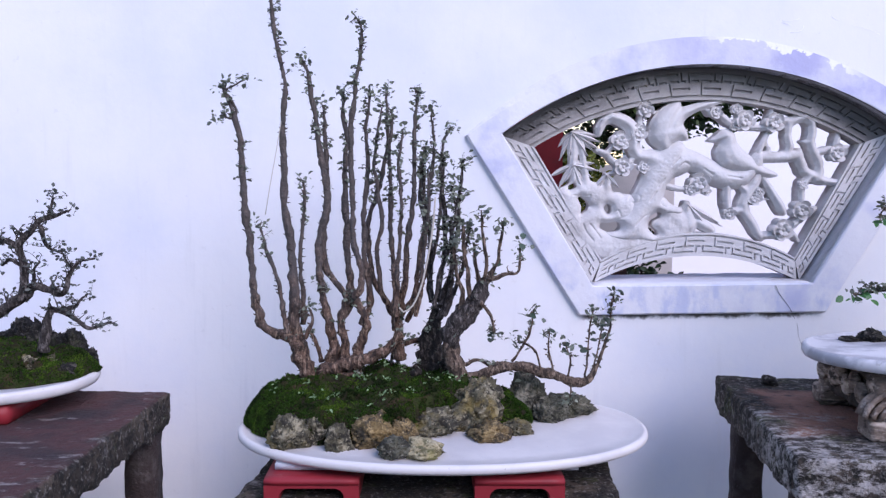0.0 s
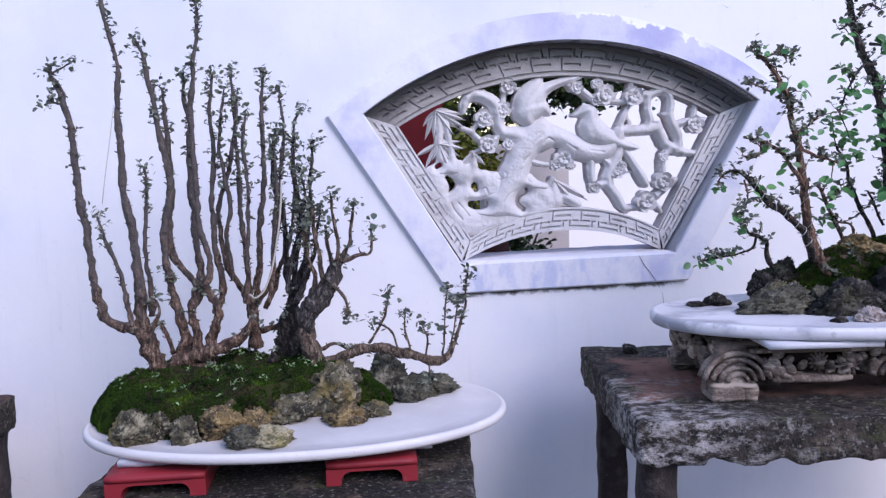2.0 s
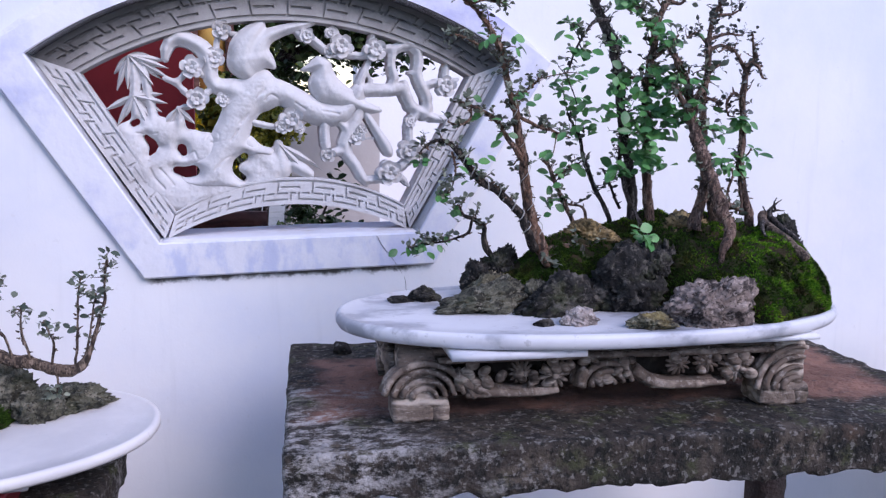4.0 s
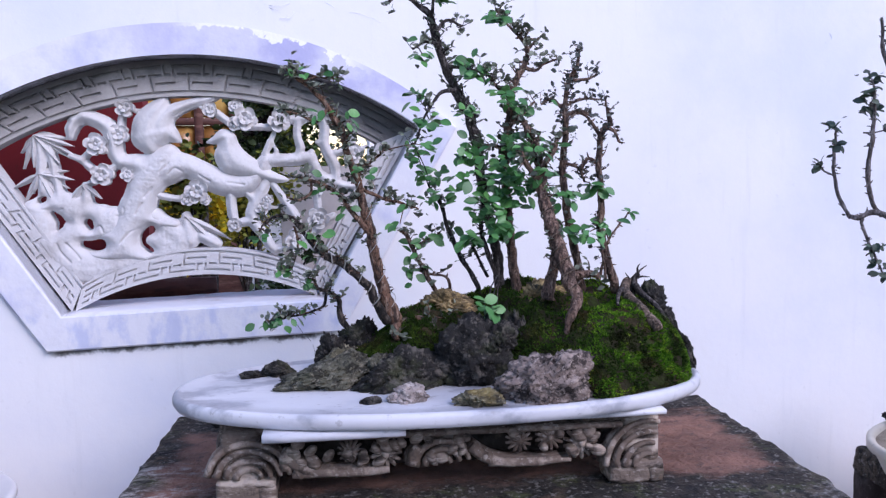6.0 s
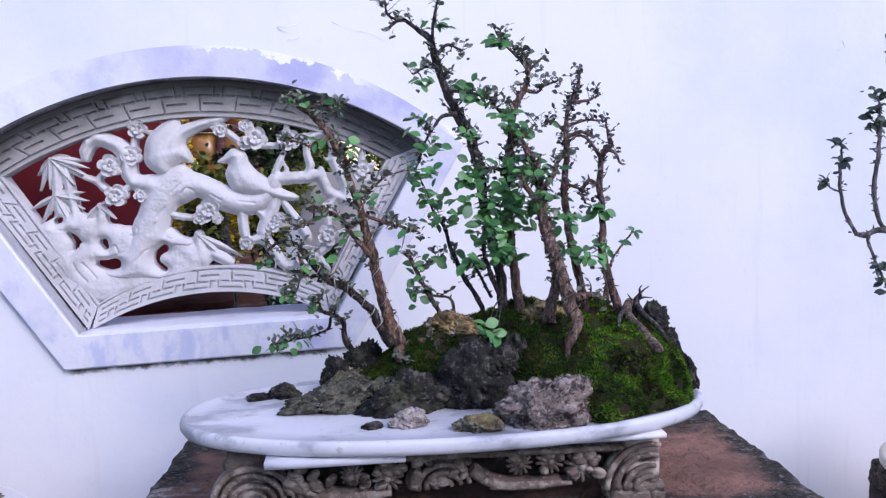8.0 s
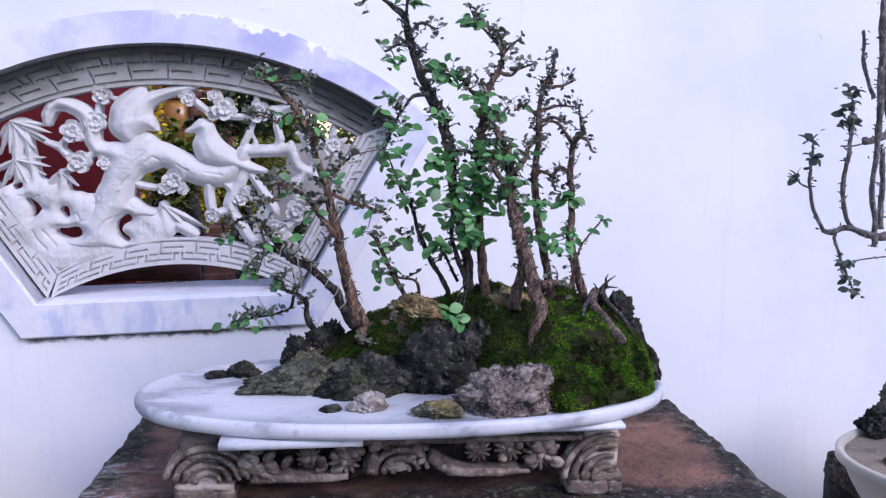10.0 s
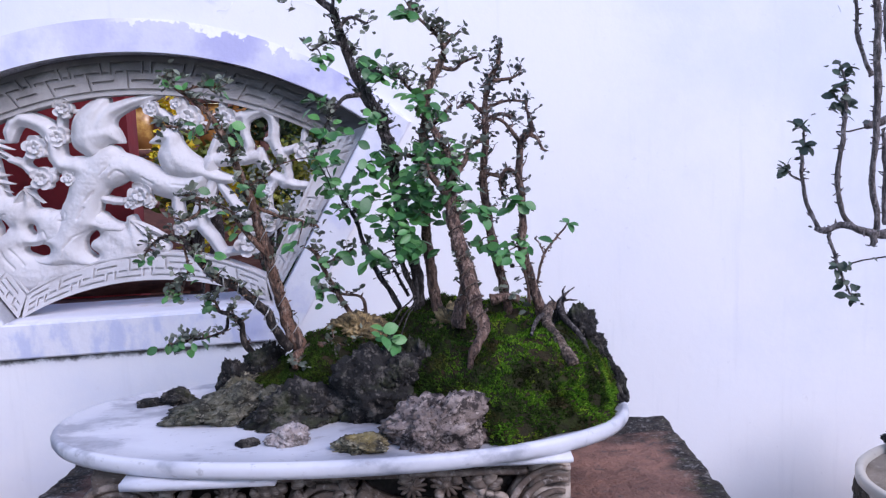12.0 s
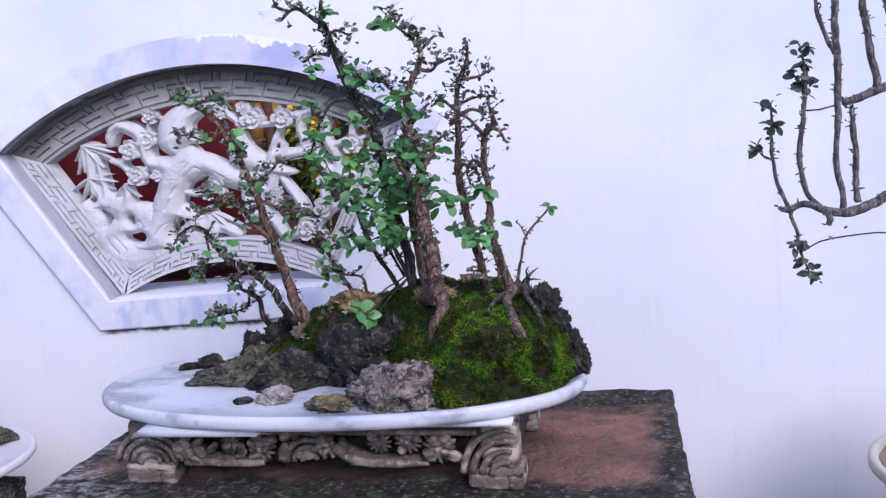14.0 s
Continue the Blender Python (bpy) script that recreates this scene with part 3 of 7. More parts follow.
def fan(half_top, z_tip, z_top, half_low, z_low, n=48):
    """A fan outline: arched top, straight slanting sides and a straight foot; always the same number of points."""
    top = arc(FAN_X - half_top, FAN_X + half_top, z_tip, z_top, n)
    right = [(FAN_X + half_top + (half_low - half_top) * i / 10, z_tip + (z_low - z_tip) * i / 10) for i in range(1, 10)]
    low = [(FAN_X + half_low - 2 * half_low * i / 16, z_low) for i in range(17)]
    left = [(FAN_X - half_low - (half_top - half_low) * i / 10, z_low + (z_tip - z_low) * i / 10) for i in range(1, 10)]
    return [lean(x, z) for x, z in top + right + low + left]


OUTER = fan(0.572, 1.381, 1.608, 0.301, 0.945)
INNER = fan(0.486, 1.384, 1.543, 0.268, 1.017)


def ring_faces(bm, loops):
    """Joins closed loops of vertices, each to the next."""
    for a, b in zip(loops, loops[1:]):
        for k in range(len(a)):
            j = (k + 1) % len(a)
            bm.faces.new((a[k], a[j], b[j], b[k]))


def wall_with_opening(x0, x1, z0, z1):
    bm = bmesh.new()
    for y in (WALL_Y, WALL_BACK):
        hole = [bm.verts.new((x, y, z)) for x, z in INNER]
        rim = [bm.verts.new((x, y, z)) for x, z in ((x0, z0), (x0, z1), (x1, z1), (x1, z0))]
        edges = [bm.edges.new((loop[i], loop[(i + 1) % len(loop)])) for loop in (hole, rim) for i in range(len(loop))]
        bmesh.ops.triangle_fill(bm, edges=edges, use_beauty=True)
        if y == WALL_Y:
            front, front_rim = hole, rim
    ring_faces(bm, [front, hole])
    ring_faces(bm, [front_rim, rim])
    bmesh.ops.recalc_face_normals(bm, faces=bm.faces)
    return bm


tagged(part("wall_garden", wall_with_opening(-7, 9, 0.0, 2.3), M_WALL, smooth=False), "white limewashed garden wall with faint stains", "wall", kind="structure")
bm = rbox(bmesh.new(), pose(-3.56, WALL_Y - 0.004, 2.008), (3.46, 0.012, 0.292), 0.004, 0.4)
tagged(part("wall_upper", bm, M_WALL, smooth=False), "white upper wall course standing slightly proud", "wall", kind="structure")

window = thing("window_1", (FAN_X, WALL_Y, 0.945), "fan-shaped wall opening with a carved whitewashed bird lattice", "window", kind="structure")
# surround, standing proud of the wall, with a soft edge
bm = bmesh.new()
loops = []
# its arched rim is trowelled out soft into the wall, its sides are crisp
for side, crown, y in ((0.0, 0.0, 0.004), (0.0, 0.0, -0.010), (0.05, 0.45, -0.014), (0.5, 0.6, -0.014), (0.96, 0.96, -0.014), (1.0, 1.0, -0.011), (1.0, 1.0, -0.008)):
    loop = []
    for i, (a, b) in enumerate(zip(OUTER, INNER)):
        soft = max(0.0, min(1.0, i / 9, (48 - i) / 9))
        inset = side + (crown - side) * soft
        out = y if y > 0 else y * (1 - soft) + soft * (-0.0012 - 0.005 * inset)
        loop.append(bm.verts.new((a[0] + (b[0] - a[0]) * inset, WALL_Y + out, a[1] + (b[1] - a[1]) * inset)))
    loops.append(loop)
ring_faces(bm, loops)
bmesh.ops.recalc_face_normals(bm, faces=bm.faces)
part("surround", bm, M_SURROUND, window, "lilac-grey plaster surround with flaking white paint", smooth=False)
for name, run, mat, label in (("soffit", INNER[:49], M_SOFFIT, "arched soffit, dark with soot and painted-in shade"), ("jamb", INNER[48:59], M_REVEAL, "grimy plaster jamb"), ("jamb", INNER[74:] + INNER[:1], M_REVEAL, "grimy plaster jamb")):
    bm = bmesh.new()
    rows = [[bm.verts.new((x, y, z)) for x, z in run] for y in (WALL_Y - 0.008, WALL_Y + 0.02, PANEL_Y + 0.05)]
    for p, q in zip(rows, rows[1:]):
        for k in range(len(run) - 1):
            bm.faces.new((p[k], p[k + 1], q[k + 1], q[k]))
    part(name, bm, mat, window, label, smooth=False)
bm = rbox(bmesh.new(), pose(FAN_X + 0.003, (WALL_Y + WALL_BACK) / 2 - 0.002, 1.012, 0, -1.0, 0), (0.264, 0.097, 0.008), 0.004, 0.02, 0.0012, 30)
part("sill", bm, M_SILL, window, "weathered plaster sill with a hairline crack")

# fretwork border: incised key pattern on bands along the four edges
PERIOD, ROWS = 18, 13
KEY = ((3, 4, 12, 4), (1, 1, 1, 7), (1, 7, 6, 7), (12, 10, 24, 10), (12, 7, 12, 10), (14, 7, 17, 7), (8, 7, 8, 10), (8, 7, 10, 7))
GROOVE = {(x % PERIOD, y) for x0, y0, x1, y1 in KEY for x in range(x0, x1 + 1) for y in range(y0, y1 + 1)}


def key_band(bm, outer, inner, periods, line):
    """A band between two curves with the key pattern cut into it as real grooves."""
    n = PERIOD * periods

    def at(curve, s):
        k = s * (len(curve) - 1)
        i = min(int(k), len(curve) - 2)
        return Vector(curve[i]).lerp(Vector(curve[i + 1]), k - i)

    def spot(i, j, y):
        p = at(outer, i / n).lerp(at(inner, i / n), j / ROWS)
        return (p.x, y, p.y)

    deep = [[((i % PERIOD, j if line < 6 else 12 - j) in GROOVE and 2 < i < n - 2) or j == line for j in range(ROWS)] for i in range(n)]
    cache = {}

    def vert(i, j, y):
        if (i, j, y) not in cache:
            cache[i, j, y] = bm.verts.new(spot(i, j, y))
        return cache[i, j, y]

    top, low = PANEL_Y, PANEL_Y + 0.006
    for i in range(n):
        for j in range(ROWS):
            y = low if deep[i][j] else top
            bm.faces.new((vert(i, j, y), vert(i + 1, j, y), vert(i + 1, j + 1, y), vert(i, j + 1, y)))
            for di, dj, e in ((1, 0, ((i + 1, j), (i + 1, j + 1))), (0, 1, ((i, j + 1), (i + 1, j + 1)))):
                a, b = i + di, j + dj
                if a < n and b < ROWS and deep[a][b] != deep[i][j]:
                    bm.faces.new((vert(*e[0], top), vert(*e[1], top), vert(*e[1], low), vert(*e[0], low)))
    # edges of the panel, front to back
    back = PANEL_Y + 0.05
    for j in (0, ROWS):
        for i in range(n):
            bm.faces.new((vert(i, j, top), vert(i + 1, j, top), vert(i + 1, j, back), vert(i, j, back)))
    for i in range(n):
        bm.faces.new((vert(i, 0, back), vert(i + 1, 0, back), vert(i + 1, ROWS, back), vert(i, ROWS, back)))


TOP_OUT = [lean(*p) for p in arc(FAN_X - 0.485, FAN_X + 0.485, 1.383, 1.542, 80)]
TOP_IN = [lean(*p) for p in arc(FAN_X - 0.402, FAN_X + 0.402, 1.353, 1.464, 80)]
LOW_UP = [lean(*p) for p in arc(FAN_X - 0.235, FAN_X + 0.248, 1.073, 1.138, 50)]
LOW_LOW = [lean(*p) for p in arc(FAN_X - 0.254, FAN_X + 0.254, 1.017, 1.081, 50)]
SIDE = [lean(FAN_X - 0.485, 1.383), lean(FAN_X - 0.260, 1.017)]
SIDE_IN = [lean(FAN_X - 0.402, 1.353), lean(FAN_X - 0.235, 1.073)]
SIDE_R = [lean(FAN_X + 0.485, 1.383), lean(FAN_X + 0.260, 1.017)]
SIDE_R_IN = [lean(FAN_X + 0.402, 1.353), lean(FAN_X + 0.248, 1.073)]
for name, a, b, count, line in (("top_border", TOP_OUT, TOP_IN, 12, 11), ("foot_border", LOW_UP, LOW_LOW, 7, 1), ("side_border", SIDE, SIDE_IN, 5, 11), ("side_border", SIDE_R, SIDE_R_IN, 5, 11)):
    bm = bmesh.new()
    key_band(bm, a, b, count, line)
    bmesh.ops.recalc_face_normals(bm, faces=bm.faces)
    part(name, bm, M_LATTICE_SOOT_SHADE if name == "top_border" else M_LATTICE, window, smooth=False)


# carved plum tree, bamboo, flowers and birds of the lattice
CARVED = []


def limb(*pts):
    """One carved limb through (x, z, radius) points."""
    path = spline([(x, z, 1.06 * r) for x, z, r in pts], 0.012)
    CARVED.extend((*a[:3], *b[:3]) for a, b in zip(path, path[1:]))


def relief(limbs, front, back, bulge, round_off, melt, chisel, seed=0.0, step=0.0018, grooves=(), gaps=(), soften=6):
    """Carves limbs out of one slab: fused where they meet, pierced where there is none, with rounded fronts and chisel marks."""
    seg = np.array(limbs)
    lo = seg[:, [0, 1]].min(0) - 0.04
    hi = seg[:, [0, 1]].max(0) + 0.04
    nx, nz = int((hi[0] - lo[0]) / step), int((hi[1] - lo[1]) / step)
    gx, gz = np.meshgrid(lo[0] + step * np.arange(nx), lo[1] + step * np.arange(nz), indexing="ij")
    total = np.zeros_like(gx)
    for x0, z0, r0, x1, z1, r1 in seg:
        reach = max(r0, r1) + 6 * melt
        i0, i1 = np.searchsorted(gx[:, 0], (min(x0, x1) - reach, max(x0, x1) + reach))
        j0, j1 = np.searchsorted(gz[0], (min(z0, z1) - reach, max(z0, z1) + reach))
        px, pz = gx[i0:i1, j0:j1] - x0, gz[i0:i1, j0:j1] - z0
        dx, dz = x1 - x0, z1 - z0
        k = np.clip((px * dx + pz * dz) / (dx * dx + dz * dz + 1e-12), 0, 1)
        d = np.hypot(px - k * dx, pz - k * dz) - (r0 + (r1 - r0) * k)
        total[i0:i1, j0:j1] += np.exp(-np.clip(d, -0.05, 0.05) / melt)
    field = -melt * np.log(np.maximum(total, 1e-9)) + 0.35 * melt
    for x0, z0, r0, x1, z1, r1 in gaps:
        k = np.clip(((gx - x0) * (x1 - x0) + (gz - z0) * (z1 - z0)) / ((x1 - x0) ** 2 + (z1 - z0) ** 2 + 1e-12), 0, 1)
        field = np.maximum(field, r0 + (r1 - r0) * k - np.hypot(gx - x0 - k * (x1 - x0), gz - z0 - k * (z1 - z0)))
    slope_x, slope_z = np.gradient(field, step)
    size = np.maximum(np.hypot(slope_x, slope_z), 0.35)
    dent = np.zeros_like(gx)
    for x0, z0, w0, x1, z1, _ in grooves:
        k = np.clip(((gx - x0) * (x1 - x0) + (gz - z0) * (z1 - z0)) / ((x1 - x0) ** 2 + (z1 - z0) ** 2 + 1e-12), 0, 1)
        d = np.hypot(gx - x0 - k * (x1 - x0), gz - z0 - k * (z1 - z0))
        dent = np.maximum(dent, np.exp(-(d / (0.8 * w0)) ** 2))
    depth = np.clip(-field / round_off, 0, 1)
    swell = (back - front) * np.sqrt(np.maximum(0, 1 - (1 - depth) ** 2)) + bulge * np.clip(-field, 0, 0.03)
    mask = (field < 0).astype(float)
    for _ in range(soften):
        total = np.zeros_like(swell)
        weight = np.full_like(swell, 1e-9)
        for di, dj in ((0, 0), (1, 0), (-1, 0), (0, 1), (0, -1)):
            total += np.roll(swell * mask, (di, dj), (0, 1))
            weight += np.roll(mask, (di, dj), (0, 1))
        swell = total / weight
    verts, index, cells = [], {}, []
    for i in range(nx - 1):
        for j in range(nz - 1):
            if min(field[i, j], field[i + 1, j], field[i, j + 1], field[i + 1, j + 1]) < 0:
                cells.append((i, j))

    def vert(i, j):
        if (i, j) not in index:
            x, z, d = gx[i, j], gz[i, j], field[i, j]
            if d > 0:
                move = min(d / size[i, j], 1.2 * step) / size[i, j]
                x, z, d = x - slope_x[i, j] * move, z - slope_z[i, j] * move, 0.0
            inside = min(1.0, -d / round_off)
            q = Vector((x * 60, z * 60, seed))
            cut = noise.noise(q) + 0.6 * noise.noise(q * 2.7) + 0.7 * (0.5 - 2 * abs(noise.noise(q * 1.7 + Vector((9, 4, 0)))))
            y = back - swell[i, j] + chisel * cut * inside + 0.0042 * dent[i, j] * inside
            index[i, j] = len(verts)
            verts.append((x, y, z))
        return index[i, j]

    faces = [(vert(i, j), vert(i + 1, j), vert(i + 1, j + 1), vert(i, j + 1)) for i, j in cells]
    seen = set(cells)
    deep = {}

    def low(k):
        if k not in deep:
            deep[k] = len(verts)
            verts.append((verts[k][0], back + 0.026, verts[k][2]))
        return deep[k]

    for i, j in cells:
        for (ni, nj), a, b in (((i - 1, j), (i, j + 1), (i, j)), ((i + 1, j), (i + 1, j), (i + 1, j + 1)), ((i, j - 1), (i, j), (i + 1, j)), ((i, j + 1), (i + 1, j + 1), (i, j + 1))):
            if (ni, nj) not in seen:
                p, q = vert(*a), vert(*b)
                faces.append((q, p, low(p), low(q)))
    return from_lists(verts, faces)


GAPS, NICKS = [], []


def hollow(*pts):
    """One gap pierced through the carving."""
    path = spline(pts, 0.006)
    GAPS.extend((*a[:3], *b[:3]) for a, b in zip(path, path[1:]))


def nick(*pts):
    """One gouge line cut into the carving."""
    path = spline([(x, z, 0.0024) for x, z, r in pts], 0.006)
    NICKS.extend((*a[:3], *b[:3]) for a, b in zip(path, path[1:]))


def take_limbs():
    got = list(CARVED)
    CARVED.clear()
    return got


nick(*[(0.676, 1.219, 0.0026), (0.69, 1.234, 0.0026), (0.702, 1.229, 0.0026), (0.7, 1.214, 0.0026), (0.686, 1.212, 0.0026)])
nick(*[(0.726, 1.216, 0.0026), (0.74, 1.238, 0.0026)])
nick(*[(0.745, 1.251, 0.0026), (0.761, 1.271, 0.0026)])
nick(*[(0.76, 1.228, 0.0026), (0.775, 1.25, 0.0026)])
nick(*[(0.796, 1.3, 0.0026), (0.809, 1.312, 0.0039), (0.824, 1.304, 0.0026)])
nick(*[(0.778, 1.304, 0.0026), (0.797, 1.322, 0.0026)])
nick(*[(0.859, 1.296, 0.0026), (0.88, 1.282, 0.0026)])
nick(*[(0.917, 1.279, 0.0026), (0.95, 1.274, 0.0026)])
nick(*[(0.685, 1.388, 0.0026), (0.691, 1.362, 0.0026)])
nick(*[(0.583, 1.157, 0.0026), (0.595, 1.144, 0.0026), (0.609, 1.124, 0.0026)])
nick(*[(0.565, 1.157, 0.0026), (0.573, 1.139, 0.0026), (0.591, 1.117, 0.0026)])
nick(*[(0.657, 1.18, 0.0026), (0.651, 1.193, 0.0026), (0.635, 1.178, 0.0026)])
nick(*[(0.693, 1.155, 0.0026), (0.712, 1.177, 0.0026), (0.731, 1.184, 0.0026)])
nick(*[(0.539, 1.23, 0.0026), (0.562, 1.227, 0.0026), (0.581, 1.23, 0.0026)])

# rockery and roots in the lower corner, pierced by hollows
limb(*[(0.532, 1.216, 0.0218), (0.564, 1.135, 0.0291), (0.611, 1.101, 0.0291), (0.673, 1.103, 0.0255), (0.742, 1.122, 0.0218), (0.806, 1.137, 0.0218)])
limb(*[(0.518, 1.233, 0.0164), (0.539, 1.235, 0.0200), (0.562, 1.233, 0.0218), (0.589, 1.235, 0.0237), (0.612, 1.218, 0.0200), (0.628, 1.221, 0.0164), (0.643, 1.217, 0.0146)])
limb(*[(0.543, 1.204, 0.0182), (0.562, 1.17, 0.0218), (0.59, 1.175, 0.0200), (0.608, 1.183, 0.0200), (0.635, 1.176, 0.0200), (0.657, 1.19, 0.0218), (0.681, 1.186, 0.0255)])
limb(*[(0.583, 1.139, 0.0291), (0.618, 1.119, 0.0255), (0.667, 1.124, 0.0291), (0.705, 1.148, 0.0328)])
limb(*[(0.676, 1.205, 0.0237), (0.693, 1.173, 0.0364), (0.711, 1.136, 0.0328)])
limb(*[(0.652, 1.22, 0.0164), (0.658, 1.202, 0.0218), (0.676, 1.207, 0.0218)])
limb(*[(0.731, 1.201, 0.0237), (0.759, 1.206, 0.0182), (0.775, 1.191, 0.0164), (0.794, 1.175, 0.0218), (0.812, 1.156, 0.0255)])
limb(*[(0.748, 1.135, 0.0182), (0.774, 1.153, 0.0255), (0.793, 1.147, 0.0218)])
limb(*[(0.61, 1.218, 0.0182), (0.611, 1.198, 0.0164)])
limb(*[(0.539, 1.375, 0.0065), (0.541, 1.337, 0.0065), (0.539, 1.302, 0.0078), (0.543, 1.26, 0.0078), (0.546, 1.23, 0.0104)])
limb(*[(0.558, 1.364, 0.0052), (0.564, 1.32, 0.0052), (0.565, 1.296, 0.0065)])
limb(*[(0.568, 1.302, 0.0052), (0.573, 1.26, 0.0065), (0.577, 1.23, 0.0078)])
limb(*[(0.624, 1.28, 0.0065), (0.625, 1.248, 0.0078), (0.622, 1.22, 0.0091)])
limb(*[(0.825, 1.209, 0.0091), (0.829, 1.177, 0.013), (0.834, 1.152, 0.0156)])
limb(*[(0.857, 1.164, 0.0117), (0.889, 1.145, 0.0104)])
hollow(*[(0.558, 1.221, 0.0055), (0.571, 1.203, 0.0099), (0.563, 1.185, 0.0033)])
hollow(*[(0.627, 1.198, 0.0099), (0.63, 1.19, 0.0077)])
hollow(*[(0.616, 1.153, 0.0088), (0.634, 1.149, 0.0122), (0.649, 1.152, 0.0122)])
hollow(*[(0.753, 1.181, 0.0088), (0.738, 1.17, 0.0077), (0.735, 1.151, 0.0066), (0.75, 1.136, 0.0066)])
hollow(*[(0.542, 1.252, 0.0066), (0.534, 1.248, 0.0066)])
bm = relief(take_limbs(), PANEL_Y + 0.006, PANEL_Y + 0.026, 0.25, 0.014, 0.0040, 0.0009, 3.0, grooves=NICKS, gaps=GAPS)
part("carved_rockery", bm, M_LATTICE, window, "carved rockery and roots")
# old trunk and its great boughs, rounded and standing forward
limb(*[(0.643, 1.141, 0.0208), (0.672, 1.146, 0.0300), (0.698, 1.158, 0.0350), (0.715, 1.184, 0.0350), (0.725, 1.210, 0.0315), (0.732, 1.236, 0.0290), (0.741, 1.266, 0.0300), (0.758, 1.296, 0.0320), (0.779, 1.324, 0.0290), (0.797, 1.345, 0.0180)])
limb(*[(0.700, 1.222, 0.0140), (0.712, 1.236, 0.0160), (0.722, 1.252, 0.0140)])
limb(*[(0.784, 1.309, 0.0286), (0.822, 1.319, 0.0221), (0.853, 1.306, 0.0208), (0.885, 1.286, 0.0234), (0.924, 1.272, 0.0221), (0.96, 1.277, 0.0208), (0.984, 1.299, 0.0169), (0.999, 1.325, 0.0156)])
limb(*[(0.762, 1.302, 0.026), (0.730, 1.322, 0.0180), (0.698, 1.326, 0.013), (0.688, 1.344, 0.013), (0.687, 1.377, 0.0143), (0.676, 1.401, 0.0143), (0.653, 1.415, 0.013), (0.629, 1.423, 0.013), (0.611, 1.413, 0.0104), (0.603, 1.397, 0.0091), (0.6, 1.38, 0.0078)])
limb(*[(0.730, 1.204, 0.0240), (0.757, 1.197, 0.0130), (0.784, 1.193, 0.0115), (0.804, 1.19, 0.0117)])
limb(*[(0.796, 1.296, 0.0182), (0.811, 1.304, 0.0156), (0.822, 1.307, 0.0104)])
limb(*[(0.674, 1.155, 0.026), (0.711, 1.132, 0.0156), (0.742, 1.121, 0.013)])
bm = relief(take_limbs(), PANEL_Y - 0.004, PANEL_Y + 0.024, 0.30, 0.024, 0.0040, 0.0012, grooves=NICKS, gaps=GAPS)
part("carved_trunk", bm, M_LATTICE, window, "carved old plum trunk")
# side boughs and twigs
limb(*[(0.999, 1.325, 0.0125), (1.036, 1.326, 0.0125), (1.069, 1.327, 0.0125), (1.096, 1.33, 0.0114), (1.104, 1.312, 0.0114), (1.113, 1.293, 0.0114), (1.137, 1.281, 0.0094), (1.165, 1.268, 0.0094), (1.2, 1.266, 0.0062), (1.228, 1.269, 0.0052)])
limb(*[(1.099, 1.33, 0.0104), (1.099, 1.344, 0.0062)])
limb(*[(1.128, 1.279, 0.0094), (1.114, 1.263, 0.0094), (1.109, 1.248, 0.0073), (1.11, 1.218, 0.0073), (1.11, 1.196, 0.0083)])
limb(*[(1.144, 1.27, 0.0094), (1.152, 1.289, 0.0104), (1.15, 1.312, 0.0104), (1.136, 1.338, 0.0094), (1.127, 1.363, 0.0094), (1.13, 1.391, 0.0094), (1.127, 1.412, 0.0104), (1.109, 1.425, 0.0104), (1.085, 1.418, 0.0094), (1.072, 1.408, 0.0083), (1.069, 1.378, 0.0073), (1.076, 1.353, 0.0083), (1.069, 1.337, 0.0073)])
limb(*[(1.127, 1.362, 0.0073), (1.112, 1.366, 0.0042)])
limb(*[(1.153, 1.34, 0.0094), (1.175, 1.346, 0.0083), (1.192, 1.341, 0.0083), (1.22, 1.354, 0.0042)])
limb(*[(1.189, 1.347, 0.0062), (1.193, 1.376, 0.0062), (1.196, 1.392, 0.0042)])
limb(*[(1.113, 1.179, 0.0073), (1.124, 1.188, 0.0073), (1.145, 1.201, 0.0062)])
limb(*[(1.063, 1.145, 0.0094), (1.094, 1.16, 0.0083), (1.121, 1.183, 0.0073), (1.142, 1.196, 0.0052)])
limb(*[(1.086, 1.144, 0.0073), (1.097, 1.131, 0.0062), (1.108, 1.118, 0.0042)])
limb(*[(1.063, 1.134, 0.0083), (1.035, 1.131, 0.0073), (1.01, 1.13, 0.0073)])
limb(*[(0.999, 1.289, 0.0135), (0.989, 1.262, 0.0125), (0.976, 1.236, 0.0125), (0.965, 1.211, 0.0125), (0.97, 1.188, 0.0114), (0.989, 1.162, 0.0104), (1.002, 1.138, 0.0094), (1.013, 1.122, 0.0062)])
limb(*[(0.969, 1.198, 0.0094), (0.946, 1.191, 0.0083), (0.929, 1.186, 0.0073)])
limb(*[(0.908, 1.273, 0.0114), (0.921, 1.258, 0.0104), (0.922, 1.233, 0.0094), (0.924, 1.208, 0.0094), (0.928, 1.188, 0.0083)])
limb(*[(0.93, 1.271, 0.0094), (0.952, 1.259, 0.0083), (0.968, 1.244, 0.0083), (0.976, 1.231, 0.0073)])
limb(*[(0.872, 1.271, 0.0083), (0.859, 1.262, 0.0073), (0.846, 1.259, 0.0062)])
limb(*[(0.768, 1.255, 0.0062), (0.795, 1.248, 0.0062), (0.823, 1.244, 0.0052)])
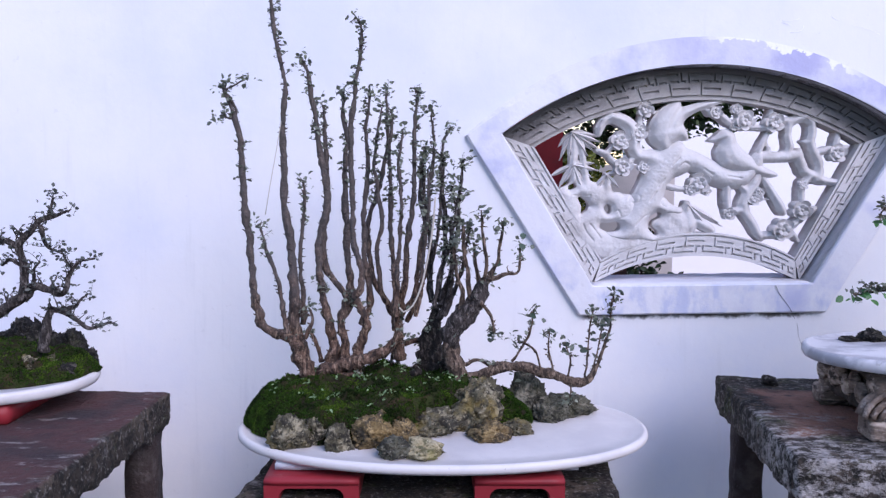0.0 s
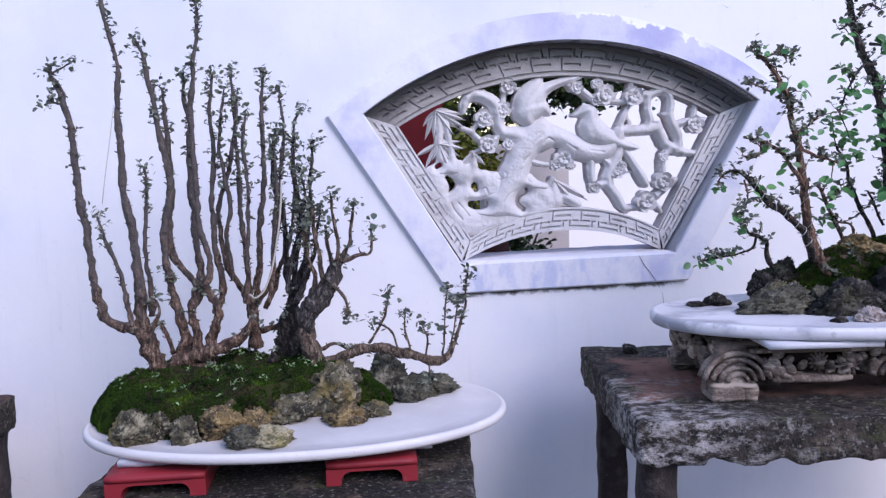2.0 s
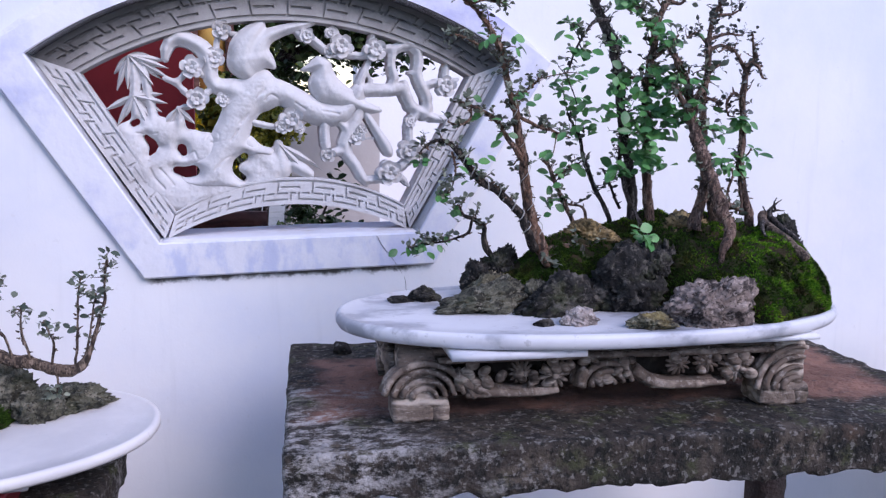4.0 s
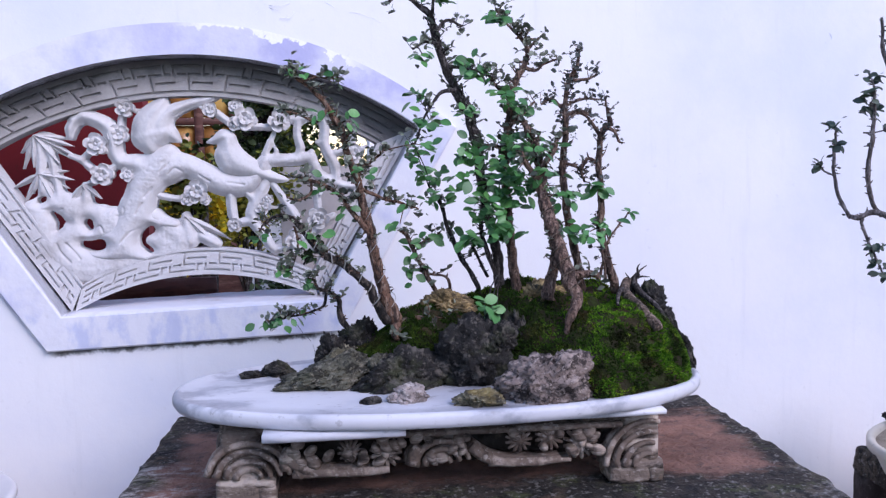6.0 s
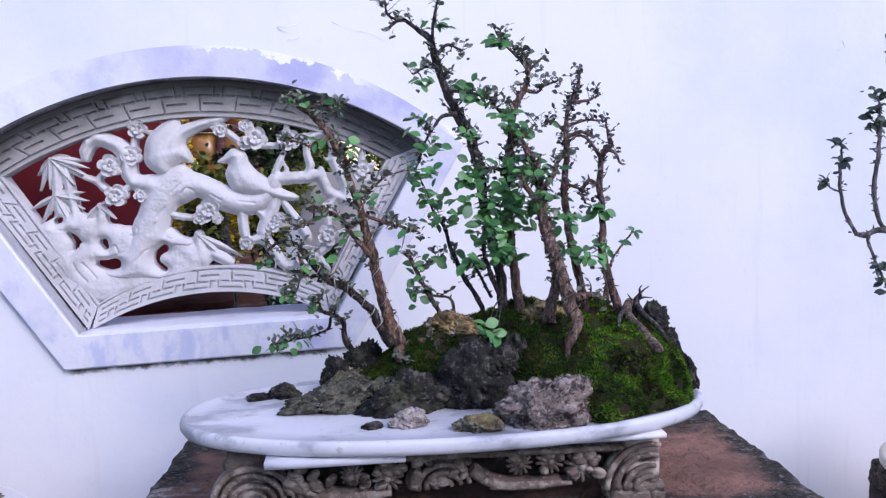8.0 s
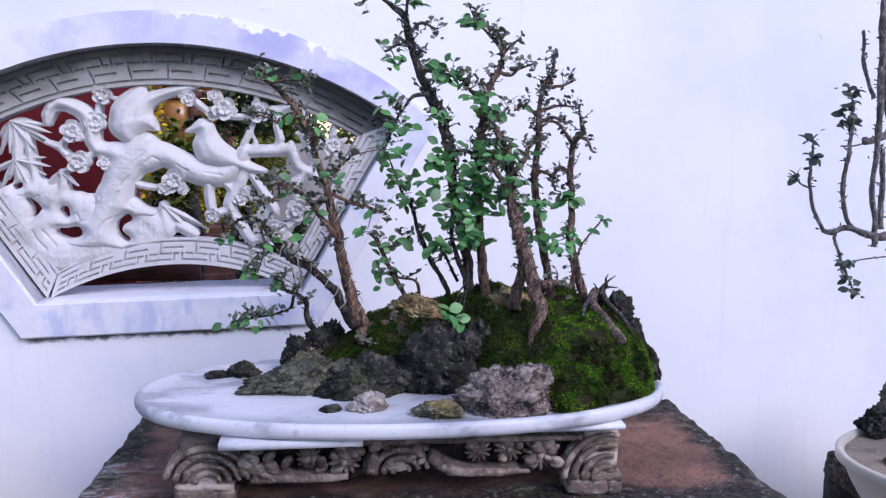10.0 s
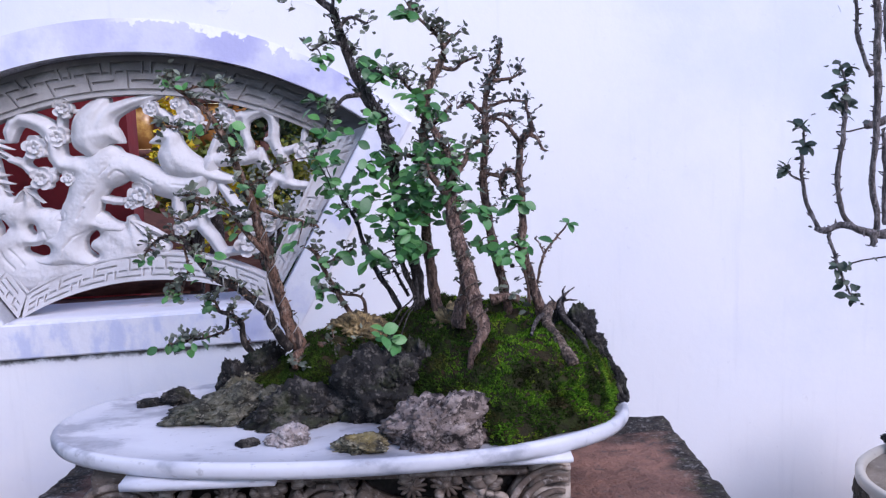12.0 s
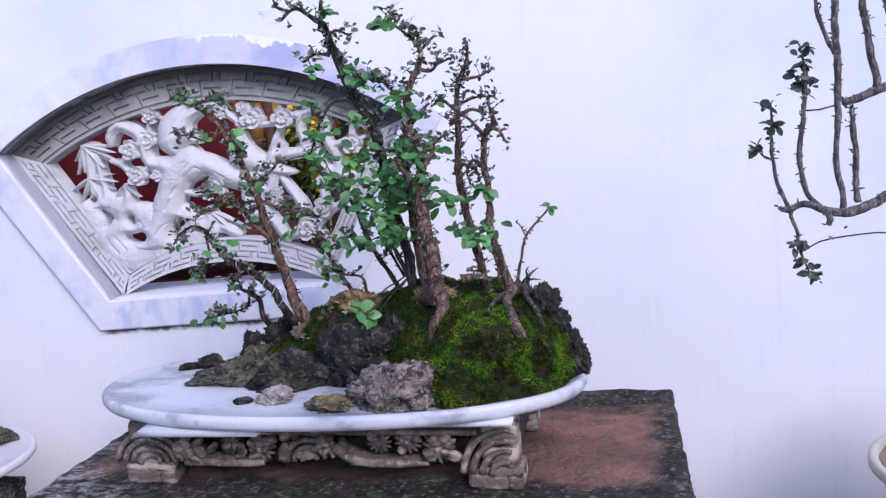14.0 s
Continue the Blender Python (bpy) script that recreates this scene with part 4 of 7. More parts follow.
limb(*[(0.862, 1.446, 0.0042), (0.877, 1.434, 0.0062), (0.9, 1.428, 0.0073), (0.923, 1.41, 0.0073), (0.951, 1.401, 0.0062), (0.99, 1.399, 0.0062), (1.023, 1.4, 0.0073), (1.049, 1.413, 0.0073), (1.08, 1.418, 0.0083)])
limb(*[(0.877, 1.434, 0.0042), (0.881, 1.455, 0.0042), (0.881, 1.464, 0.0031)])
limb(*[(0.941, 1.46, 0.0031), (0.949, 1.448, 0.0042), (0.958, 1.426, 0.0052)])
limb(*[(1.023, 1.412, 0.0062), (1.027, 1.439, 0.0052), (1.032, 1.454, 0.0042)])
limb(*[(1.019, 1.384, 0.0052), (1.009, 1.365, 0.0052), (1.0, 1.342, 0.0062)])
limb(*[(1.016, 1.362, 0.0031), (1.023, 1.346, 0.0042), (1.019, 1.33, 0.0042)])
limb(*[(0.996, 1.34, 0.0062), (1.005, 1.355, 0.0042), (1.016, 1.38, 0.0031)])
limb(*[(0.702, 1.46, 0.0031), (0.709, 1.443, 0.0052), (0.703, 1.416, 0.0052), (0.7, 1.392, 0.0062), (0.694, 1.368, 0.0073)])
limb(*[(0.732, 1.434, 0.0052), (0.75, 1.432, 0.0052)])
limb(*[(0.651, 1.364, 0.0052), (0.672, 1.35, 0.0052), (0.686, 1.341, 0.0062)])
limb(*[(0.6, 1.34, 0.0062), (0.62, 1.332, 0.0062), (0.635, 1.316, 0.0062), (0.651, 1.3, 0.0062), (0.679, 1.312, 0.0062), (0.695, 1.324, 0.0073)])
limb(*[(0.626, 1.338, 0.0052), (0.638, 1.35, 0.0052), (0.651, 1.362, 0.0052)])
limb(*[(0.753, 1.329, 0.0052), (0.751, 1.345, 0.0031)])
limb(*[(0.989, 1.226, 0.0052), (1.009, 1.222, 0.0031), (1.029, 1.222, 0.0031)])
bm = relief(take_limbs(), PANEL_Y + 0.002, PANEL_Y + 0.024, 0.25, 0.011, 0.0022, 0.0010, 7.0, grooves=NICKS)
part("carved_branches", bm, M_LATTICE, window, "carved plum branches")


def blade(verts, faces, root, tip, width, lift):
    """One bamboo leaf with a raised midrib, thick as a chisel cut."""
    a, b = Vector(root), Vector(tip)
    d = b - a
    s = Vector((-d.y, d.x)).normalized()
    n = len(verts)
    y = PANEL_Y + 0.012 - lift
    for t, w in ((0.0, 0.25), (0.25, 0.9), (0.5, 1.0), (0.75, 0.65), (1.0, 0.04)):
        c = a + d * t
        for k, off in ((-1, 0.010), (0, 0.0), (1, 0.010)):
            q = c + s * (k * w * width)
            verts.append((q.x, y + off + 0.006 * t, q.y))
        verts.append((c.x, y + 0.028, c.y))
    for i in range(4):
        p, q = n + 4 * i, n + 4 * i + 4
        faces += [(p, p + 1, q + 1, q), (p + 1, p + 2, q + 2, q + 1), (p + 2, p + 3, q + 3, q + 2), (p + 3, p, q, q + 3)]


for root, tips in (
    ((0.531, 1.384), [(0.502, 1.347), (0.506, 1.314), (0.527, 1.317), (0.569, 1.387), (0.604, 1.375), (0.607, 1.36), (0.593, 1.338), (0.61, 1.339), (0.576, 1.326)]),
    ((0.537, 1.304), [(0.481, 1.274), (0.504, 1.244), (0.521, 1.262), (0.568, 1.316), (0.594, 1.309), (0.602, 1.29), (0.591, 1.272), (0.552, 1.257), (0.568, 1.233), (0.584, 1.237)]),
    ((0.621, 1.28), [(0.663, 1.288), (0.655, 1.249), (0.629, 1.259), (0.619, 1.232), (0.598, 1.235), (0.581, 1.23)]),
    ((0.825, 1.208), [(0.778, 1.166), (0.793, 1.158), (0.812, 1.145), (0.835, 1.137), (0.864, 1.154), (0.887, 1.143), (0.918, 1.153), (0.907, 1.163)]),
    ((0.562, 1.176), [(0.553, 1.143), (0.567, 1.13), (0.587, 1.13)]),
):
    for i, tip in enumerate(tips):
        verts, faces = [], []
        blade(verts, faces, root, tip, 0.0068, 0.004 * (i % 3))
        bm = from_lists(verts, faces)
        bmesh.ops.recalc_face_normals(bm, faces=bm.faces)
        part("bamboo_leaf", bm, M_LATTICE, window, smooth=False)


def ball(bm, c, s, turn=(0, 0, 0), u=10, v=7):
    got = bmesh.ops.create_uvsphere(bm, u_segments=u, v_segments=v, radius=1.0)
    m = Matrix.LocRotScale(Vector(c), Euler(turn), Vector(s))
    bmesh.ops.transform(bm, matrix=m, verts=got["verts"])


def blossom(x, z, r, k):
    """A plum flower in relief: five cupped outer petals, five inner ones turned between them, and a button."""
    bm = bmesh.new()
    spokes, steps = 60, (0.04, 0.13, 0.19, 0.24, 0.36, 0.48, 0.54, 0.60, 0.70, 0.82, 0.92, 0.98, 1.0)
    tip, tilt, loops = noise.noise(Vector((k * 3.1, 0, 0))) * 0.5, noise.noise(Vector((0, k * 2.3, 4))) * 0.4, []
    for s in steps + (1.0,):
        loop = []
        for n in range(spokes):
            a = 2 * math.pi * n / spokes
            outer = abs(math.cos(2.5 * a + k)) ** 0.45
            inner = abs(math.sin(2.5 * a + k)) ** 0.45
            out = r * s * (0.70 + 0.30 * outer if s > 0.56 else 0.80 + 0.20 * inner if s > 0.2 else 1)
            if s < 0.22:
                high = 0.34 - 0.25 * (s / 0.22) ** 2
            elif s < 0.56:
                high = 0.26 + 0.24 * (s / 0.55) ** 2 * inner - 0.10 * (1 - inner)
            else:
                high = 0.02 + 0.34 * ((s - 0.5) / 0.5) ** 2 * outer - 0.16 * (1 - outer)
            if len(loops) == len(steps):
                high = -1.2
            dx, dz = out * math.cos(a), out * math.sin(a)
            worn = 0.0012 * noise.noise(Vector((dx * 220, dz * 220, k * 2.7))) + 0.0020 * noise.noise(Vector((dx * 90, dz * 90, k)))
            loop.append(bm.verts.new((x + dx * (1 + 60 * worn), PANEL_Y + 0.004 - high * r + tip * dx + tilt * dz + worn, z + dz * (1 - 50 * worn))))
        loops.append(loop)
    ring_faces(bm, loops)
    bm.faces.new(loops[0])
    bmesh.ops.recalc_face_normals(bm, faces=bm.faces)
    part("plum_blossom", bm, M_LATTICE, window)


for k, (x, z, r) in enumerate([(0.713, 1.44, 0.0221), (0.698, 1.384, 0.0234), (0.652, 1.364, 0.026), (0.661, 1.3, 0.026), (0.712, 1.3, 0.0169), (0.851, 1.261, 0.0286), (0.831, 1.245, 0.0169), (0.959, 1.416, 0.0286), (0.935, 1.405, 0.0169), (0.936, 1.443, 0.0143), (0.886, 1.435, 0.0182), (1.031, 1.411, 0.0273), (1.191, 1.338, 0.026), (1.109, 1.196, 0.0273), (1.064, 1.147, 0.0312), (0.928, 1.186, 0.0182), (0.989, 1.226, 0.0208), (1.002, 1.241, 0.013), (1.11, 1.26, 0.0143), (0.869, 1.242, 0.013)]):
    blossom(x, z, 0.92 * r, k)


def bird(*strokes):
    """A plain carved bird form in one mesh, from strokes of (x, z, radius)."""
    segs = []
    for pts in strokes:
        path = spline(pts, 0.008)
        segs += [(*a[:3], *b[:3]) for a, b in zip(path, path[1:])]
    bm = relief(segs, PANEL_Y - 0.004, PANEL_Y + 0.020, 0.45, 0.020, 0.003, 0.0006, 5.0, 0.0016)
    return bm


part("carved_bird", bird([(0.82, 1.368, 0.0026), (0.808, 1.379, 0.0091), (0.796, 1.387, 0.0169), (0.776, 1.385, 0.026), (0.758, 1.38, 0.0312), (0.748, 1.377, 0.026)], [(0.763, 1.353, 0.0156), (0.756, 1.369, 0.026)], [(0.754, 1.387, 0.026), (0.762, 1.411, 0.026), (0.774, 1.429, 0.0195), (0.787, 1.445, 0.0104), (0.797, 1.457, 0.0039)], [(0.78, 1.393, 0.0234), (0.789, 1.414, 0.0182), (0.805, 1.431, 0.013), (0.839, 1.446, 0.0091), (0.875, 1.456, 0.0065), (0.903, 1.463, 0.0039)], [(0.746, 1.384, 0.0182), (0.749, 1.408, 0.0182), (0.765, 1.433, 0.0117), (0.79, 1.457, 0.0052)]), M_LATTICE, window)
part("carved_bird", bird([(0.876, 1.366, 0.0026), (0.894, 1.371, 0.0065), (0.912, 1.379, 0.0143), (0.922, 1.375, 0.0156)], [(0.92, 1.371, 0.0156), (0.922, 1.352, 0.0208), (0.927, 1.332, 0.0286), (0.945, 1.317, 0.026), (0.974, 1.304, 0.0195), (1.009, 1.289, 0.0117), (1.045, 1.282, 0.0039)], [(0.909, 1.339, 0.0182), (0.919, 1.314, 0.0182)]), M_LATTICE, window)
part("carved_wing", bird([(0.94, 1.342, 0.0052), (0.946, 1.321, 0.0117), (0.966, 1.307, 0.0117), (0.997, 1.294, 0.0065), (1.018, 1.287, 0.0026)]), M_LATTICE, window)
part("tail_feather", bird([(1.01, 1.277, 0.0052), (1.032, 1.243, 0.0078), (1.056, 1.205, 0.0104), (1.064, 1.189, 0.0091)]), M_LATTICE, window)


# curled lips of peeling paint high on the wall
for pts in ([(0.987, 2.405, 1.625, 0.0013), (1.007, 2.405, 1.642, 0.0013), (1.041, 2.405, 1.634, 0.0013)], [(1.134, 2.405, 1.658, 0.0013), (1.176, 2.405, 1.642, 0.0013), (1.216, 2.405, 1.634, 0.0013), (1.252, 2.405, 1.616, 0.0013)], [(1.009, 2.405, 1.649, 0.0012), (1.034, 2.405, 1.644, 0.0012), (1.06, 2.405, 1.651, 0.0012)], [(1.039, 2.405, 1.619, 0.0012), (1.061, 2.405, 1.621, 0.0012), (1.069, 2.405, 1.635, 0.0012)], [(2.345, 2.405, 1.613, 0.0014), (2.354, 2.405, 1.597, 0.0014), (2.333, 2.405, 1.59, 0.0014)]):
    bm = bmesh.new()
    tube(bm, [(x, WALL_Y - 0.0006, z, 0.0005) for x, y, z, r in pts], 5, 0.006, 0.8, 0.006, 60)
    tagged(part("peeling_paint", bm, M_WALL), "curled lip of peeling white paint", "wall paint", kind="structure")

# unseen plain wall behind the camera, added to cut low sky light
bm = rbox(bmesh.new(), pose(1.0, -3.6, 1.0), (9.0, 0.1, 1.0), 0.01, 1.0)
M_SKY_BLOCK = material("dull_brown_render", (0.12, 0.105, 0.09), [((0.08, 0.075, 0.065), 2, 0.45, 0.7, 0.7)], 0.9, ((20, 0.2),))
tagged(part("wall_sky_block", bm, M_SKY_BLOCK, smooth=False), "unseen plain brown wall, added to block low sky light", "wall", kind="structure")

# hairline crack running down from the sill's end
bm = bmesh.new()
tube(bm, [(x, WALL_Y - 0.0146, z, 0.0005) for x, y, z, r in [(1.021, 2.39, 1.017, 0.0014), (1.033, 2.39, 0.996, 0.0014), (1.05, 2.39, 0.974, 0.0014), (1.065, 2.39, 0.952, 0.0014)]], 4, 0.004, 0.4, 0.003, 90)
tube(bm, [(x, WALL_Y + 0.0001, z, 0.0004) for x, y, z, r in [(1.073, 2.4, 0.942, 0.0014), (1.085, 2.4, 0.919, 0.0014), (1.092, 2.4, 0.889, 0.0014), (1.104, 2.4, 0.867, 0.0014)]], 4, 0.004, 0.4, 0.003, 90)
part("crack", bm, M_LEG, window, "hairline crack below the sill")
# ---- tables ----


def table(at, half, turn, top, thick, legs, label, skin=None, seed=0.0):
    """A concrete slab table on square legs, worn at all edges."""
    t = thing("concrete_table", (at[0], at[1], 0), label, "table", "tables along the wall")
    m = pose(at[0], at[1], 0, 0, 0, turn)
    bm = rbox(bmesh.new(), m @ pose(0, 0, top - thick / 2), (half[0], half[1], thick / 2), 0.007, 0.007, 0.0035, 16, seed, 150)
    for v in bm.verts:
        fine = noise.noise_vector(v.co * 85) * 0.0016 + noise.noise_vector(v.co * 210) * 0.0010
        v.co += fine * (1.6 if v.co.z < top - 0.004 else 0.5)
        if v.co.z < top - thick * 0.6:
            v.co.z += 0.012 * noise.noise(v.co * 22 + Vector((seed, 0, 0))) + 0.004 * noise.noise(v.co * 70)
    part("tabletop", bm, skin or M_CONCRETE, t, "lichen-flecked slab with a chipped edge")
    for x, y in legs:
        b = rbox(bmesh.new(), m @ pose(x, y, (top - thick) / 2 + 0.004), (0.029, 0.031, (top - thick) / 2 + 0.004), 0.006, 0.022, 0.003, 14, seed + x)
        part("leg", b, M_LEG, t)
        side = 0.03 if x < 0 else -0.03
        b = rbox(bmesh.new(), m @ pose(x + side, y, top - thick - 0.006), (0.052, 0.030, 0.014), 0.013, 0.008, 0.003, 30, seed + y)
        part("haunch", b, skin or M_CONCRETE, t)
    return t


table((1.30, 1.893), (0.512, 0.268), -6.2, 0.838, 0.071, ((-0.465, -0.205), (-0.455, 0.205), (0.455, -0.205), (0.455, 0.205)), "weathered concrete table with worn red-brown top paint", M_SLAB_RED, seed=1)
table((-0.863, 1.80), (0.509, 0.309), -2.5, 0.834, 0.066, ((-0.45, -0.25), (-0.45, 0.25), (0.45, -0.25), (0.466, 0.266)), "dark weathered concrete table beside the white wall", M_SLAB_OLD, seed=5)
table((0.185, 1.79), (0.324, 0.30), -6.0, 0.733, 0.06, ((-0.27, -0.22), (-0.27, 0.22), (0.27, -0.22), (0.27, 0.22)), "low dark concrete table under red risers", seed=9)
table((2.66, 1.92), (0.38, 0.28), -2.0, 0.655, 0.06, ((-0.35, -0.25), (-0.35, 0.25), (0.35, -0.25), (0.35, 0.25)), "weathered concrete table carrying a cream bonsai pot", seed=13)
tagged(part("concrete_chip", rock_mesh((0.905, 2.13, 0.838), (0.021, 0.018, 0.022), 31, 0.25, 0.1, 3), M_CONCRETE), "small grey concrete chip lying on the table", "stone")


# ---- marble trays ----


def oval(a, b, k, n=96):
    """A rounded oval outline, fuller than an ellipse."""
    out = []
    for i in range(n):
        t = 2 * math.pi * i / n
        c, s = math.cos(t), math.sin(t)
        out.append((a * math.copysign(abs(c) ** k, c), b * math.copysign(abs(s) ** k, s)))
    return out


def tray(at, a, b, turn, top, label, pads=(), thick=0.022, k=0.92, mat=None):
    """A thin marble tray with a low rounded lip, on flat marble pads."""
    t = thing("marble_tray", (at[0], at[1], top - thick), label, "bonsai tray", "marble trays")
    m = pose(at[0], at[1], 0, 0, 0, turn)
    bm = bmesh.new()
    loops = []
    for inset, z in ((0.016, -thick), (0.004, -thick + 0.003), (0.0, -thick * 0.55), (0.0, -0.004), (0.002, 0.0), (0.006, 0.002), (0.010, 0.0015), (0.013, -0.001), (0.05, -0.0015), (0.12, -0.0015)):
        loops.append([bm.verts.new(m @ Vector((x, y, top + z))) for x, y in oval(a - inset, b - inset, k)])
    ring_faces(bm, loops)
    bm.faces.new(loops[0])
    bm.faces.new(loops[-1])
    bmesh.ops.recalc_face_normals(bm, faces=bm.faces)
    part("tray_body", bm, mat or M_MARBLE, t)
    for x, y, hx, hy, h in pads:
        part("pad", rbox(bmesh.new(), m @ pose(x, y, top - thick - h / 2 + 0.0005), (hx, hy, h / 2), 0.002, 0.03, 0.0004, 30), M_MARBLE, t, "flat marble pad under the rim")
    return t


TRAY_A, TRAY_B, TRAY_L = 0.803, 0.976, 0.892
tray((0.213, 1.966), 0.386, 0.232, 0.0, TRAY_A, "oval white marble tray on two red risers", ((-0.20, -0.095, 0.09, 0.07, 0.012), (0.14, -0.095, 0.09, 0.07, 0.012)), thick=0.018, k=0.95, mat=M_MARBLE_PLAIN)
tray((1.259, 1.836), 0.403, 0.190, -5.0, TRAY_B, "oval white marble tray with grey veins on a carved stand", ((-0.165, -0.098, 0.095, 0.075, 0.011), (0.222, -0.082, 0.078, 0.066, 0.008)))
tray((-0.80, 1.99), 0.345, 0.20, 0.0, TRAY_L, "oval white marble tray on dark red feet", (), mat=M_MARBLE_PLAIN)


# ---- red risers under the low tray ----


def riser(x, y, z0, z1, w, d, label):
    t = thing("plastic_riser", (x, y, z0), label, "riser", "red risers")
    part("top_plate", rbox(bmesh.new(), pose(x, y, z1 - 0.006), (w / 2, d / 2, 0.006), 0.004, 0.02), M_RED, t)
    # one bent sheet: two legs that curve into the underside of the plate
    bm = bmesh.new()
    foot, bend, low, high = w / 2 - 0.026, 0.016, z0, z1 - 0.017
    inner, outer = [(-foot, low)], [(-w / 2 + 0.001, low)]
    for k in range(7):
        a = math.pi - k * math.pi / 12
        inner.append((-foot + bend + bend * math.cos(a), high - bend + bend * math.sin(a)))
        outer.append((-w / 2 + 0.001 + 0.010 * k / 6, z1 - 0.0125 + 0.002 * k / 6))
    inner += [(-u, v) for u, v in reversed(inner)]
    outer += [(-u, v) for u, v in reversed(outer)]
    loops = []
    for path, y0 in ((outer, -d / 2 + 0.003), (inner, -d / 2 + 0.003), (inner, d / 2 - 0.003), (outer, d / 2 - 0.003)):
        loops.append([bm.verts.new((x + u, y + y0, v)) for u, v in path])
    for a, b in zip(loops, loops[1:] + loops[:1]):
        for k in range(len(a) - 1):
            bm.faces.new((a[k], a[k + 1], b[k + 1], b[k]))
    for end in (0, -1):
        bm.faces.new([loop[end] for loop in loops])
    bmesh.ops.recalc_face_normals(bm, faces=bm.faces)
    part("legs_sheet", bm, M_RED, t, smooth=False)


riser(-0.010, 1.868, 0.733, TRAY_A - 0.0305, 0.160, 0.21, "red plastic riser stool under the marble tray")
riser(0.338, 1.868, 0.733, TRAY_A - 0.0305, 0.153, 0.21, "red plastic riser stool under the marble tray")
for x in (-1.02, -0.60):
    tagged(part("red_foot", rbox(bmesh.new(), pose(x, 1.97, 0.8525), (0.05, 0.12, 0.0178), 0.006, 0.02), M_RED), "dark red block foot beneath the marble tray", "tray foot", "red feet")

# ---- carved wooden stand ----
STAND_TOP = TRAY_B - 0.022 - 0.0105
stand = thing("carved_stand", (1.253, 1.86, 0.838), "carved weathered wooden stand with scrolls and rosettes", "display stand")
SM = pose(1.253, 1.86, 0.838, 0, 0, -6.2)
HX, HY, SH = 0.315, 0.135, STAND_TOP - 0.838


def on_stand(x, y, z):
    return SM @ Vector((x, y, z))


part("top_board", rbox(bmesh.new(), SM @ pose(0, 0, SH - 0.007), (HX - 0.006, HY - 0.006, 0.007), 0.003, 0.03, 0.0005), M_WOOD, stand)
for s in (-1, 1):
    part("apron", rbox(bmesh.new(), SM @ pose(0, s * (HY - 0.042), SH - 0.044), (HX - 0.03, 0.006, 0.028), 0.003, 0.012, 0.001, 40), M_WOOD_DARK, stand)
    part("side_apron", rbox(bmesh.new(), SM @ pose(s * (HX - 0.016), 0, SH - 0.044), (0.009, HY - 0.03, 0.030), 0.003, 0.012, 0.002, 40), M_WOOD_DARK, stand)
for sx in (-1, 1):
    for sy in (-1, 1):
        bm = bmesh.new()
        rbox(bm, SM @ pose(sx * (HX - 0.030), sy * (HY - 0.026), SH * 0.62), (0.028, 0.025, SH * 0.37), 0.010, 0.008, 0.0012, 60)
        for off, wide, tall in ((-0.012, 0.030, 0.018), (0.028, 0.013, 0.013), (0.004, 0.036, 0.007)):
            rbox(bm, SM @ pose(sx * (HX - 0.036) + off, sy * (HY - 0.026), 0.033 - tall if tall < 0.01 else tall), (wide, 0.029, tall), 0.006, 0.007, 0.0014, 60)
        part("leg", bm, M_WOOD, stand)


def scroll(name, pts):
    bm = bmesh.new()
    tube(bm, [(*on_stand(x, -HY - 0.001, z), 1.15 * rr) for x, z, rr in pts], 7, 0.006, 0.1)
    tube(bm, [(*on_stand(x, -HY + 0.016, z), 1.5 * rr) for x, z, rr in pts], 7, 0.006, 0.1, flat=1.6)
    part(name, bm, M_WOOD_WORN, stand)


def arch(cx, cz, rx, rz, a0, a1, r, n=9):
    return [(cx + rx * math.cos(a0 + (a1 - a0) * i / n), cz + rz * math.sin(a0 + (a1 - a0) * i / n), r * (1 - 0.35 * i / n)) for i in range(n + 1)]


for k in range(4):
    scroll("scroll", arch(-HX + 0.040, 0.034, 0.018 + 0.013 * k, 0.016 + 0.012 * k, math.pi * 0.95, 0.12, 0.0050))
    scroll("scroll", arch(HX - 0.020, 0.024, 0.022 + 0.014 * k, 0.020 + 0.016 * k, math.pi * 0.98, math.pi * 0.42, 0.0050))
scroll("scroll", [(-HX + 0.085, 0.070, 0.006), (-HX + 0.11, 0.050, 0.007), (-HX + 0.14, 0.040, 0.006), (-HX + 0.20, 0.038, 0.0055), (-HX + 0.235, 0.040, 0.004)])
scroll("scroll", arch(-HX + 0.118, 0.046, 0.011, 0.011, math.pi * 1.4, -0.3, 0.0055))
for k in range(3):
    scroll("scroll", arch(-0.005, 0.044, 0.012 + 0.013 * k, 0.009 + 0.012 * k, math.pi * 1.02, 0.15, 0.0048))
scroll("scroll", [(0.035, 0.066, 0.007), (0.060, 0.048, 0.007), (0.09, 0.041, 0.006), (0.14, 0.040, 0.0055), (0.165, 0.043, 0.004)])
scroll("scroll", [(-0.05, 0.045, 0.008), (-0.046, 0.060, 0.008), (-0.038, 0.070, 0.006)])
scroll("lower_bead", [(-0.215, 0.037, 0.004), (-0.16, 0.039, 0.0045), (-0.10, 0.042, 0.003)])
scroll("lower_bead", [(0.06, 0.041, 0.004), (0.12, 0.039, 0.0045), (0.18, 0.041, 0.003)])
scroll("upper_bead", [(-HX + 0.06, 0.089, 0.004), (0.0, 0.089, 0.004), (HX - 0.06, 0.089, 0.004)])


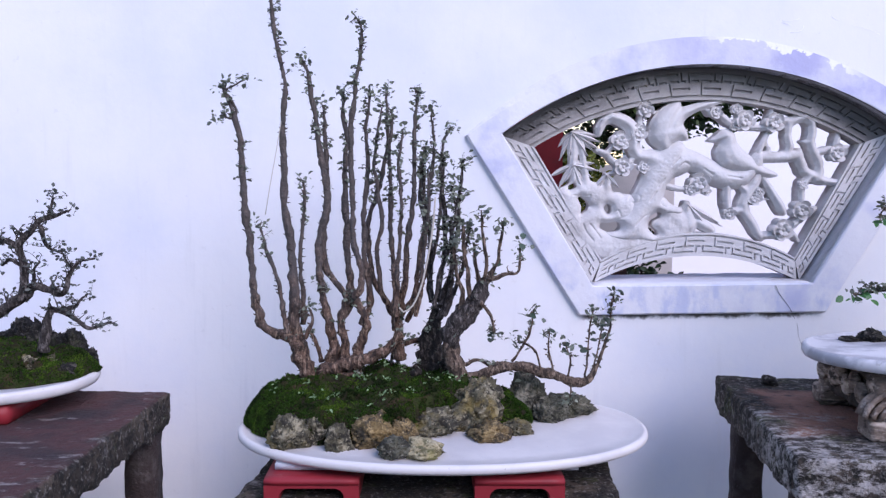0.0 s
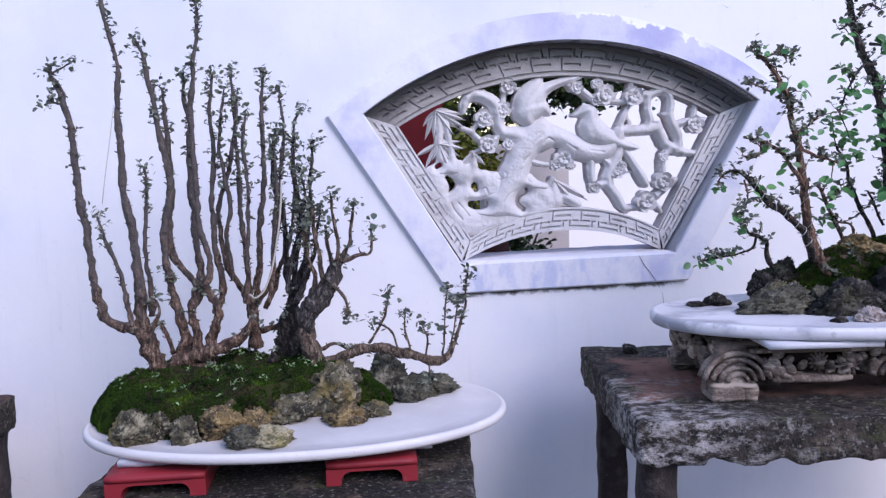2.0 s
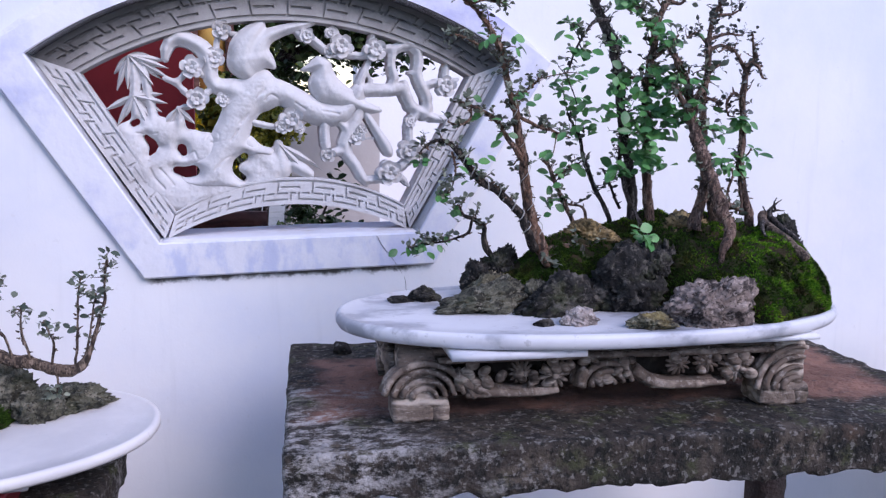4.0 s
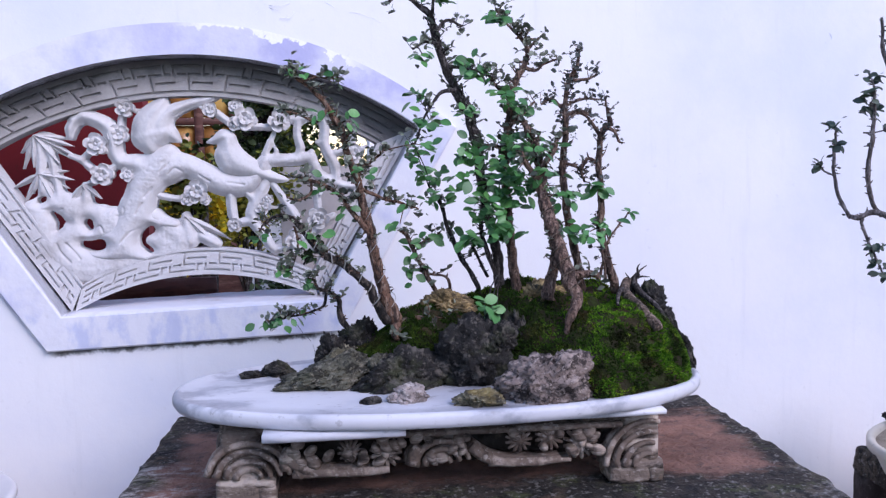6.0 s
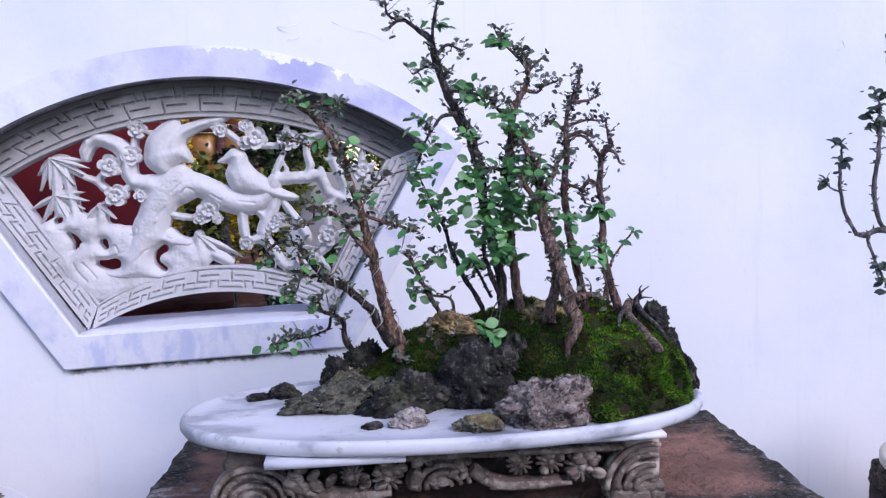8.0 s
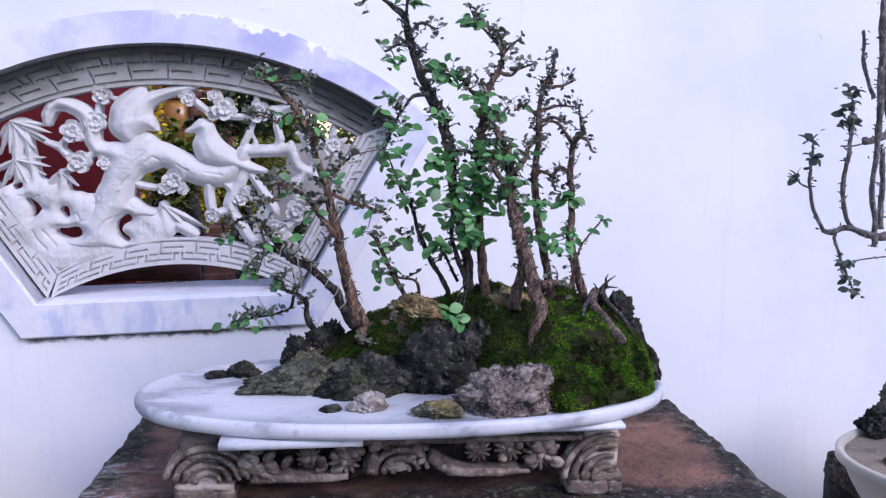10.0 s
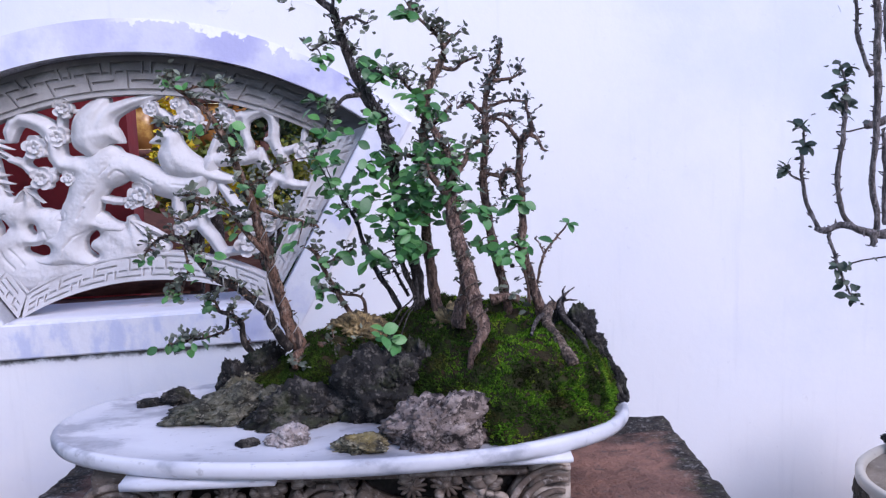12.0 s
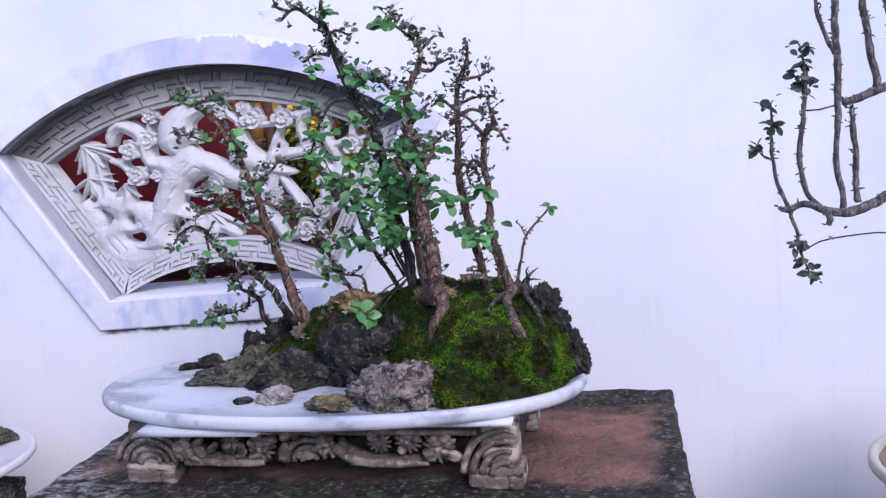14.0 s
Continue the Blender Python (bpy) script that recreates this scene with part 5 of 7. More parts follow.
def rosette(x, z, r, petals=13):
    bm = bmesh.new()
    ball(bm, on_stand(x, -HY - 0.003, z), (r * 0.22, r * 0.22, r * 0.22))
    rose = part("rosette", bm, M_WOOD_WORN, stand)
    for i in range(petals):
        bm = bmesh.new()
        a = 2 * math.pi * i / petals
        c0, c1 = on_stand(x, -HY - 0.002, z), on_stand(x + r * math.cos(a), -HY + 0.006, z + r * math.sin(a))
        tube(bm, [(*c0, r * 0.07), (*c0.lerp(c1, 0.6), r * 0.15), (*c1, r * 0.10)], 6, 0.004, 0.15)
        part("petal", bm, M_WOOD_WORN, rose)


for x, z, r in ((-0.135, 0.068, 0.018), (-0.085, 0.062, 0.023), (0.105, 0.072, 0.019), (0.150, 0.074, 0.021), (0.195, 0.064, 0.025)):
    rosette(x, z, r)
rnd = random.Random(4)
for k in range(46):
    x = rnd.uniform(-0.23, 0.24)
    bm = bmesh.new()
    ball(bm, on_stand(x, -HY - 0.001, rnd.uniform(0.050, 0.086)), (rnd.uniform(0.006, 0.013), 0.009, rnd.uniform(0.004, 0.009)), (0, rnd.uniform(-0.9, 0.9), 0))
    part("carved_boss", bm, M_WOOD, stand)
for k in range(7):
    bm = bmesh.new()
    y = -HY + 0.05 + 0.03 * k
    ball(bm, on_stand(-HX - 0.002, y, 0.070 + 0.012 * (k % 2)), (0.010, 0.017, 0.020))
    part("carved_boss", bm, M_WOOD, stand)


# ---- moss mounds ----


def mound(name, label, at, a, b, turn, base, height, mat, seed, tufts, power=3.0, front=None, boxy=0.0, bare=0.15):
    """A mossy mound on a tray: a lumpy dome thick with tiny moss tufts. height(u, v) gives its shape."""
    t = thing(name, (at[0], at[1], base), label, "moss")
    m = pose(at[0], at[1], 0, 0, 0, turn)

    def spot(u, v):
        rho = min(1.0, math.hypot(u, v))
        if boxy and u > 0:
            c, e = (u / rho, v / rho) if rho > 1e-6 else (1.0, 0.0)
            k = 1 + boxy * (2 * c * abs(e)) ** 2
            u, v = u * k, v * k
        p = m @ Vector((a * u, b * v * (front(u) if front and v < 0 else 1.0), 0))
        wob = 1 + 0.10 * noise.noise(Vector((u * 2.2, v * 2.2, seed))) * rho
        p = m.translation + (p - m.translation) * wob
        h = height(u, v) * (1 - rho ** power) ** 0.55
        lump = 0.018 * noise.noise(Vector((p.x * 11, p.y * 11, h * 9 + seed))) + 0.012 * noise.fractal(Vector((p.x * 14, p.y * 14, seed)), 0.8, 2.0, 3) + 0.016 * (0.35 - abs(noise.noise(Vector((p.x * 24, p.y * 24, seed))))) + 0.0125 * (0.5 - noise.voronoi(Vector((p.x * 34, p.y * 34, h * 34 + seed)))[0][0]) + 0.0050 * (0.5 - noise.voronoi(Vector((p.x * 88, p.y * 88, h * 88 + seed)))[0][0]) + 0.004 * noise.noise(Vector((p.x * 95, p.y * 95, h * 95 + seed)))
        return Vector((p.x, p.y, base + max(0.0005, h + lump * (1 - rho ** 6))))

    rings, spokes = 46, 160
    bm = bmesh.new()
    loops = [[bm.verts.new(spot(math.sin(math.pi / 2 * i / rings) * math.cos(2 * math.pi * k / spokes), math.sin(math.pi / 2 * i / rings) * math.sin(2 * math.pi * k / spokes))) for k in range(spokes)] for i in range(1, rings + 1)]
    ring_faces(bm, loops)
    bm.faces.new(loops[0])
    bmesh.ops.recalc_face_normals(bm, faces=bm.faces)
    bed = part("moss_bed", bm, M_SOIL_DARK, t, "dark humus under the moss")
    rnd = random.Random(seed)
    verts, faces = [], []
    for k in range(tufts):
        ang, rho = rnd.uniform(0, 2 * math.pi), (rnd.random() ** 0.42 * 0.995 if rnd.random() < 0.62 else (1 - rnd.uniform(0.01, 0.75) ** 1.82) ** (1 / power))
        u, v = rho * math.cos(ang), rho * math.sin(ang)
        p, q, r = spot(u, v), spot(u + 0.01, v), spot(u, v + 0.01)
        if noise.noise(p * 40) < -0.48 or bare + noise.noise(p * 17 + Vector((seed, 0, 0))) + 0.5 * noise.noise(p * 60) < -0.47:
            continue
        nrm = (q - p).cross(r - p)
        nrm = nrm.normalized() if nrm.length > 1e-9 else Vector((0, 0, 1))
        s = rnd.uniform(0.0014, 0.0034) * (1.0 + 0.9 * max(0.0, noise.noise(p * 30)))
        for _ in range(3):
            w = (nrm + Vector((rnd.uniform(-.9, .9), rnd.uniform(-.9, .9), rnd.uniform(-.3, .8)))).normalized()
            e = w.orthogonal().normalized() * s * 0.35
            f = w.cross(e)
            n = len(verts)
            verts += [p + e, p - e * 0.5 + f * 0.8, p - e * 0.5 - f * 0.8, p + w * s * 1.5]
            faces += [(n, n + 1, n + 3), (n + 1, n + 2, n + 3), (n + 2, n, n + 3)]
    part("moss_carpet", from_lists(verts, faces), mat, bed, kind="stuff", smooth=False)
    return spot


spot_a = mound("moss_mound", "dark green moss mound around the bonsai trunks", (0.108, 1.985), 0.276, 0.150, 0, TRAY_A - 0.001, lambda u, v: 0.082 + 0.012 * v, M_MOSS_DARK, 3, 30000, 4.2, lambda u: 1.0 - 0.60 * min(1.0, max(0.0, (u + 0.05) / 0.4)))
mound("moss_mound", "bright green moss mound among dark rocks", (1.379, 1.865), 0.276, 0.160, -6, TRAY_B - 0.001, lambda u, v: 0.106 + 0.040 * u + 0.030 * v, M_MOSS, 7, 42000, 3.4, lambda u: 0.35 + 0.87 * min(1.0, max(0.0, (u + 0.15) / 0.5)), 0.06, 0.0)
mound("moss_mound", "moss and stones at the foot of a grey bonsai", (-0.69, 2.0), 0.225, 0.14, 0, TRAY_L - 0.001, lambda u, v: 0.050, M_MOSS_DARK, 11, 11000, 3.0)

# tiny pale plants in the dark moss
rnd = random.Random(21)
verts, faces = [], []
for k in range(95):
    ang, rho = rnd.uniform(0, 2 * math.pi), rnd.random() ** 0.5 * 0.9
    p = spot_a(rho * math.cos(ang), rho * math.sin(ang))
    for _ in range(6):
        small_leaf(verts, faces, rnd, p + Vector((rnd.uniform(-.004, .004), rnd.uniform(-.004, .004), rnd.uniform(.001, .006))), 0.0065)
M_SEEDLING = material("pale_seedling", (0.20, 0.30, 0.14), (), 0.6, (), island=0.3)
tagged(part("seedlings", from_lists(verts, faces), M_SEEDLING), "tiny pale green seedlings sprouting in moss", "seedling", kind="stuff")


# ---- rocks ----


def rock(at, w, h, mat, label, seed, base, depth=0.75, pits=0.38, rough=0.58, detail=5, slope=0.0, taper=0.0, lean=0.0):
    bm = rock_mesh((at[0], at[1] + depth * w / 2, base - 0.003), (w / 2, depth * w / 2, h), seed, rough, pits, detail)
    top = max(v.co.z for v in bm.verts) - base
    wide = max(v.co.x for v in bm.verts) - min(v.co.x for v in bm.verts)
    for v in bm.verts:
        v.co.z = base - 0.003 + (v.co.z - base + 0.003) * h / top
        v.co.x = at[0] + (v.co.x - at[0]) * w / wide
        up = (v.co.z - base) / h
        v.co.x = at[0] + (v.co.x - at[0]) * (1 - taper * up) + lean * w * up
    if slope:
        for v in bm.verts:
            v.co.z = base - 0.003 + (v.co.z - base + 0.003) * (1 + slope * (v.co.x - at[0]) / (w / 2))
    ob = part("rock", bm, mat, None, label)
    return tagged(ob, "", "rock", "landscape rocks")


for k, (x, y, w, h, mat, taper, label) in enumerate((
    (-0.059, 1.812, 0.070, 0.060, M_ROCK_GREY, 0.30, "hollowed pale grey rock at the moss edge"),
    (-0.014, 1.845, 0.066, 0.052, M_ROCK_GREY, 0.15, "arched grey pitted rock at the moss edge"),
    (0.026, 1.808, 0.047, 0.043, M_ROCK_GREY, 0.30, "small grey pitted rock at the moss edge"),
    (0.090, 1.810, 0.094, 0.058, M_ROCK_TAN, 0.35, "rounded tan rock on the tray"),
    (0.141, 1.850, 0.046, 0.042, M_ROCK_TAN, 0.20, "small orange-tan rock beside moss"),
    (0.127, 1.770, 0.060, 0.031, M_ROCK_MOSSY, 0.30, "low greenish stone on the tray"),
    (0.174, 1.768, 0.070, 0.027, M_ROCK_CREAM, 0.40, "low cream stone on the tray"),
    (0.186, 1.885, 0.104, 0.050, M_ROCK_GREY, 0.20, "brown-grey pitted rock beside moss"),
    (0.274, 1.915, 0.118, 0.094, M_ROCK_GREY, 0.25, "tall pale grey pitted rock before the trunk"),
    (0.300, 1.862, 0.080, 0.030, M_ROCK_TAN, 0.20, "orange-tan flat stone on the tray"),
    (0.350, 1.897, 0.052, 0.026, M_ROCK_GREY, 0.30, "small grey-tan stone on the tray"),
    (0.376, 1.985, 0.082, 0.092, M_ROCK_MOSSY, 0.35, "dark green-grey rock behind the low branch"),
    (0.415, 1.970, 0.076, 0.050, M_ROCK_MOSSY, 0.25, "low mossy rock under the branch tip"),
    (0.472, 2.010, 0.096, 0.036, M_ROCK_MOSSY, 0.35, "low dark rock at the tray's end"),
    (0.322, 1.965, 0.058, 0.048, M_ROCK_MOSSY, 0.20, "mossy grey rock beside the tall one"),
)):
    rock((x, y), 1.18 * w, h, mat, label, 40 + k, TRAY_A, 0.75, 0.42, 0.42, taper=0.5 * taper)

for k, ((x, y, w, h), mat, label, depth, slope) in enumerate(zip(
    [(1.083, 1.809, 0.151, 0.051), (1.198, 1.772, 0.152, 0.075), (1.304, 1.765, 0.138, 0.122), (1.376, 1.653, 0.145, 0.075), (1.011, 1.914, 0.053, 0.027), (1.188, 1.715, 0.058, 0.026), (1.283, 1.668, 0.073, 0.023), (1.135, 1.724, 0.030, 0.009), (1.338, 1.727, 0.044, 0.021), (0.971, 1.918, 0.044, 0.008), (1.104, 1.881, 0.079, 0.055), (1.163, 1.818, 0.059, 0.051), (1.287, 1.784, 0.067, 0.059)],
    (M_ROCK_MOSSY, M_ROCK_DARK, M_ROCK_DARK, M_ROCK_PURPLE, M_ROCK_DARK, M_PEBBLE, M_ROCK_GREY, M_ROCK_DARK, M_ROCK_DARK, M_ROCK_DARK, M_ROCK_GREY, M_ROCK_MOSSY, M_ROCK_DARK),
    ("low grey-green weathered rock on marble", "dark porous rock with hollows", "black porous rock beneath the trunks", "mauve-grey craggy rock beside bright moss", "small dark stone near the tray's rim", "pale pinkish pebble on the marble tray", "flat grey stone on the marble tray", "dark stone chip on the marble tray", "dark low rock on marble", "thin dark stone flake on marble", "pale grey rock behind the mossy one", "small grey-green rock between larger ones", "black rock in the hollow of the mound"),
    (0.42, 0.45, 0.5, 0.45, 0.7, 0.6, 0.5, 0.6, 0.6, 0.7, 0.5, 0.6, 0.6), (0.35, 0.10, 0.0, 0.1, 0, 0, 0, 0, 0, 0, 0.3, 0, 0))):
    taper = (0.30, 0.50, 0.10, 0.22)[k] if k < 4 else 0.2
    rock((x, y), 1.12 * w, 0.9 * h, mat, label, 70 + k, TRAY_B, depth, 0.45, 0.46, slope=slope, taper=taper, lean=(0.12, -0.02, 0.04, 0.05)[k] if k < 4 else 0.0)
for k, ((x, y, z, r), mat, label, tall) in enumerate(zip(
    [(1.423, 1.862, 1.095, 0.0469), (1.282, 1.915, 1.086, 0.0579), (1.601, 1.835, 1.09, 0.0299), (1.581, 1.85, 1.076, 0.0220), (1.140, 1.940, 1.034, 0.0340), (1.622, 1.83, 1.057, 0.0236), (1.423, 1.8, 1.063, 0.0259), (1.098, 1.925, 1.018, 0.0300), (1.335, 1.79, 1.050, 0.0300)],
    (M_ROCK_TAN, M_ROCK_TAN, M_ROCK_DARK, M_ROCK_DARK, M_ROCK_DARK, M_ROCK_DARK, M_ROCK_DARK, M_ROCK_DARK, M_ROCK_DARK),
    ("tan rock between the trunks", "flat tan rock on the mound", "dark gnarled stump-like rock", "dark gnarled rock behind moss", "black rooty rock under the slanting branch", "dark gnarled rock on the mound's flank", "dark hollow stone under the old trunk", "black rooty rock at the low end of the mound", "black porous stone in the mound's face"),
    (1.2, 0.8, 1.9, 1.6, 1.8, 1.6, 1.0, 1.7, 1.5))):
    rock((x, y - 0.7 * r), r * 2, r * tall, mat, label, 100 + k, z - r * tall * 0.5, 0.7, 0.45, 0.6)
for k, ((x, y, w, h), mat) in enumerate(zip([(-0.573, 1.933, 0.094, 0.048), (-0.527, 1.968, 0.085, 0.043), (-0.493, 2.026, 0.049, 0.044), (-0.589, 2.058, 0.072, 0.095), (-0.666, 2.097, 0.104, 0.088), (-0.553, 2.098, 0.069, 0.067), (-0.660, 1.890, 0.085, 0.050), (-0.500, 1.945, 0.050, 0.030)], (M_ROCK_GREY, M_ROCK_GREY, M_ROCK_DARK, M_ROCK_DARK, M_ROCK_DARK, M_ROCK_DARK, M_ROCK_MOSSY, M_ROCK_DARK))):
    rock((x, y), w, h, mat, "dark mossy stone at the foot of a grey bonsai", 110 + k, TRAY_L)

for k, (x, y, w, h) in enumerate(((1.648, 1.790, 0.050, 0.062), (1.643, 1.822, 0.060, 0.076), (1.626, 1.852, 0.070, 0.098), (1.590, 1.868, 0.082, 0.126), (1.594, 1.905, 0.080, 0.106))):
    rock((x, y), w, h, M_ROCK_DARK, "dark gnarled stump-like rock at the mound's steep end", 130 + k, TRAY_B, 0.9, 0.5, 0.55, taper=0.25, lean=-0.25)
rock((1.582, 1.826), 0.070, 0.136, M_ROCK_MOSSY, "grey-green crusted rock under the dark snag", 140, TRAY_B, 0.7, 0.5, 0.55, taper=0.3)
rock((1.372, 1.792), 0.085, 0.112, M_ROCK_DARK, "black hollowed rock under the old trunk", 142, TRAY_B, 0.6, 0.5, 0.55, taper=0.1)
rock((1.247, 1.842), 0.075, 0.092, M_ROCK_MOSSY, "mossy rock wedged behind the black ones", 143, TRAY_B, 0.6, 0.5, 0.5, taper=0.2)
rock((1.452, 1.905), 0.090, 0.135, M_ROCK_DARK, "dark earthy rock between the rear trunks", 141, TRAY_B, 0.6, 0.5, 0.55, taper=0.2)

# ---- bonsai trees ----
STEMS = []


def stem(*pts):
    """Notes one stem of the next tree: (x, y, z, radius) points from its foot."""
    STEMS.append(list(pts))


def take_stems():
    got = list(STEMS)
    STEMS.clear()
    return got


def bonsai(label, stems, bark, seed, leaf_mat=None, density=1.0, twig=0.03, leaf=0.010, low=0.35, big=(), per=2, sides=8, knots=0.16, category="bonsai tree", wander=0.003, leaves=LEAF_MESHES, blade=0.0190, girth=0.74, barks=None, tips=2, spurs=130):
    """A tree: stems[0] is the trunk, the rest its branches; crooked twigs with small leaves, and clusters of larger leaves (x, y, z, spread)."""
    x, y, z, _ = stems[0][0]
    t = thing("bonsai_tree", (x, y, z), label, category, "bonsai trees")
    rnd = random.Random(seed)
    ends = []
    for k, pts in enumerate(stems):
        bm = bmesh.new()
        if k == 0:
            x, y, z, r = pts[0]
            pts = [(x, y + 0.004, z - 0.035, r * 1.25)] + pts
        path = tube(bm, [(x, y, z, girth * r) for x, y, z, r in pts], sides, 0.005, knots * 1.7, wander * 1.3, 55, seed + k * 1.3)
        part("trunk" if k == 0 else "branch", bm, (barks or {}).get(k, bark), t)
        ends.append(path)
    bm = bmesh.new()
    verts, faces = [], []
    for path in ends:
        length = sum((Vector(b[:3]) - Vector(a[:3])).length for a, b in zip(path, path[1:]))
        for _ in range(int(length * spurs)):
            q = path[rnd.randrange(len(path) // 6, len(path))]
            way = Vector((rnd.uniform(-1, 1), rnd.uniform(-1, 1), rnd.uniform(-0.2, 0.6))).normalized()
            at = Vector(q[:3]) + way * float(q[3]) * 0.7
            tube(bm, [(*at, 0.0019), (*(at + way * rnd.uniform(0.003, 0.003 + 0.00004 * spurs)), 0.0007)], 4, 0.02, 0.1)
        count = int(density * length * 75)
        for _ in range(count):
            s = low + (1 - low) * rnd.random() ** 0.8
            q = path[min(len(path) - 1, int(s * len(path)))]
            way = Vector((rnd.uniform(-1, 1), rnd.uniform(-1, 1), rnd.uniform(-0.2, 1.0)))
            pts = crooked(bm, rnd, q[:3], way, twig * rnd.uniform(0.4, 1.3), max(0.0009, min(0.0022, q[3] * 0.35)), seed)
            if leaf_mat:
                for p in pts[1:]:
                    for _ in range(per if p is pts[-1] else per // 2):
                        small_leaf(verts, faces, rnd, p[:3], leaf)
        if leaf_mat:
            for _ in range(per * tips):
                q = Vector(path[-1][:3]) + Vector((rnd.gauss(0, .008), rnd.gauss(0, .008), rnd.gauss(-.004, .009)))
                small_leaf(verts, faces, rnd, q, leaf * 1.15)
    for x, y, z, spread, n in big:
        c = Vector((x, y, z))
        near = min((Vector(q[:3]) for path in ends for q in path), key=lambda q: (q - c).length)
        tube(bm, [(*near, 0.0016), (*(near.lerp(c, 0.5) + Vector((0, 0, 0.004))), 0.0012), (*c, 0.0008)], 4, 0.012, 0.1, 0.003)
    if not len(bm.verts):
        bmesh.ops.create_icosphere(bm, subdivisions=1, radius=0.001, matrix=Matrix.Translation(Vector(stems[0][-1][:3])))
    twigs = part("twig_growth", bm, bark, t, kind="stuff")
    for x, y, z, spread, n in big:
        for _ in range(n):
            p = Vector((x, y, z)) + Vector((rnd.gauss(0, spread * 0.6), rnd.gauss(0, spread * 0.6), rnd.gauss(0, spread * 0.42)))
            place_leaf(twigs, leaves, rnd, p, blade)
    if verts:
        part("foliage", from_lists(verts, faces), leaf_mat, twigs, kind="stuff")
    return t


def clusters(points, n):
    """Leaf clusters (x, y, z, spread, leaves) from places with a spread."""
    return [(x, y, z, r, int(n * 2.0)) for x, y, z, r in points]


# the tall grove on the low tray
stem(*[(-0.038, 2, 0.861, 0.0295), (-0.051, 2, 0.899, 0.0338), (-0.065, 2, 0.938, 0.0338), (-0.073, 2, 0.969, 0.0304)])
stem(*[(-0.071, 2, 0.958, 0.0261), (-0.102, 2, 0.968, 0.0217), (-0.128, 1.985, 0.985, 0.0183), (-0.139, 1.975, 1.019, 0.0171), (-0.145, 1.97, 1.063, 0.0159), (-0.148, 1.97, 1.106, 0.0148), (-0.156, 1.97, 1.18, 0.0137), (-0.162, 1.97, 1.264, 0.0126), (-0.167, 1.97, 1.341, 0.0109), (-0.18, 1.97, 1.393, 0.0093), (-0.194, 1.97, 1.437, 0.0073)])
stem(*[(-0.073, 2, 0.966, 0.0261), (-0.071, 2, 1.01, 0.0217), (-0.072, 2, 1.059, 0.0184), (-0.078, 2, 1.114, 0.0151), (-0.086, 2, 1.189, 0.0140), (-0.094, 2, 1.274, 0.0128), (-0.093, 2, 1.349, 0.0117), (-0.09, 2, 1.422, 0.0095), (-0.096, 2, 1.495, 0.0079), (-0.106, 2, 1.546, 0.0068), (-0.113, 2, 1.608, 0.0058), (-0.119, 2, 1.669, 0.0042)])
stem(*[(-0.063, 2.03, 0.983, 0.0133), (-0.063, 2.03, 1.055, 0.0099), (-0.065, 2.03, 1.122, 0.0077), (-0.059, 2.03, 1.198, 0.0071), (-0.06, 2.03, 1.264, 0.0054)])
stem(*[(-0.081, 1.97, 0.977, 0.0128), (-0.091, 1.97, 1.026, 0.0096), (-0.103, 1.97, 1.09, 0.0079), (-0.121, 1.97, 1.138, 0.0063), (-0.131, 1.97, 1.185, 0.0042)])
stem(*[(-0.19, 1.97, 1.423, 0.0052), (-0.175, 1.97, 1.393, 0.0052), (-0.179, 1.97, 1.377, 0.0042), (-0.203, 1.97, 1.382, 0.0026)])
stem(*[(-0.19, 1.97, 1.429, 0.0052), (-0.169, 1.97, 1.441, 0.0041), (-0.157, 1.97, 1.449, 0.0026)])
stem(*[(-0.051, 1.98, 0.965, 0.0097), (-0.038, 1.98, 0.997, 0.0064), (-0.044, 1.98, 1.024, 0.0032)])
bonsai("tall bare-stemmed bonsai with tufted tips", take_stems(), M_BARK_TALL, 5, M_LEAF_SMALL, 0.62, 0.014, 0.0090, 0.62, per=3, girth=0.50, wander=0.0035, knots=0.32, tips=7, spurs=120)
stem(*[(-0.007, 2.02, 0.903, 0.0243), (-0.004, 2.02, 0.945, 0.0221), (-0.01, 2.02, 0.985, 0.0176), (-0.021, 2.02, 1.023, 0.0165), (-0.025, 2.02, 1.068, 0.0153)])
stem(*[(-0.025, 2.02, 1.068, 0.0153), (-0.029, 2.02, 1.112, 0.0142), (-0.027, 2.02, 1.156, 0.0142), (-0.014, 2.02, 1.21, 0.0130), (-0.02, 2.02, 1.286, 0.0119), (-0.034, 2.02, 1.371, 0.0097), (-0.044, 2.02, 1.446, 0.0080), (-0.061, 2.02, 1.493, 0.0064)])
stem(*[(0.022, 2.02, 0.912, 0.0243), (0.022, 2.02, 0.951, 0.0188), (0.014, 2.02, 0.99, 0.0165), (0.023, 2.02, 1.018, 0.0198), (0.031, 2.02, 1.037, 0.0220)])
stem(*[(0.04, 2.02, 0.918, 0.0221), (0.053, 2.02, 0.957, 0.0199), (0.064, 2.02, 0.99, 0.0165), (0.053, 2.02, 1.018, 0.0154), (0.034, 2.02, 1.035, 0.0198)])
stem(*[(0.029, 2.04, 1.032, 0.0200), (0.003, 2.04, 1.06, 0.0144), (-0.019, 2.04, 1.099, 0.0133), (-0.021, 2.04, 1.165, 0.0121), (-0.014, 2.04, 1.253, 0.0110), (-0.017, 2.04, 1.34, 0.0087), (-0.024, 2.04, 1.41, 0.0054)])
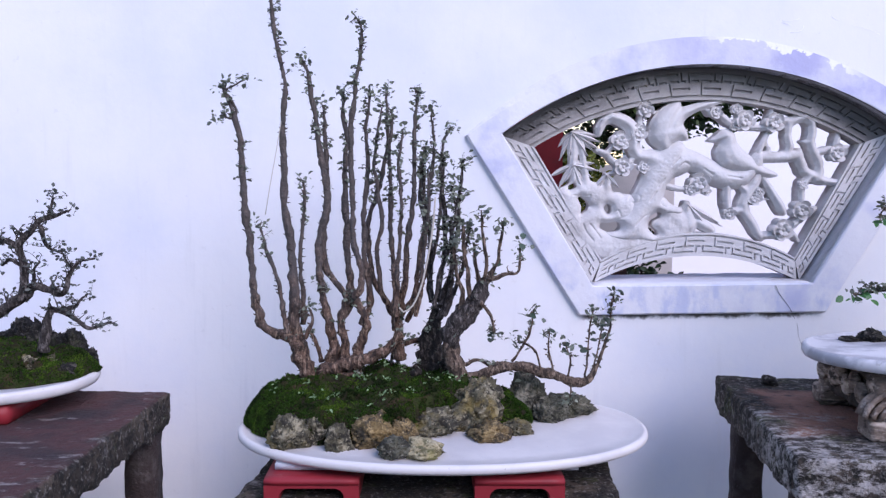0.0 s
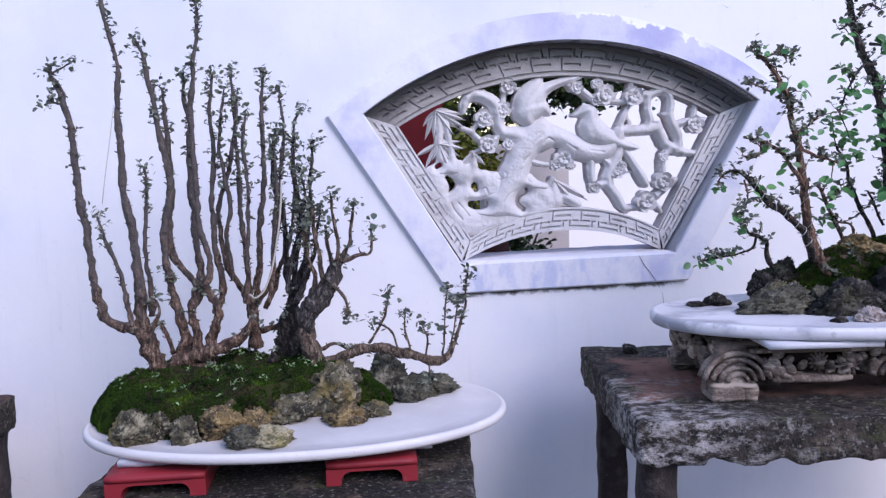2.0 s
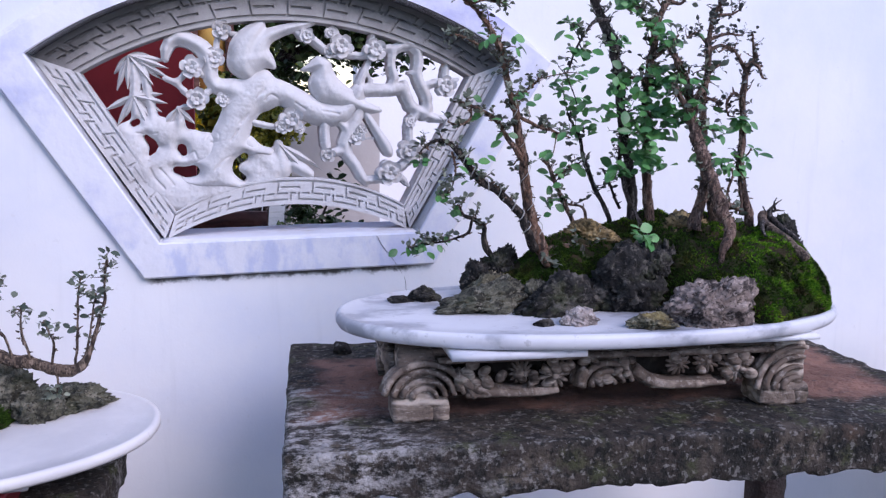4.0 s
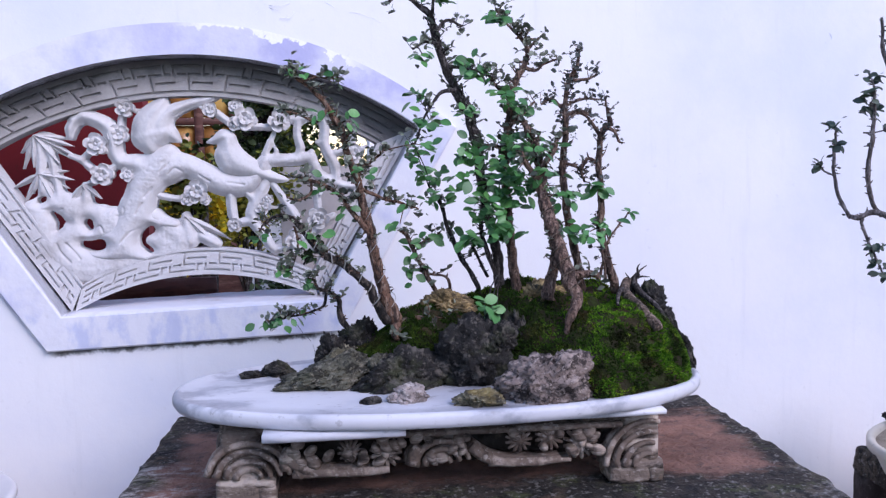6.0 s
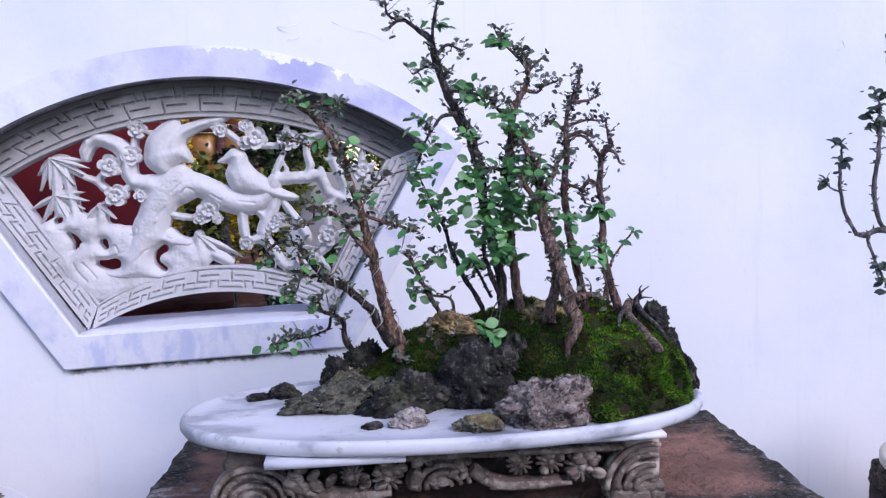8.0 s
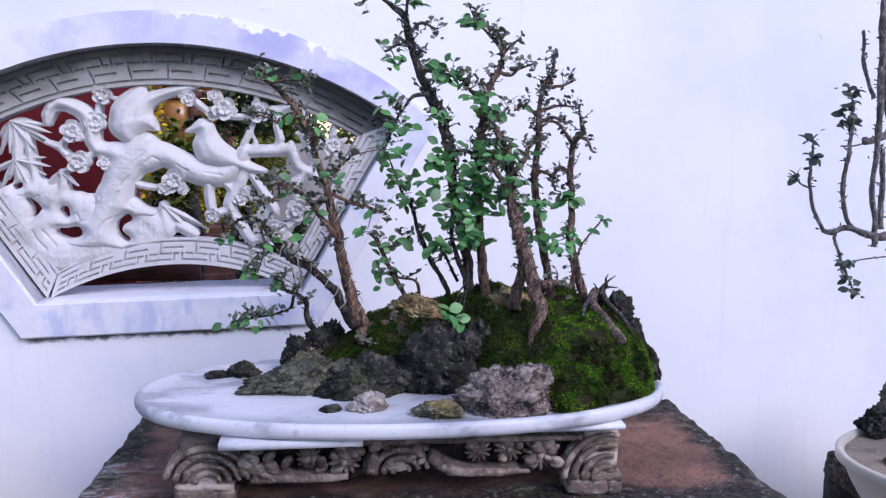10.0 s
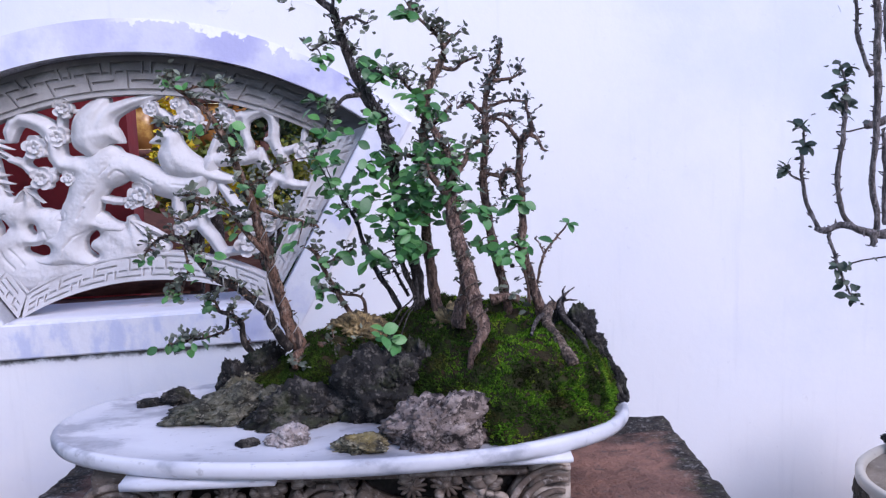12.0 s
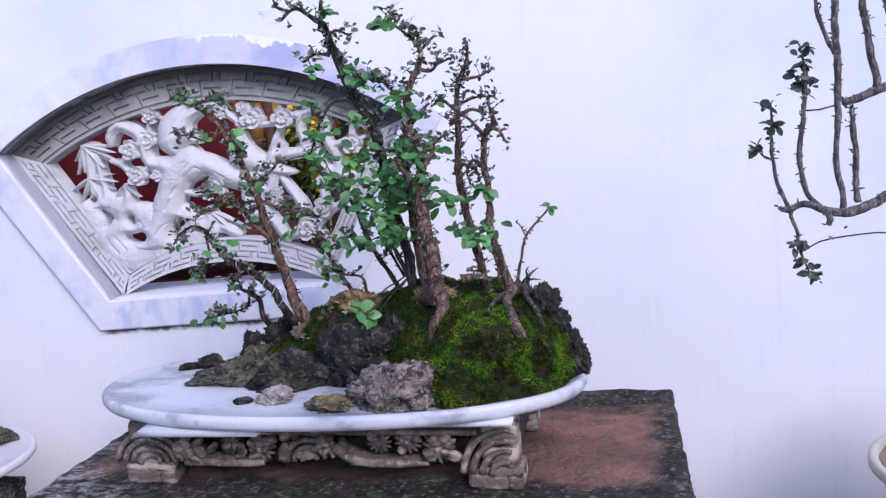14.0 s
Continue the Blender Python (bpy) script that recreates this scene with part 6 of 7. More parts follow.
stem(*[(0.029, 2.05, 1.03, 0.0201), (0.029, 2.05, 1.064, 0.0156), (0.022, 2.05, 1.142, 0.0133), (0.019, 2.05, 1.242, 0.0122), (0.021, 2.05, 1.341, 0.0099), (0.015, 2.05, 1.439, 0.0060)])
stem(*[(0.042, 2, 1.038, 0.0152), (0.055, 2, 1.071, 0.0119), (0.04, 2, 1.157, 0.0108), (0.038, 2, 1.254, 0.0096), (0.034, 2, 1.35, 0.0096), (0.047, 2, 1.455, 0.0079), (0.058, 2, 1.527, 0.0063), (0.049, 2, 1.563, 0.0042)])
stem(*[(0.05, 2.06, 0.977, 0.0169), (0.066, 2.06, 1.017, 0.0147), (0.061, 2.06, 1.085, 0.0124), (0.053, 2.06, 1.175, 0.0101), (0.062, 2.06, 1.287, 0.0089), (0.06, 2.06, 1.375, 0.0072), (0.068, 2.06, 1.435, 0.0044)])
stem(*[(-0.044, 2, 0.858, 0.0241), (-0.013, 2, 0.894, 0.0284), (0.033, 2, 0.912, 0.0284), (0.071, 2, 0.923, 0.0218), (0.109, 2, 0.946, 0.0196), (0.133, 2, 0.972, 0.0174)])
stem(*[(-0.025, 2.03, 0.909, 0.0111), (-0.034, 2.03, 0.941, 0.0089), (-0.049, 2.03, 0.966, 0.0044)])
stem(*[(-0.027, 2, 0.883, 0.0153), (0, 2, 0.894, 0.0131), (0.055, 2, 0.892, 0.0087)])
bonsai("multi-stemmed bonsai with rough brown trunks", take_stems(), M_BARK_TALL, 8, M_LEAF_SMALL, 0.66, 0.014, 0.0090, 0.55, per=3, girth=0.50, wander=0.0035, knots=0.32, tips=7, spurs=120)
stem(*[(0.125, 2.05, 0.944, 0.0203), (0.125, 2.05, 0.974, 0.0191), (0.125, 2.05, 1.008, 0.0179)])
stem(*[(0.123, 2.1, 0.976, 0.0162), (0.104, 2.1, 1.005, 0.0150), (0.079, 2.1, 1.046, 0.0138), (0.065, 2.1, 1.087, 0.0115), (0.061, 2.1, 1.173, 0.0092), (0.081, 2.1, 1.253, 0.0091), (0.099, 2.1, 1.332, 0.0079), (0.097, 2.1, 1.45, 0.0051)])
stem(*[(0.124, 2.08, 0.997, 0.0160), (0.135, 2.08, 1.049, 0.0137), (0.141, 2.08, 1.141, 0.0125), (0.152, 2.08, 1.242, 0.0102), (0.154, 2.08, 1.343, 0.0090), (0.158, 2.08, 1.443, 0.0050)])
stem(*[(0.125, 2.1, 0.988, 0.0139), (0.156, 2.1, 1.035, 0.0115), (0.167, 2.1, 1.116, 0.0092), (0.182, 2.1, 1.219, 0.0080), (0.193, 2.1, 1.322, 0.0068), (0.188, 2.1, 1.412, 0.0040)])
stem(*[(0.118, 2.06, 0.966, 0.0136), (0.115, 2.06, 1.04, 0.0113), (0.111, 2.06, 1.12, 0.0101), (0.108, 2.06, 1.198, 0.0089), (0.106, 2.06, 1.287, 0.0078), (0.106, 2.06, 1.353, 0.0066), (0.108, 2.06, 1.397, 0.0039)])
stem(*[(0.138, 2.13, 0.971, 0.0118), (0.173, 2.13, 1.054, 0.0106), (0.199, 2.13, 1.148, 0.0082), (0.207, 2.13, 1.253, 0.0070), (0.209, 2.13, 1.334, 0.0058), (0.227, 2.13, 1.375, 0.0040)])
stem(*[(0.104, 2.1, 0.929, 0.0139), (0.139, 2.1, 0.934, 0.0128), (0.172, 2.1, 0.934, 0.0116)])
stem(*[(0.12, 2, 1.005, 0.0120), (0.124, 2, 1.071, 0.0097), (0.128, 2, 1.147, 0.0081), (0.133, 2, 1.223, 0.0070), (0.126, 2, 1.297, 0.0064), (0.132, 2, 1.361, 0.0037)])
stem(*[(0.156, 2.13, 1.007, 0.0118), (0.164, 2.13, 1.09, 0.0094), (0.173, 2.13, 1.172, 0.0082), (0.165, 2.13, 1.253, 0.0070), (0.174, 2.13, 1.334, 0.0040)])
stem(*[(0.087, 2.04, 1.043, 0.0111), (0.083, 2.04, 1.121, 0.0089), (0.092, 2.04, 1.199, 0.0077), (0.078, 2.04, 1.276, 0.0066), (0.083, 2.04, 1.352, 0.0055), (0.092, 2.04, 1.406, 0.0033)])
stem(*[(0.158, 2, 1.005, 0.0109), (0.169, 2, 1.071, 0.0087), (0.176, 2, 1.147, 0.0076), (0.184, 2, 1.223, 0.0064), (0.182, 2, 1.287, 0.0037)])
stem(*[(0.117, 2.07, 0.933, 0.0068), (0.111, 2.07, 0.91, 0.0057), (0.108, 2.07, 0.883, 0.0046)])
bonsai("cluster of thin upright bonsai stems", take_stems(), M_BARK_TALL, 12, M_LEAF_SMALL, 0.85, 0.014, 0.0090, 0.45, per=3, girth=0.48, wander=0.0035, knots=0.3, tips=7, spurs=120)
stem(*[(0.184, 2.08, 0.881, 0.0529), (0.186, 2.08, 0.916, 0.0494), (0.19, 2.08, 0.951, 0.0390), (0.195, 2.08, 0.982, 0.0229), (0.197, 2.08, 1.009, 0.0137)])
stem(*[(0.199, 2.08, 1.021, 0.0137), (0.212, 2.08, 1.095, 0.0102), (0.216, 2.08, 1.175, 0.0091), (0.211, 2.08, 1.254, 0.0068), (0.213, 2.08, 1.31, 0.0045)])
stem(*[(0.191, 2.1, 1.017, 0.0127), (0.185, 2.1, 1.093, 0.0104), (0.184, 2.1, 1.174, 0.0092), (0.173, 2.1, 1.254, 0.0068), (0.17, 2.1, 1.299, 0.0046)])
stem(*[(0.206, 2.06, 1.012, 0.0124), (0.228, 2.06, 1.086, 0.0090), (0.24, 2.06, 1.165, 0.0078), (0.245, 2.06, 1.244, 0.0061), (0.25, 2.06, 1.305, 0.0039)])
stem(*[(0.202, 2.05, 0.991, 0.0124), (0.225, 2.05, 1.042, 0.0101), (0.229, 2.05, 1.11, 0.0078), (0.227, 2.05, 1.188, 0.0061)])
stem(*[(0.212, 2, 1.006, 0.0087), (0.239, 2, 1.072, 0.0076), (0.254, 2, 1.137, 0.0059), (0.26, 2, 1.18, 0.0038)])
stem(*[(0.196, 2, 1.022, 0.0087), (0.206, 2, 1.093, 0.0076), (0.226, 2, 1.148, 0.0059), (0.234, 2, 1.212, 0.0043), (0.227, 2, 1.255, 0.0032)])
stem(*[(0.164, 2.02, 0.901, 0.0199), (0.147, 2.02, 0.884, 0.0133)])
stem(*[(0.208, 2.03, 0.91, 0.0178), (0.225, 2.03, 0.888, 0.0134)])
bonsai("dark old bonsai stump with dense twigs", take_stems(), M_BARK_BLACK, 15, M_LEAF_SMALL, 1.2, 0.022, 0.0095, 0.35, per=3, barks={k: M_BARK_DARK for k in range(1, 7)}, girth=0.54, wander=0.0035, knots=0.26, tips=7, spurs=120)
stem(*[(0.243, 1.99, 0.864, 0.0349), (0.236, 1.99, 0.906, 0.0315), (0.227, 1.99, 0.950, 0.0283), (0.232, 1.99, 0.978, 0.0250)])
stem(*[(0.226, 1.99, 0.945, 0.0240), (0.232, 1.99, 0.985, 0.0345), (0.258, 1.985, 1.016, 0.0390), (0.280, 1.985, 1.050, 0.0310), (0.297, 1.985, 1.086, 0.0151)])
stem(*[(0.243, 1.99, 0.88, 0.0261), (0.284, 1.99, 0.893, 0.0185), (0.327, 1.985, 0.912, 0.0174), (0.381, 1.98, 0.909, 0.0184), (0.434, 1.975, 0.893, 0.0173), (0.482, 1.97, 0.885, 0.0162), (0.5, 1.97, 0.909, 0.0086), (0.514, 1.968, 0.942, 0.0054), (0.524, 1.968, 0.985, 0.0048), (0.533, 1.968, 1.05, 0.0037)])
stem(*[(0.249, 2, 0.912, 0.0077), (0.279, 2, 0.922, 0.0066), (0.304, 2, 0.911, 0.0055), (0.317, 2, 0.917, 0.0055), (0.345, 2, 0.909, 0.0044)])
stem(*[(0.343, 1.98, 0.922, 0.0054), (0.364, 1.98, 0.953, 0.0043), (0.377, 1.98, 0.988, 0.0037), (0.383, 1.98, 1.015, 0.0028)])
stem(*[(0.396, 1.97, 0.908, 0.0037), (0.384, 1.97, 0.946, 0.0032), (0.352, 1.97, 0.968, 0.0028)])
stem(*[(0.42, 1.97, 0.905, 0.0037), (0.409, 1.97, 0.947, 0.0032), (0.413, 1.97, 0.979, 0.0026)])
stem(*[(0.45, 1.97, 0.897, 0.0037), (0.454, 1.97, 0.93, 0.0028), (0.443, 1.97, 0.96, 0.0026)])
stem(*[(0.482, 1.97, 0.894, 0.0043), (0.487, 1.97, 0.936, 0.0037), (0.488, 1.97, 0.979, 0.0032), (0.495, 1.97, 1.021, 0.0028)])
stem(*[(0.496, 1.97, 0.903, 0.0043), (0.504, 1.97, 0.936, 0.0032), (0.51, 1.97, 0.969, 0.0028), (0.515, 1.97, 1.001, 0.0026)])
stem(*[(0.455, 1.97, 0.886, 0.0043), (0.458, 1.97, 0.87, 0.0032), (0.454, 1.97, 0.852, 0.0026)])
stem(*[(0.282, 1.98, 1.053, 0.0097), (0.294, 1.98, 1.107, 0.0064), (0.287, 1.98, 1.16, 0.0053), (0.282, 1.98, 1.205, 0.0032)])
stem(*[(0.294, 1.98, 1.074, 0.0086), (0.313, 1.98, 1.118, 0.0059), (0.32, 1.98, 1.161, 0.0048), (0.323, 1.98, 1.187, 0.0028)])
stem(*[(0.298, 1.97, 1.081, 0.0085), (0.328, 1.97, 1.092, 0.0064), (0.353, 1.97, 1.1, 0.0048), (0.356, 1.97, 1.146, 0.0028)])
stem(*[(0.266, 1.98, 1.031, 0.0097), (0.258, 1.98, 1.074, 0.0075), (0.251, 1.98, 1.128, 0.0064), (0.248, 1.98, 1.181, 0.0053)])
stem(*[(0.281, 1.97, 1.038, 0.0075), (0.303, 1.97, 1.009, 0.0053), (0.31, 1.97, 0.977, 0.0043)])
stem(*[(0.283, 2, 1.055, 0.0087), (0.274, 2, 1.104, 0.0065), (0.269, 2, 1.148, 0.0054)])
stem(*[(0.241, 1.98, 1.009, 0.0107), (0.247, 1.98, 1.053, 0.0086), (0.236, 1.98, 1.096, 0.0064), (0.231, 1.98, 1.149, 0.0043)])
bonsai("gnarled brown bonsai with a low reaching branch", take_stems(), M_BARK_UMBER, 18, M_LEAF_SMALL, 0.42, 0.014, 0.0095, 0.55, clusters([(0.375, 1.968, 1.016, 0.0096), (0.415, 1.968, 0.982, 0.0096), (0.495, 1.968, 1.023, 0.0085), (0.535, 1.968, 1.061, 0.0085), (0.443, 1.968, 0.958, 0.0086), (0.482, 1.968, 0.947, 0.0086), (0.509, 1.968, 0.969, 0.0086), (0.517, 1.968, 0.996, 0.0075), (0.454, 1.968, 0.855, 0.0075)], 1) + clusters([(0.281, 1.97, 1.206, 0.0074), (0.32, 1.97, 1.185, 0.0085), (0.354, 1.97, 1.149, 0.0074), (0.312, 1.97, 1.108, 0.0127), (0.275, 1.97, 1.129, 0.0148), (0.295, 1.97, 0.979, 0.0075), (0.333, 1.97, 1.108, 0.0106)], 1), per=3, barks={1: M_BARK_DARK}, girth=0.54, knots=0.24, leaves=DEEP_MESHES, blade=0.0150, tips=7)

bm = bmesh.new()
tube(bm, [(0.128, 1.97, 1.027, 0.0019), (0.136, 1.97, 1.019, 0.0019), (0.153, 1.97, 1.03, 0.0019), (0.17, 1.97, 1.07, 0.0019), (0.183, 1.97, 1.129, 0.0019), (0.191, 1.97, 1.182, 0.0019), (0.195, 1.97, 1.235, 0.0016)], 5, 0.01, 0)
tagged(part("cord", bm, M_STRING), "pale cord looped round a bonsai stem", "cord")
bm = bmesh.new()
tube(bm, [(-0.09, 1.97, 1.373, 0.0009), (-0.1, 1.97, 1.316, 0.0009), (-0.112, 1.97, 1.253, 0.0009), (-0.121, 1.97, 1.201, 0.0009)], 4, 0.02, 0)
tagged(part("thread", bm, M_STRING), "thin thread hanging between bonsai stems", "cord")

# the leafy grove on the carved stand
stem(*[(1.206, 1.905, 1.042, 0.0200), (1.195, 1.905, 1.071, 0.0165), (1.18, 1.905, 1.113, 0.0135), (1.167, 1.9, 1.159, 0.0107), (1.156, 1.895, 1.222, 0.0097), (1.141, 1.89, 1.271, 0.0083), (1.127, 1.885, 1.319, 0.0074), (1.113, 1.88, 1.367, 0.0064), (1.084, 1.875, 1.409, 0.0051), (1.058, 1.87, 1.431, 0.0038), (1.037, 1.87, 1.453, 0.0025)])
stem(*[(1.182, 1.896, 1.058, 0.0105), (1.172, 1.888, 1.075, 0.0100), (1.158, 1.886, 1.107, 0.0094), (1.141, 1.886, 1.130, 0.0090), (1.117, 1.886, 1.154, 0.0086), (1.087, 1.886, 1.168, 0.0080), (1.064, 1.888, 1.197, 0.0070), (1.045, 1.894, 1.219, 0.0060), (1.029, 1.898, 1.230, 0.0046), (1.010, 1.898, 1.228, 0.0028), (0.992, 1.896, 1.211, 0.0016)])
stem(*[(1.128, 1.94, 1.040, 0.0074), (1.112, 1.94, 1.062, 0.0070), (1.108, 1.94, 1.087, 0.0062), (1.096, 1.942, 1.103, 0.0050), (1.078, 1.945, 1.108, 0.0040), (1.073, 1.946, 1.122, 0.0028), (1.060, 1.948, 1.126, 0.0017)])
stem(*[(1.092, 1.943, 1.102, 0.0036), (1.086, 1.946, 1.078, 0.0030), (1.066, 1.955, 1.070, 0.0026), (1.037, 1.965, 1.064, 0.0021), (0.998, 1.975, 1.055, 0.0015)])
stem(*[(1.162, 1.895, 1.190, 0.0066), (1.145, 1.89, 1.219, 0.0060), (1.130, 1.89, 1.235, 0.0055), (1.114, 1.89, 1.254, 0.0050), (1.092, 1.89, 1.271, 0.0042), (1.070, 1.89, 1.280, 0.0034), (1.046, 1.89, 1.289, 0.0022)])
stem(*[(1.070, 1.89, 1.280, 0.0032), (1.066, 1.888, 1.263, 0.0027), (1.048, 1.886, 1.252, 0.0021), (1.032, 1.886, 1.258, 0.0014)])
stem(*[(1.13, 1.89, 1.289, 0.0044), (1.153, 1.89, 1.268, 0.0039), (1.181, 1.89, 1.252, 0.0035), (1.207, 1.89, 1.246, 0.0027), (1.234, 1.89, 1.236, 0.0018)])
stem(*[(1.135, 1.89, 1.293, 0.0044), (1.163, 1.89, 1.31, 0.0031), (1.181, 1.89, 1.327, 0.0022)])
stem(*[(1.096, 1.87, 1.392, 0.0034), (1.079, 1.87, 1.371, 0.0025), (1.054, 1.87, 1.38, 0.0021), (1.03, 1.87, 1.384, 0.0017)])
stem(*[(1.206, 1.900, 1.052, 0.0150), (1.226, 1.888, 1.062, 0.0120), (1.250, 1.878, 1.066, 0.0090), (1.270, 1.872, 1.062, 0.0060)])
stem(*[(1.203, 1.898, 1.050, 0.0130), (1.196, 1.880, 1.048, 0.0100), (1.192, 1.862, 1.036, 0.0060)])
stem(*[(1.058, 1.87, 1.431, 0.0029), (1.081, 1.87, 1.439, 0.0022), (1.11, 1.87, 1.434, 0.0017)])
stem(*[(1.041, 1.894, 1.214, 0.0026), (1.046, 1.89, 1.189, 0.0021), (1.042, 1.886, 1.166, 0.0017), (1.033, 1.884, 1.147, 0.0013)])
bonsai("slanting bonsai with wired branches and sparse leaves", take_stems(), M_BARK_WARM, 31, M_LEAF_SMALL, 1.55, 0.020, 0.010, 0.35,
    clusters([(1.070, 1.876, 1.186, 0.0215), (1.058, 1.876, 1.176, 0.0190), (1.129, 1.86, 1.37, 0.0169), (1.083, 1.86, 1.383, 0.0168), (1.143, 1.86, 1.293, 0.0171), (1.11, 1.86, 1.433, 0.0151), (1.048, 1.86, 1.441, 0.0183)], 3) + clusters([(0.988, 1.888, 1.200, 0.0101), (1.030, 1.884, 1.147, 0.0076), (1.245, 1.868, 1.334, 0.0122)], 2)
    + clusters([(0.992, 1.975, 1.052, 0.0150), (1.022, 1.968, 1.060, 0.0150), (1.048, 1.96, 1.068, 0.0140), (1.066, 1.945, 1.112, 0.0110)], 3) + clusters([(1.213, 1.88, 1.239, 0.0246), (1.08, 1.88, 1.278, 0.0223), (1.203, 1.88, 1.213, 0.0176), (1.117, 1.88, 1.242, 0.0208)], 2), per=4, blade=0.0165, wander=0.004, barks={1: M_BARK_BLACK, 2: M_BARK_BLACK, 3: M_BARK_BLACK})
bm = bmesh.new()
coil(bm, spline([(1.203, 1.905, 1.042, 0.0118), (1.195, 1.905, 1.071, 0.0108), (1.18, 1.905, 1.113, 0.0099), (1.167, 1.9, 1.159, 0.0089), (1.156, 1.895, 1.222, 0.0079), (1.141, 1.89, 1.271, 0.0070), (1.127, 1.885, 1.319, 0.0061)], 0.006), 0.05, 0.0007, 0.05, 0.9)
tagged(part("training_wire", bm, M_WIRE), "pale aluminium wire wound round a bonsai trunk", "wire")
bm = bmesh.new()
coil(bm, spline([(1.172, 1.888, 1.075, 0.0082), (1.158, 1.886, 1.107, 0.0077), (1.141, 1.886, 1.130, 0.0074), (1.117, 1.886, 1.154, 0.0071), (1.087, 1.886, 1.168, 0.0066), (1.064, 1.888, 1.197, 0.0058), (1.045, 1.894, 1.219, 0.0050)], 0.006), 0.022, 0.0010, 0.05, 0.95)
tagged(part("training_wire", bm, M_WIRE), "pale aluminium wire wound round a dark branch", "wire")
stem(*[(1.281, 1.95, 1.076, 0.0061), (1.259, 1.95, 1.116, 0.0056), (1.239, 1.95, 1.155, 0.0051), (1.228, 1.95, 1.186, 0.0042), (1.212, 1.95, 1.2, 0.0028)])
stem(*[(1.296, 1.95, 1.081, 0.0038), (1.291, 1.95, 1.119, 0.0033), (1.257, 1.95, 1.128, 0.0028), (1.231, 1.95, 1.133, 0.0019)])
stem(*[(1.234, 1.95, 1.169, 0.0028), (1.258, 1.95, 1.182, 0.0023), (1.282, 1.95, 1.195, 0.0019)])
bonsai("thin leaning bonsai sapling", take_stems(), M_BARK, 33, M_LEAF_SMALL, 1.0, 0.018, 0.011, 0.3, clusters([(1.239, 1.95, 1.169, 0.0187), (1.233, 1.95, 1.122, 0.0168), (1.263, 1.95, 1.187, 0.0168)], 4))
stem(*[(1.349, 1.97, 1.094, 0.0058), (1.321, 1.97, 1.149, 0.0058), (1.299, 1.97, 1.201, 0.0052), (1.288, 1.97, 1.236, 0.0043), (1.269, 1.97, 1.265, 0.0028)])
stem(*[(1.365, 1.96, 1.114, 0.0038), (1.344, 1.96, 1.154, 0.0033), (1.329, 1.96, 1.183, 0.0029)])
bonsai("thin upright bonsai sapling", take_stems(), M_BARK_DARK, 34, M_LEAF_SMALL, 1.0, 0.018, 0.011, 0.3, clusters([(1.266, 1.95, 1.285, 0.0242), (1.289, 1.95, 1.251, 0.0187), (1.245, 1.95, 1.327, 0.0240)], 6))
stem(*[(1.385, 1.945, 1.081, 0.0134), (1.38, 1.945, 1.13, 0.0124), (1.369, 1.945, 1.188, 0.0113), (1.356, 1.945, 1.245, 0.0113), (1.348, 1.945, 1.301, 0.0112), (1.339, 1.945, 1.357, 0.0121), (1.327, 1.945, 1.399, 0.0121), (1.307, 1.945, 1.431, 0.0102), (1.291, 1.945, 1.476, 0.0092), (1.277, 1.945, 1.513, 0.0082), (1.269, 1.945, 1.544, 0.0073), (1.245, 1.945, 1.563, 0.0054), (1.22, 1.945, 1.577, 0.0041), (1.198, 1.945, 1.559, 0.0027)])
stem(*[(1.273, 1.92, 1.513, 0.0045), (1.29, 1.92, 1.531, 0.0036), (1.317, 1.92, 1.524, 0.0027)])
stem(*[(1.28, 1.92, 1.495, 0.0045), (1.257, 1.92, 1.5, 0.0031), (1.236, 1.92, 1.487, 0.0022)])
stem(*[(1.304, 1.91, 1.423, 0.0054), (1.276, 1.91, 1.415, 0.0036), (1.253, 1.91, 1.384, 0.0027), (1.233, 1.91, 1.335, 0.0022)])
stem(*[(1.291, 1.91, 1.459, 0.0045), (1.318, 1.91, 1.459, 0.0036), (1.341, 1.91, 1.454, 0.0027), (1.369, 1.91, 1.445, 0.0018)])
stem(*[(1.267, 1.92, 1.538, 0.0045), (1.271, 1.92, 1.566, 0.0036), (1.279, 1.92, 1.597, 0.0027), (1.292, 1.92, 1.627, 0.0018)])
stem(*[(1.219, 1.92, 1.57, 0.0035), (1.199, 1.92, 1.58, 0.0026), (1.195, 1.92, 1.601, 0.0018)])
stem(*[(1.378, 1.94, 1.116, 0.0066), (1.357, 1.94, 1.165, 0.0057), (1.349, 1.94, 1.212, 0.0047), (1.359, 1.94, 1.278, 0.0047)])
bonsai("tall dark bonsai with a long crooked leader", take_stems(), M_BARK_DARK, 36, M_LEAF_SMALL, 1.71, 0.022, 0.011, 0.4,
    clusters([(1.278, 1.91, 1.566, 0.0142), (1.25, 1.91, 1.476, 0.0213), (1.24, 1.91, 1.415, 0.0161), (1.259, 1.91, 1.375, 0.0197), (1.237, 1.91, 1.326, 0.0197), (1.255, 1.91, 1.285, 0.0234), (1.327, 1.91, 1.459, 0.0162), (1.321, 1.91, 1.386, 0.0181)], 6) + clusters([(1.322, 1.88, 1.278, 0.0356), (1.357, 1.88, 1.207, 0.0234), (1.315, 1.88, 1.186, 0.0125), (1.356, 1.88, 1.279, 0.0233), (1.323, 1.88, 1.324, 0.0266)], 13) + clusters([(1.326, 1.8, 1.086, 0.0085), (1.316, 1.8, 1.094, 0.0085), (1.336, 1.8, 1.079, 0.0076)], 3))
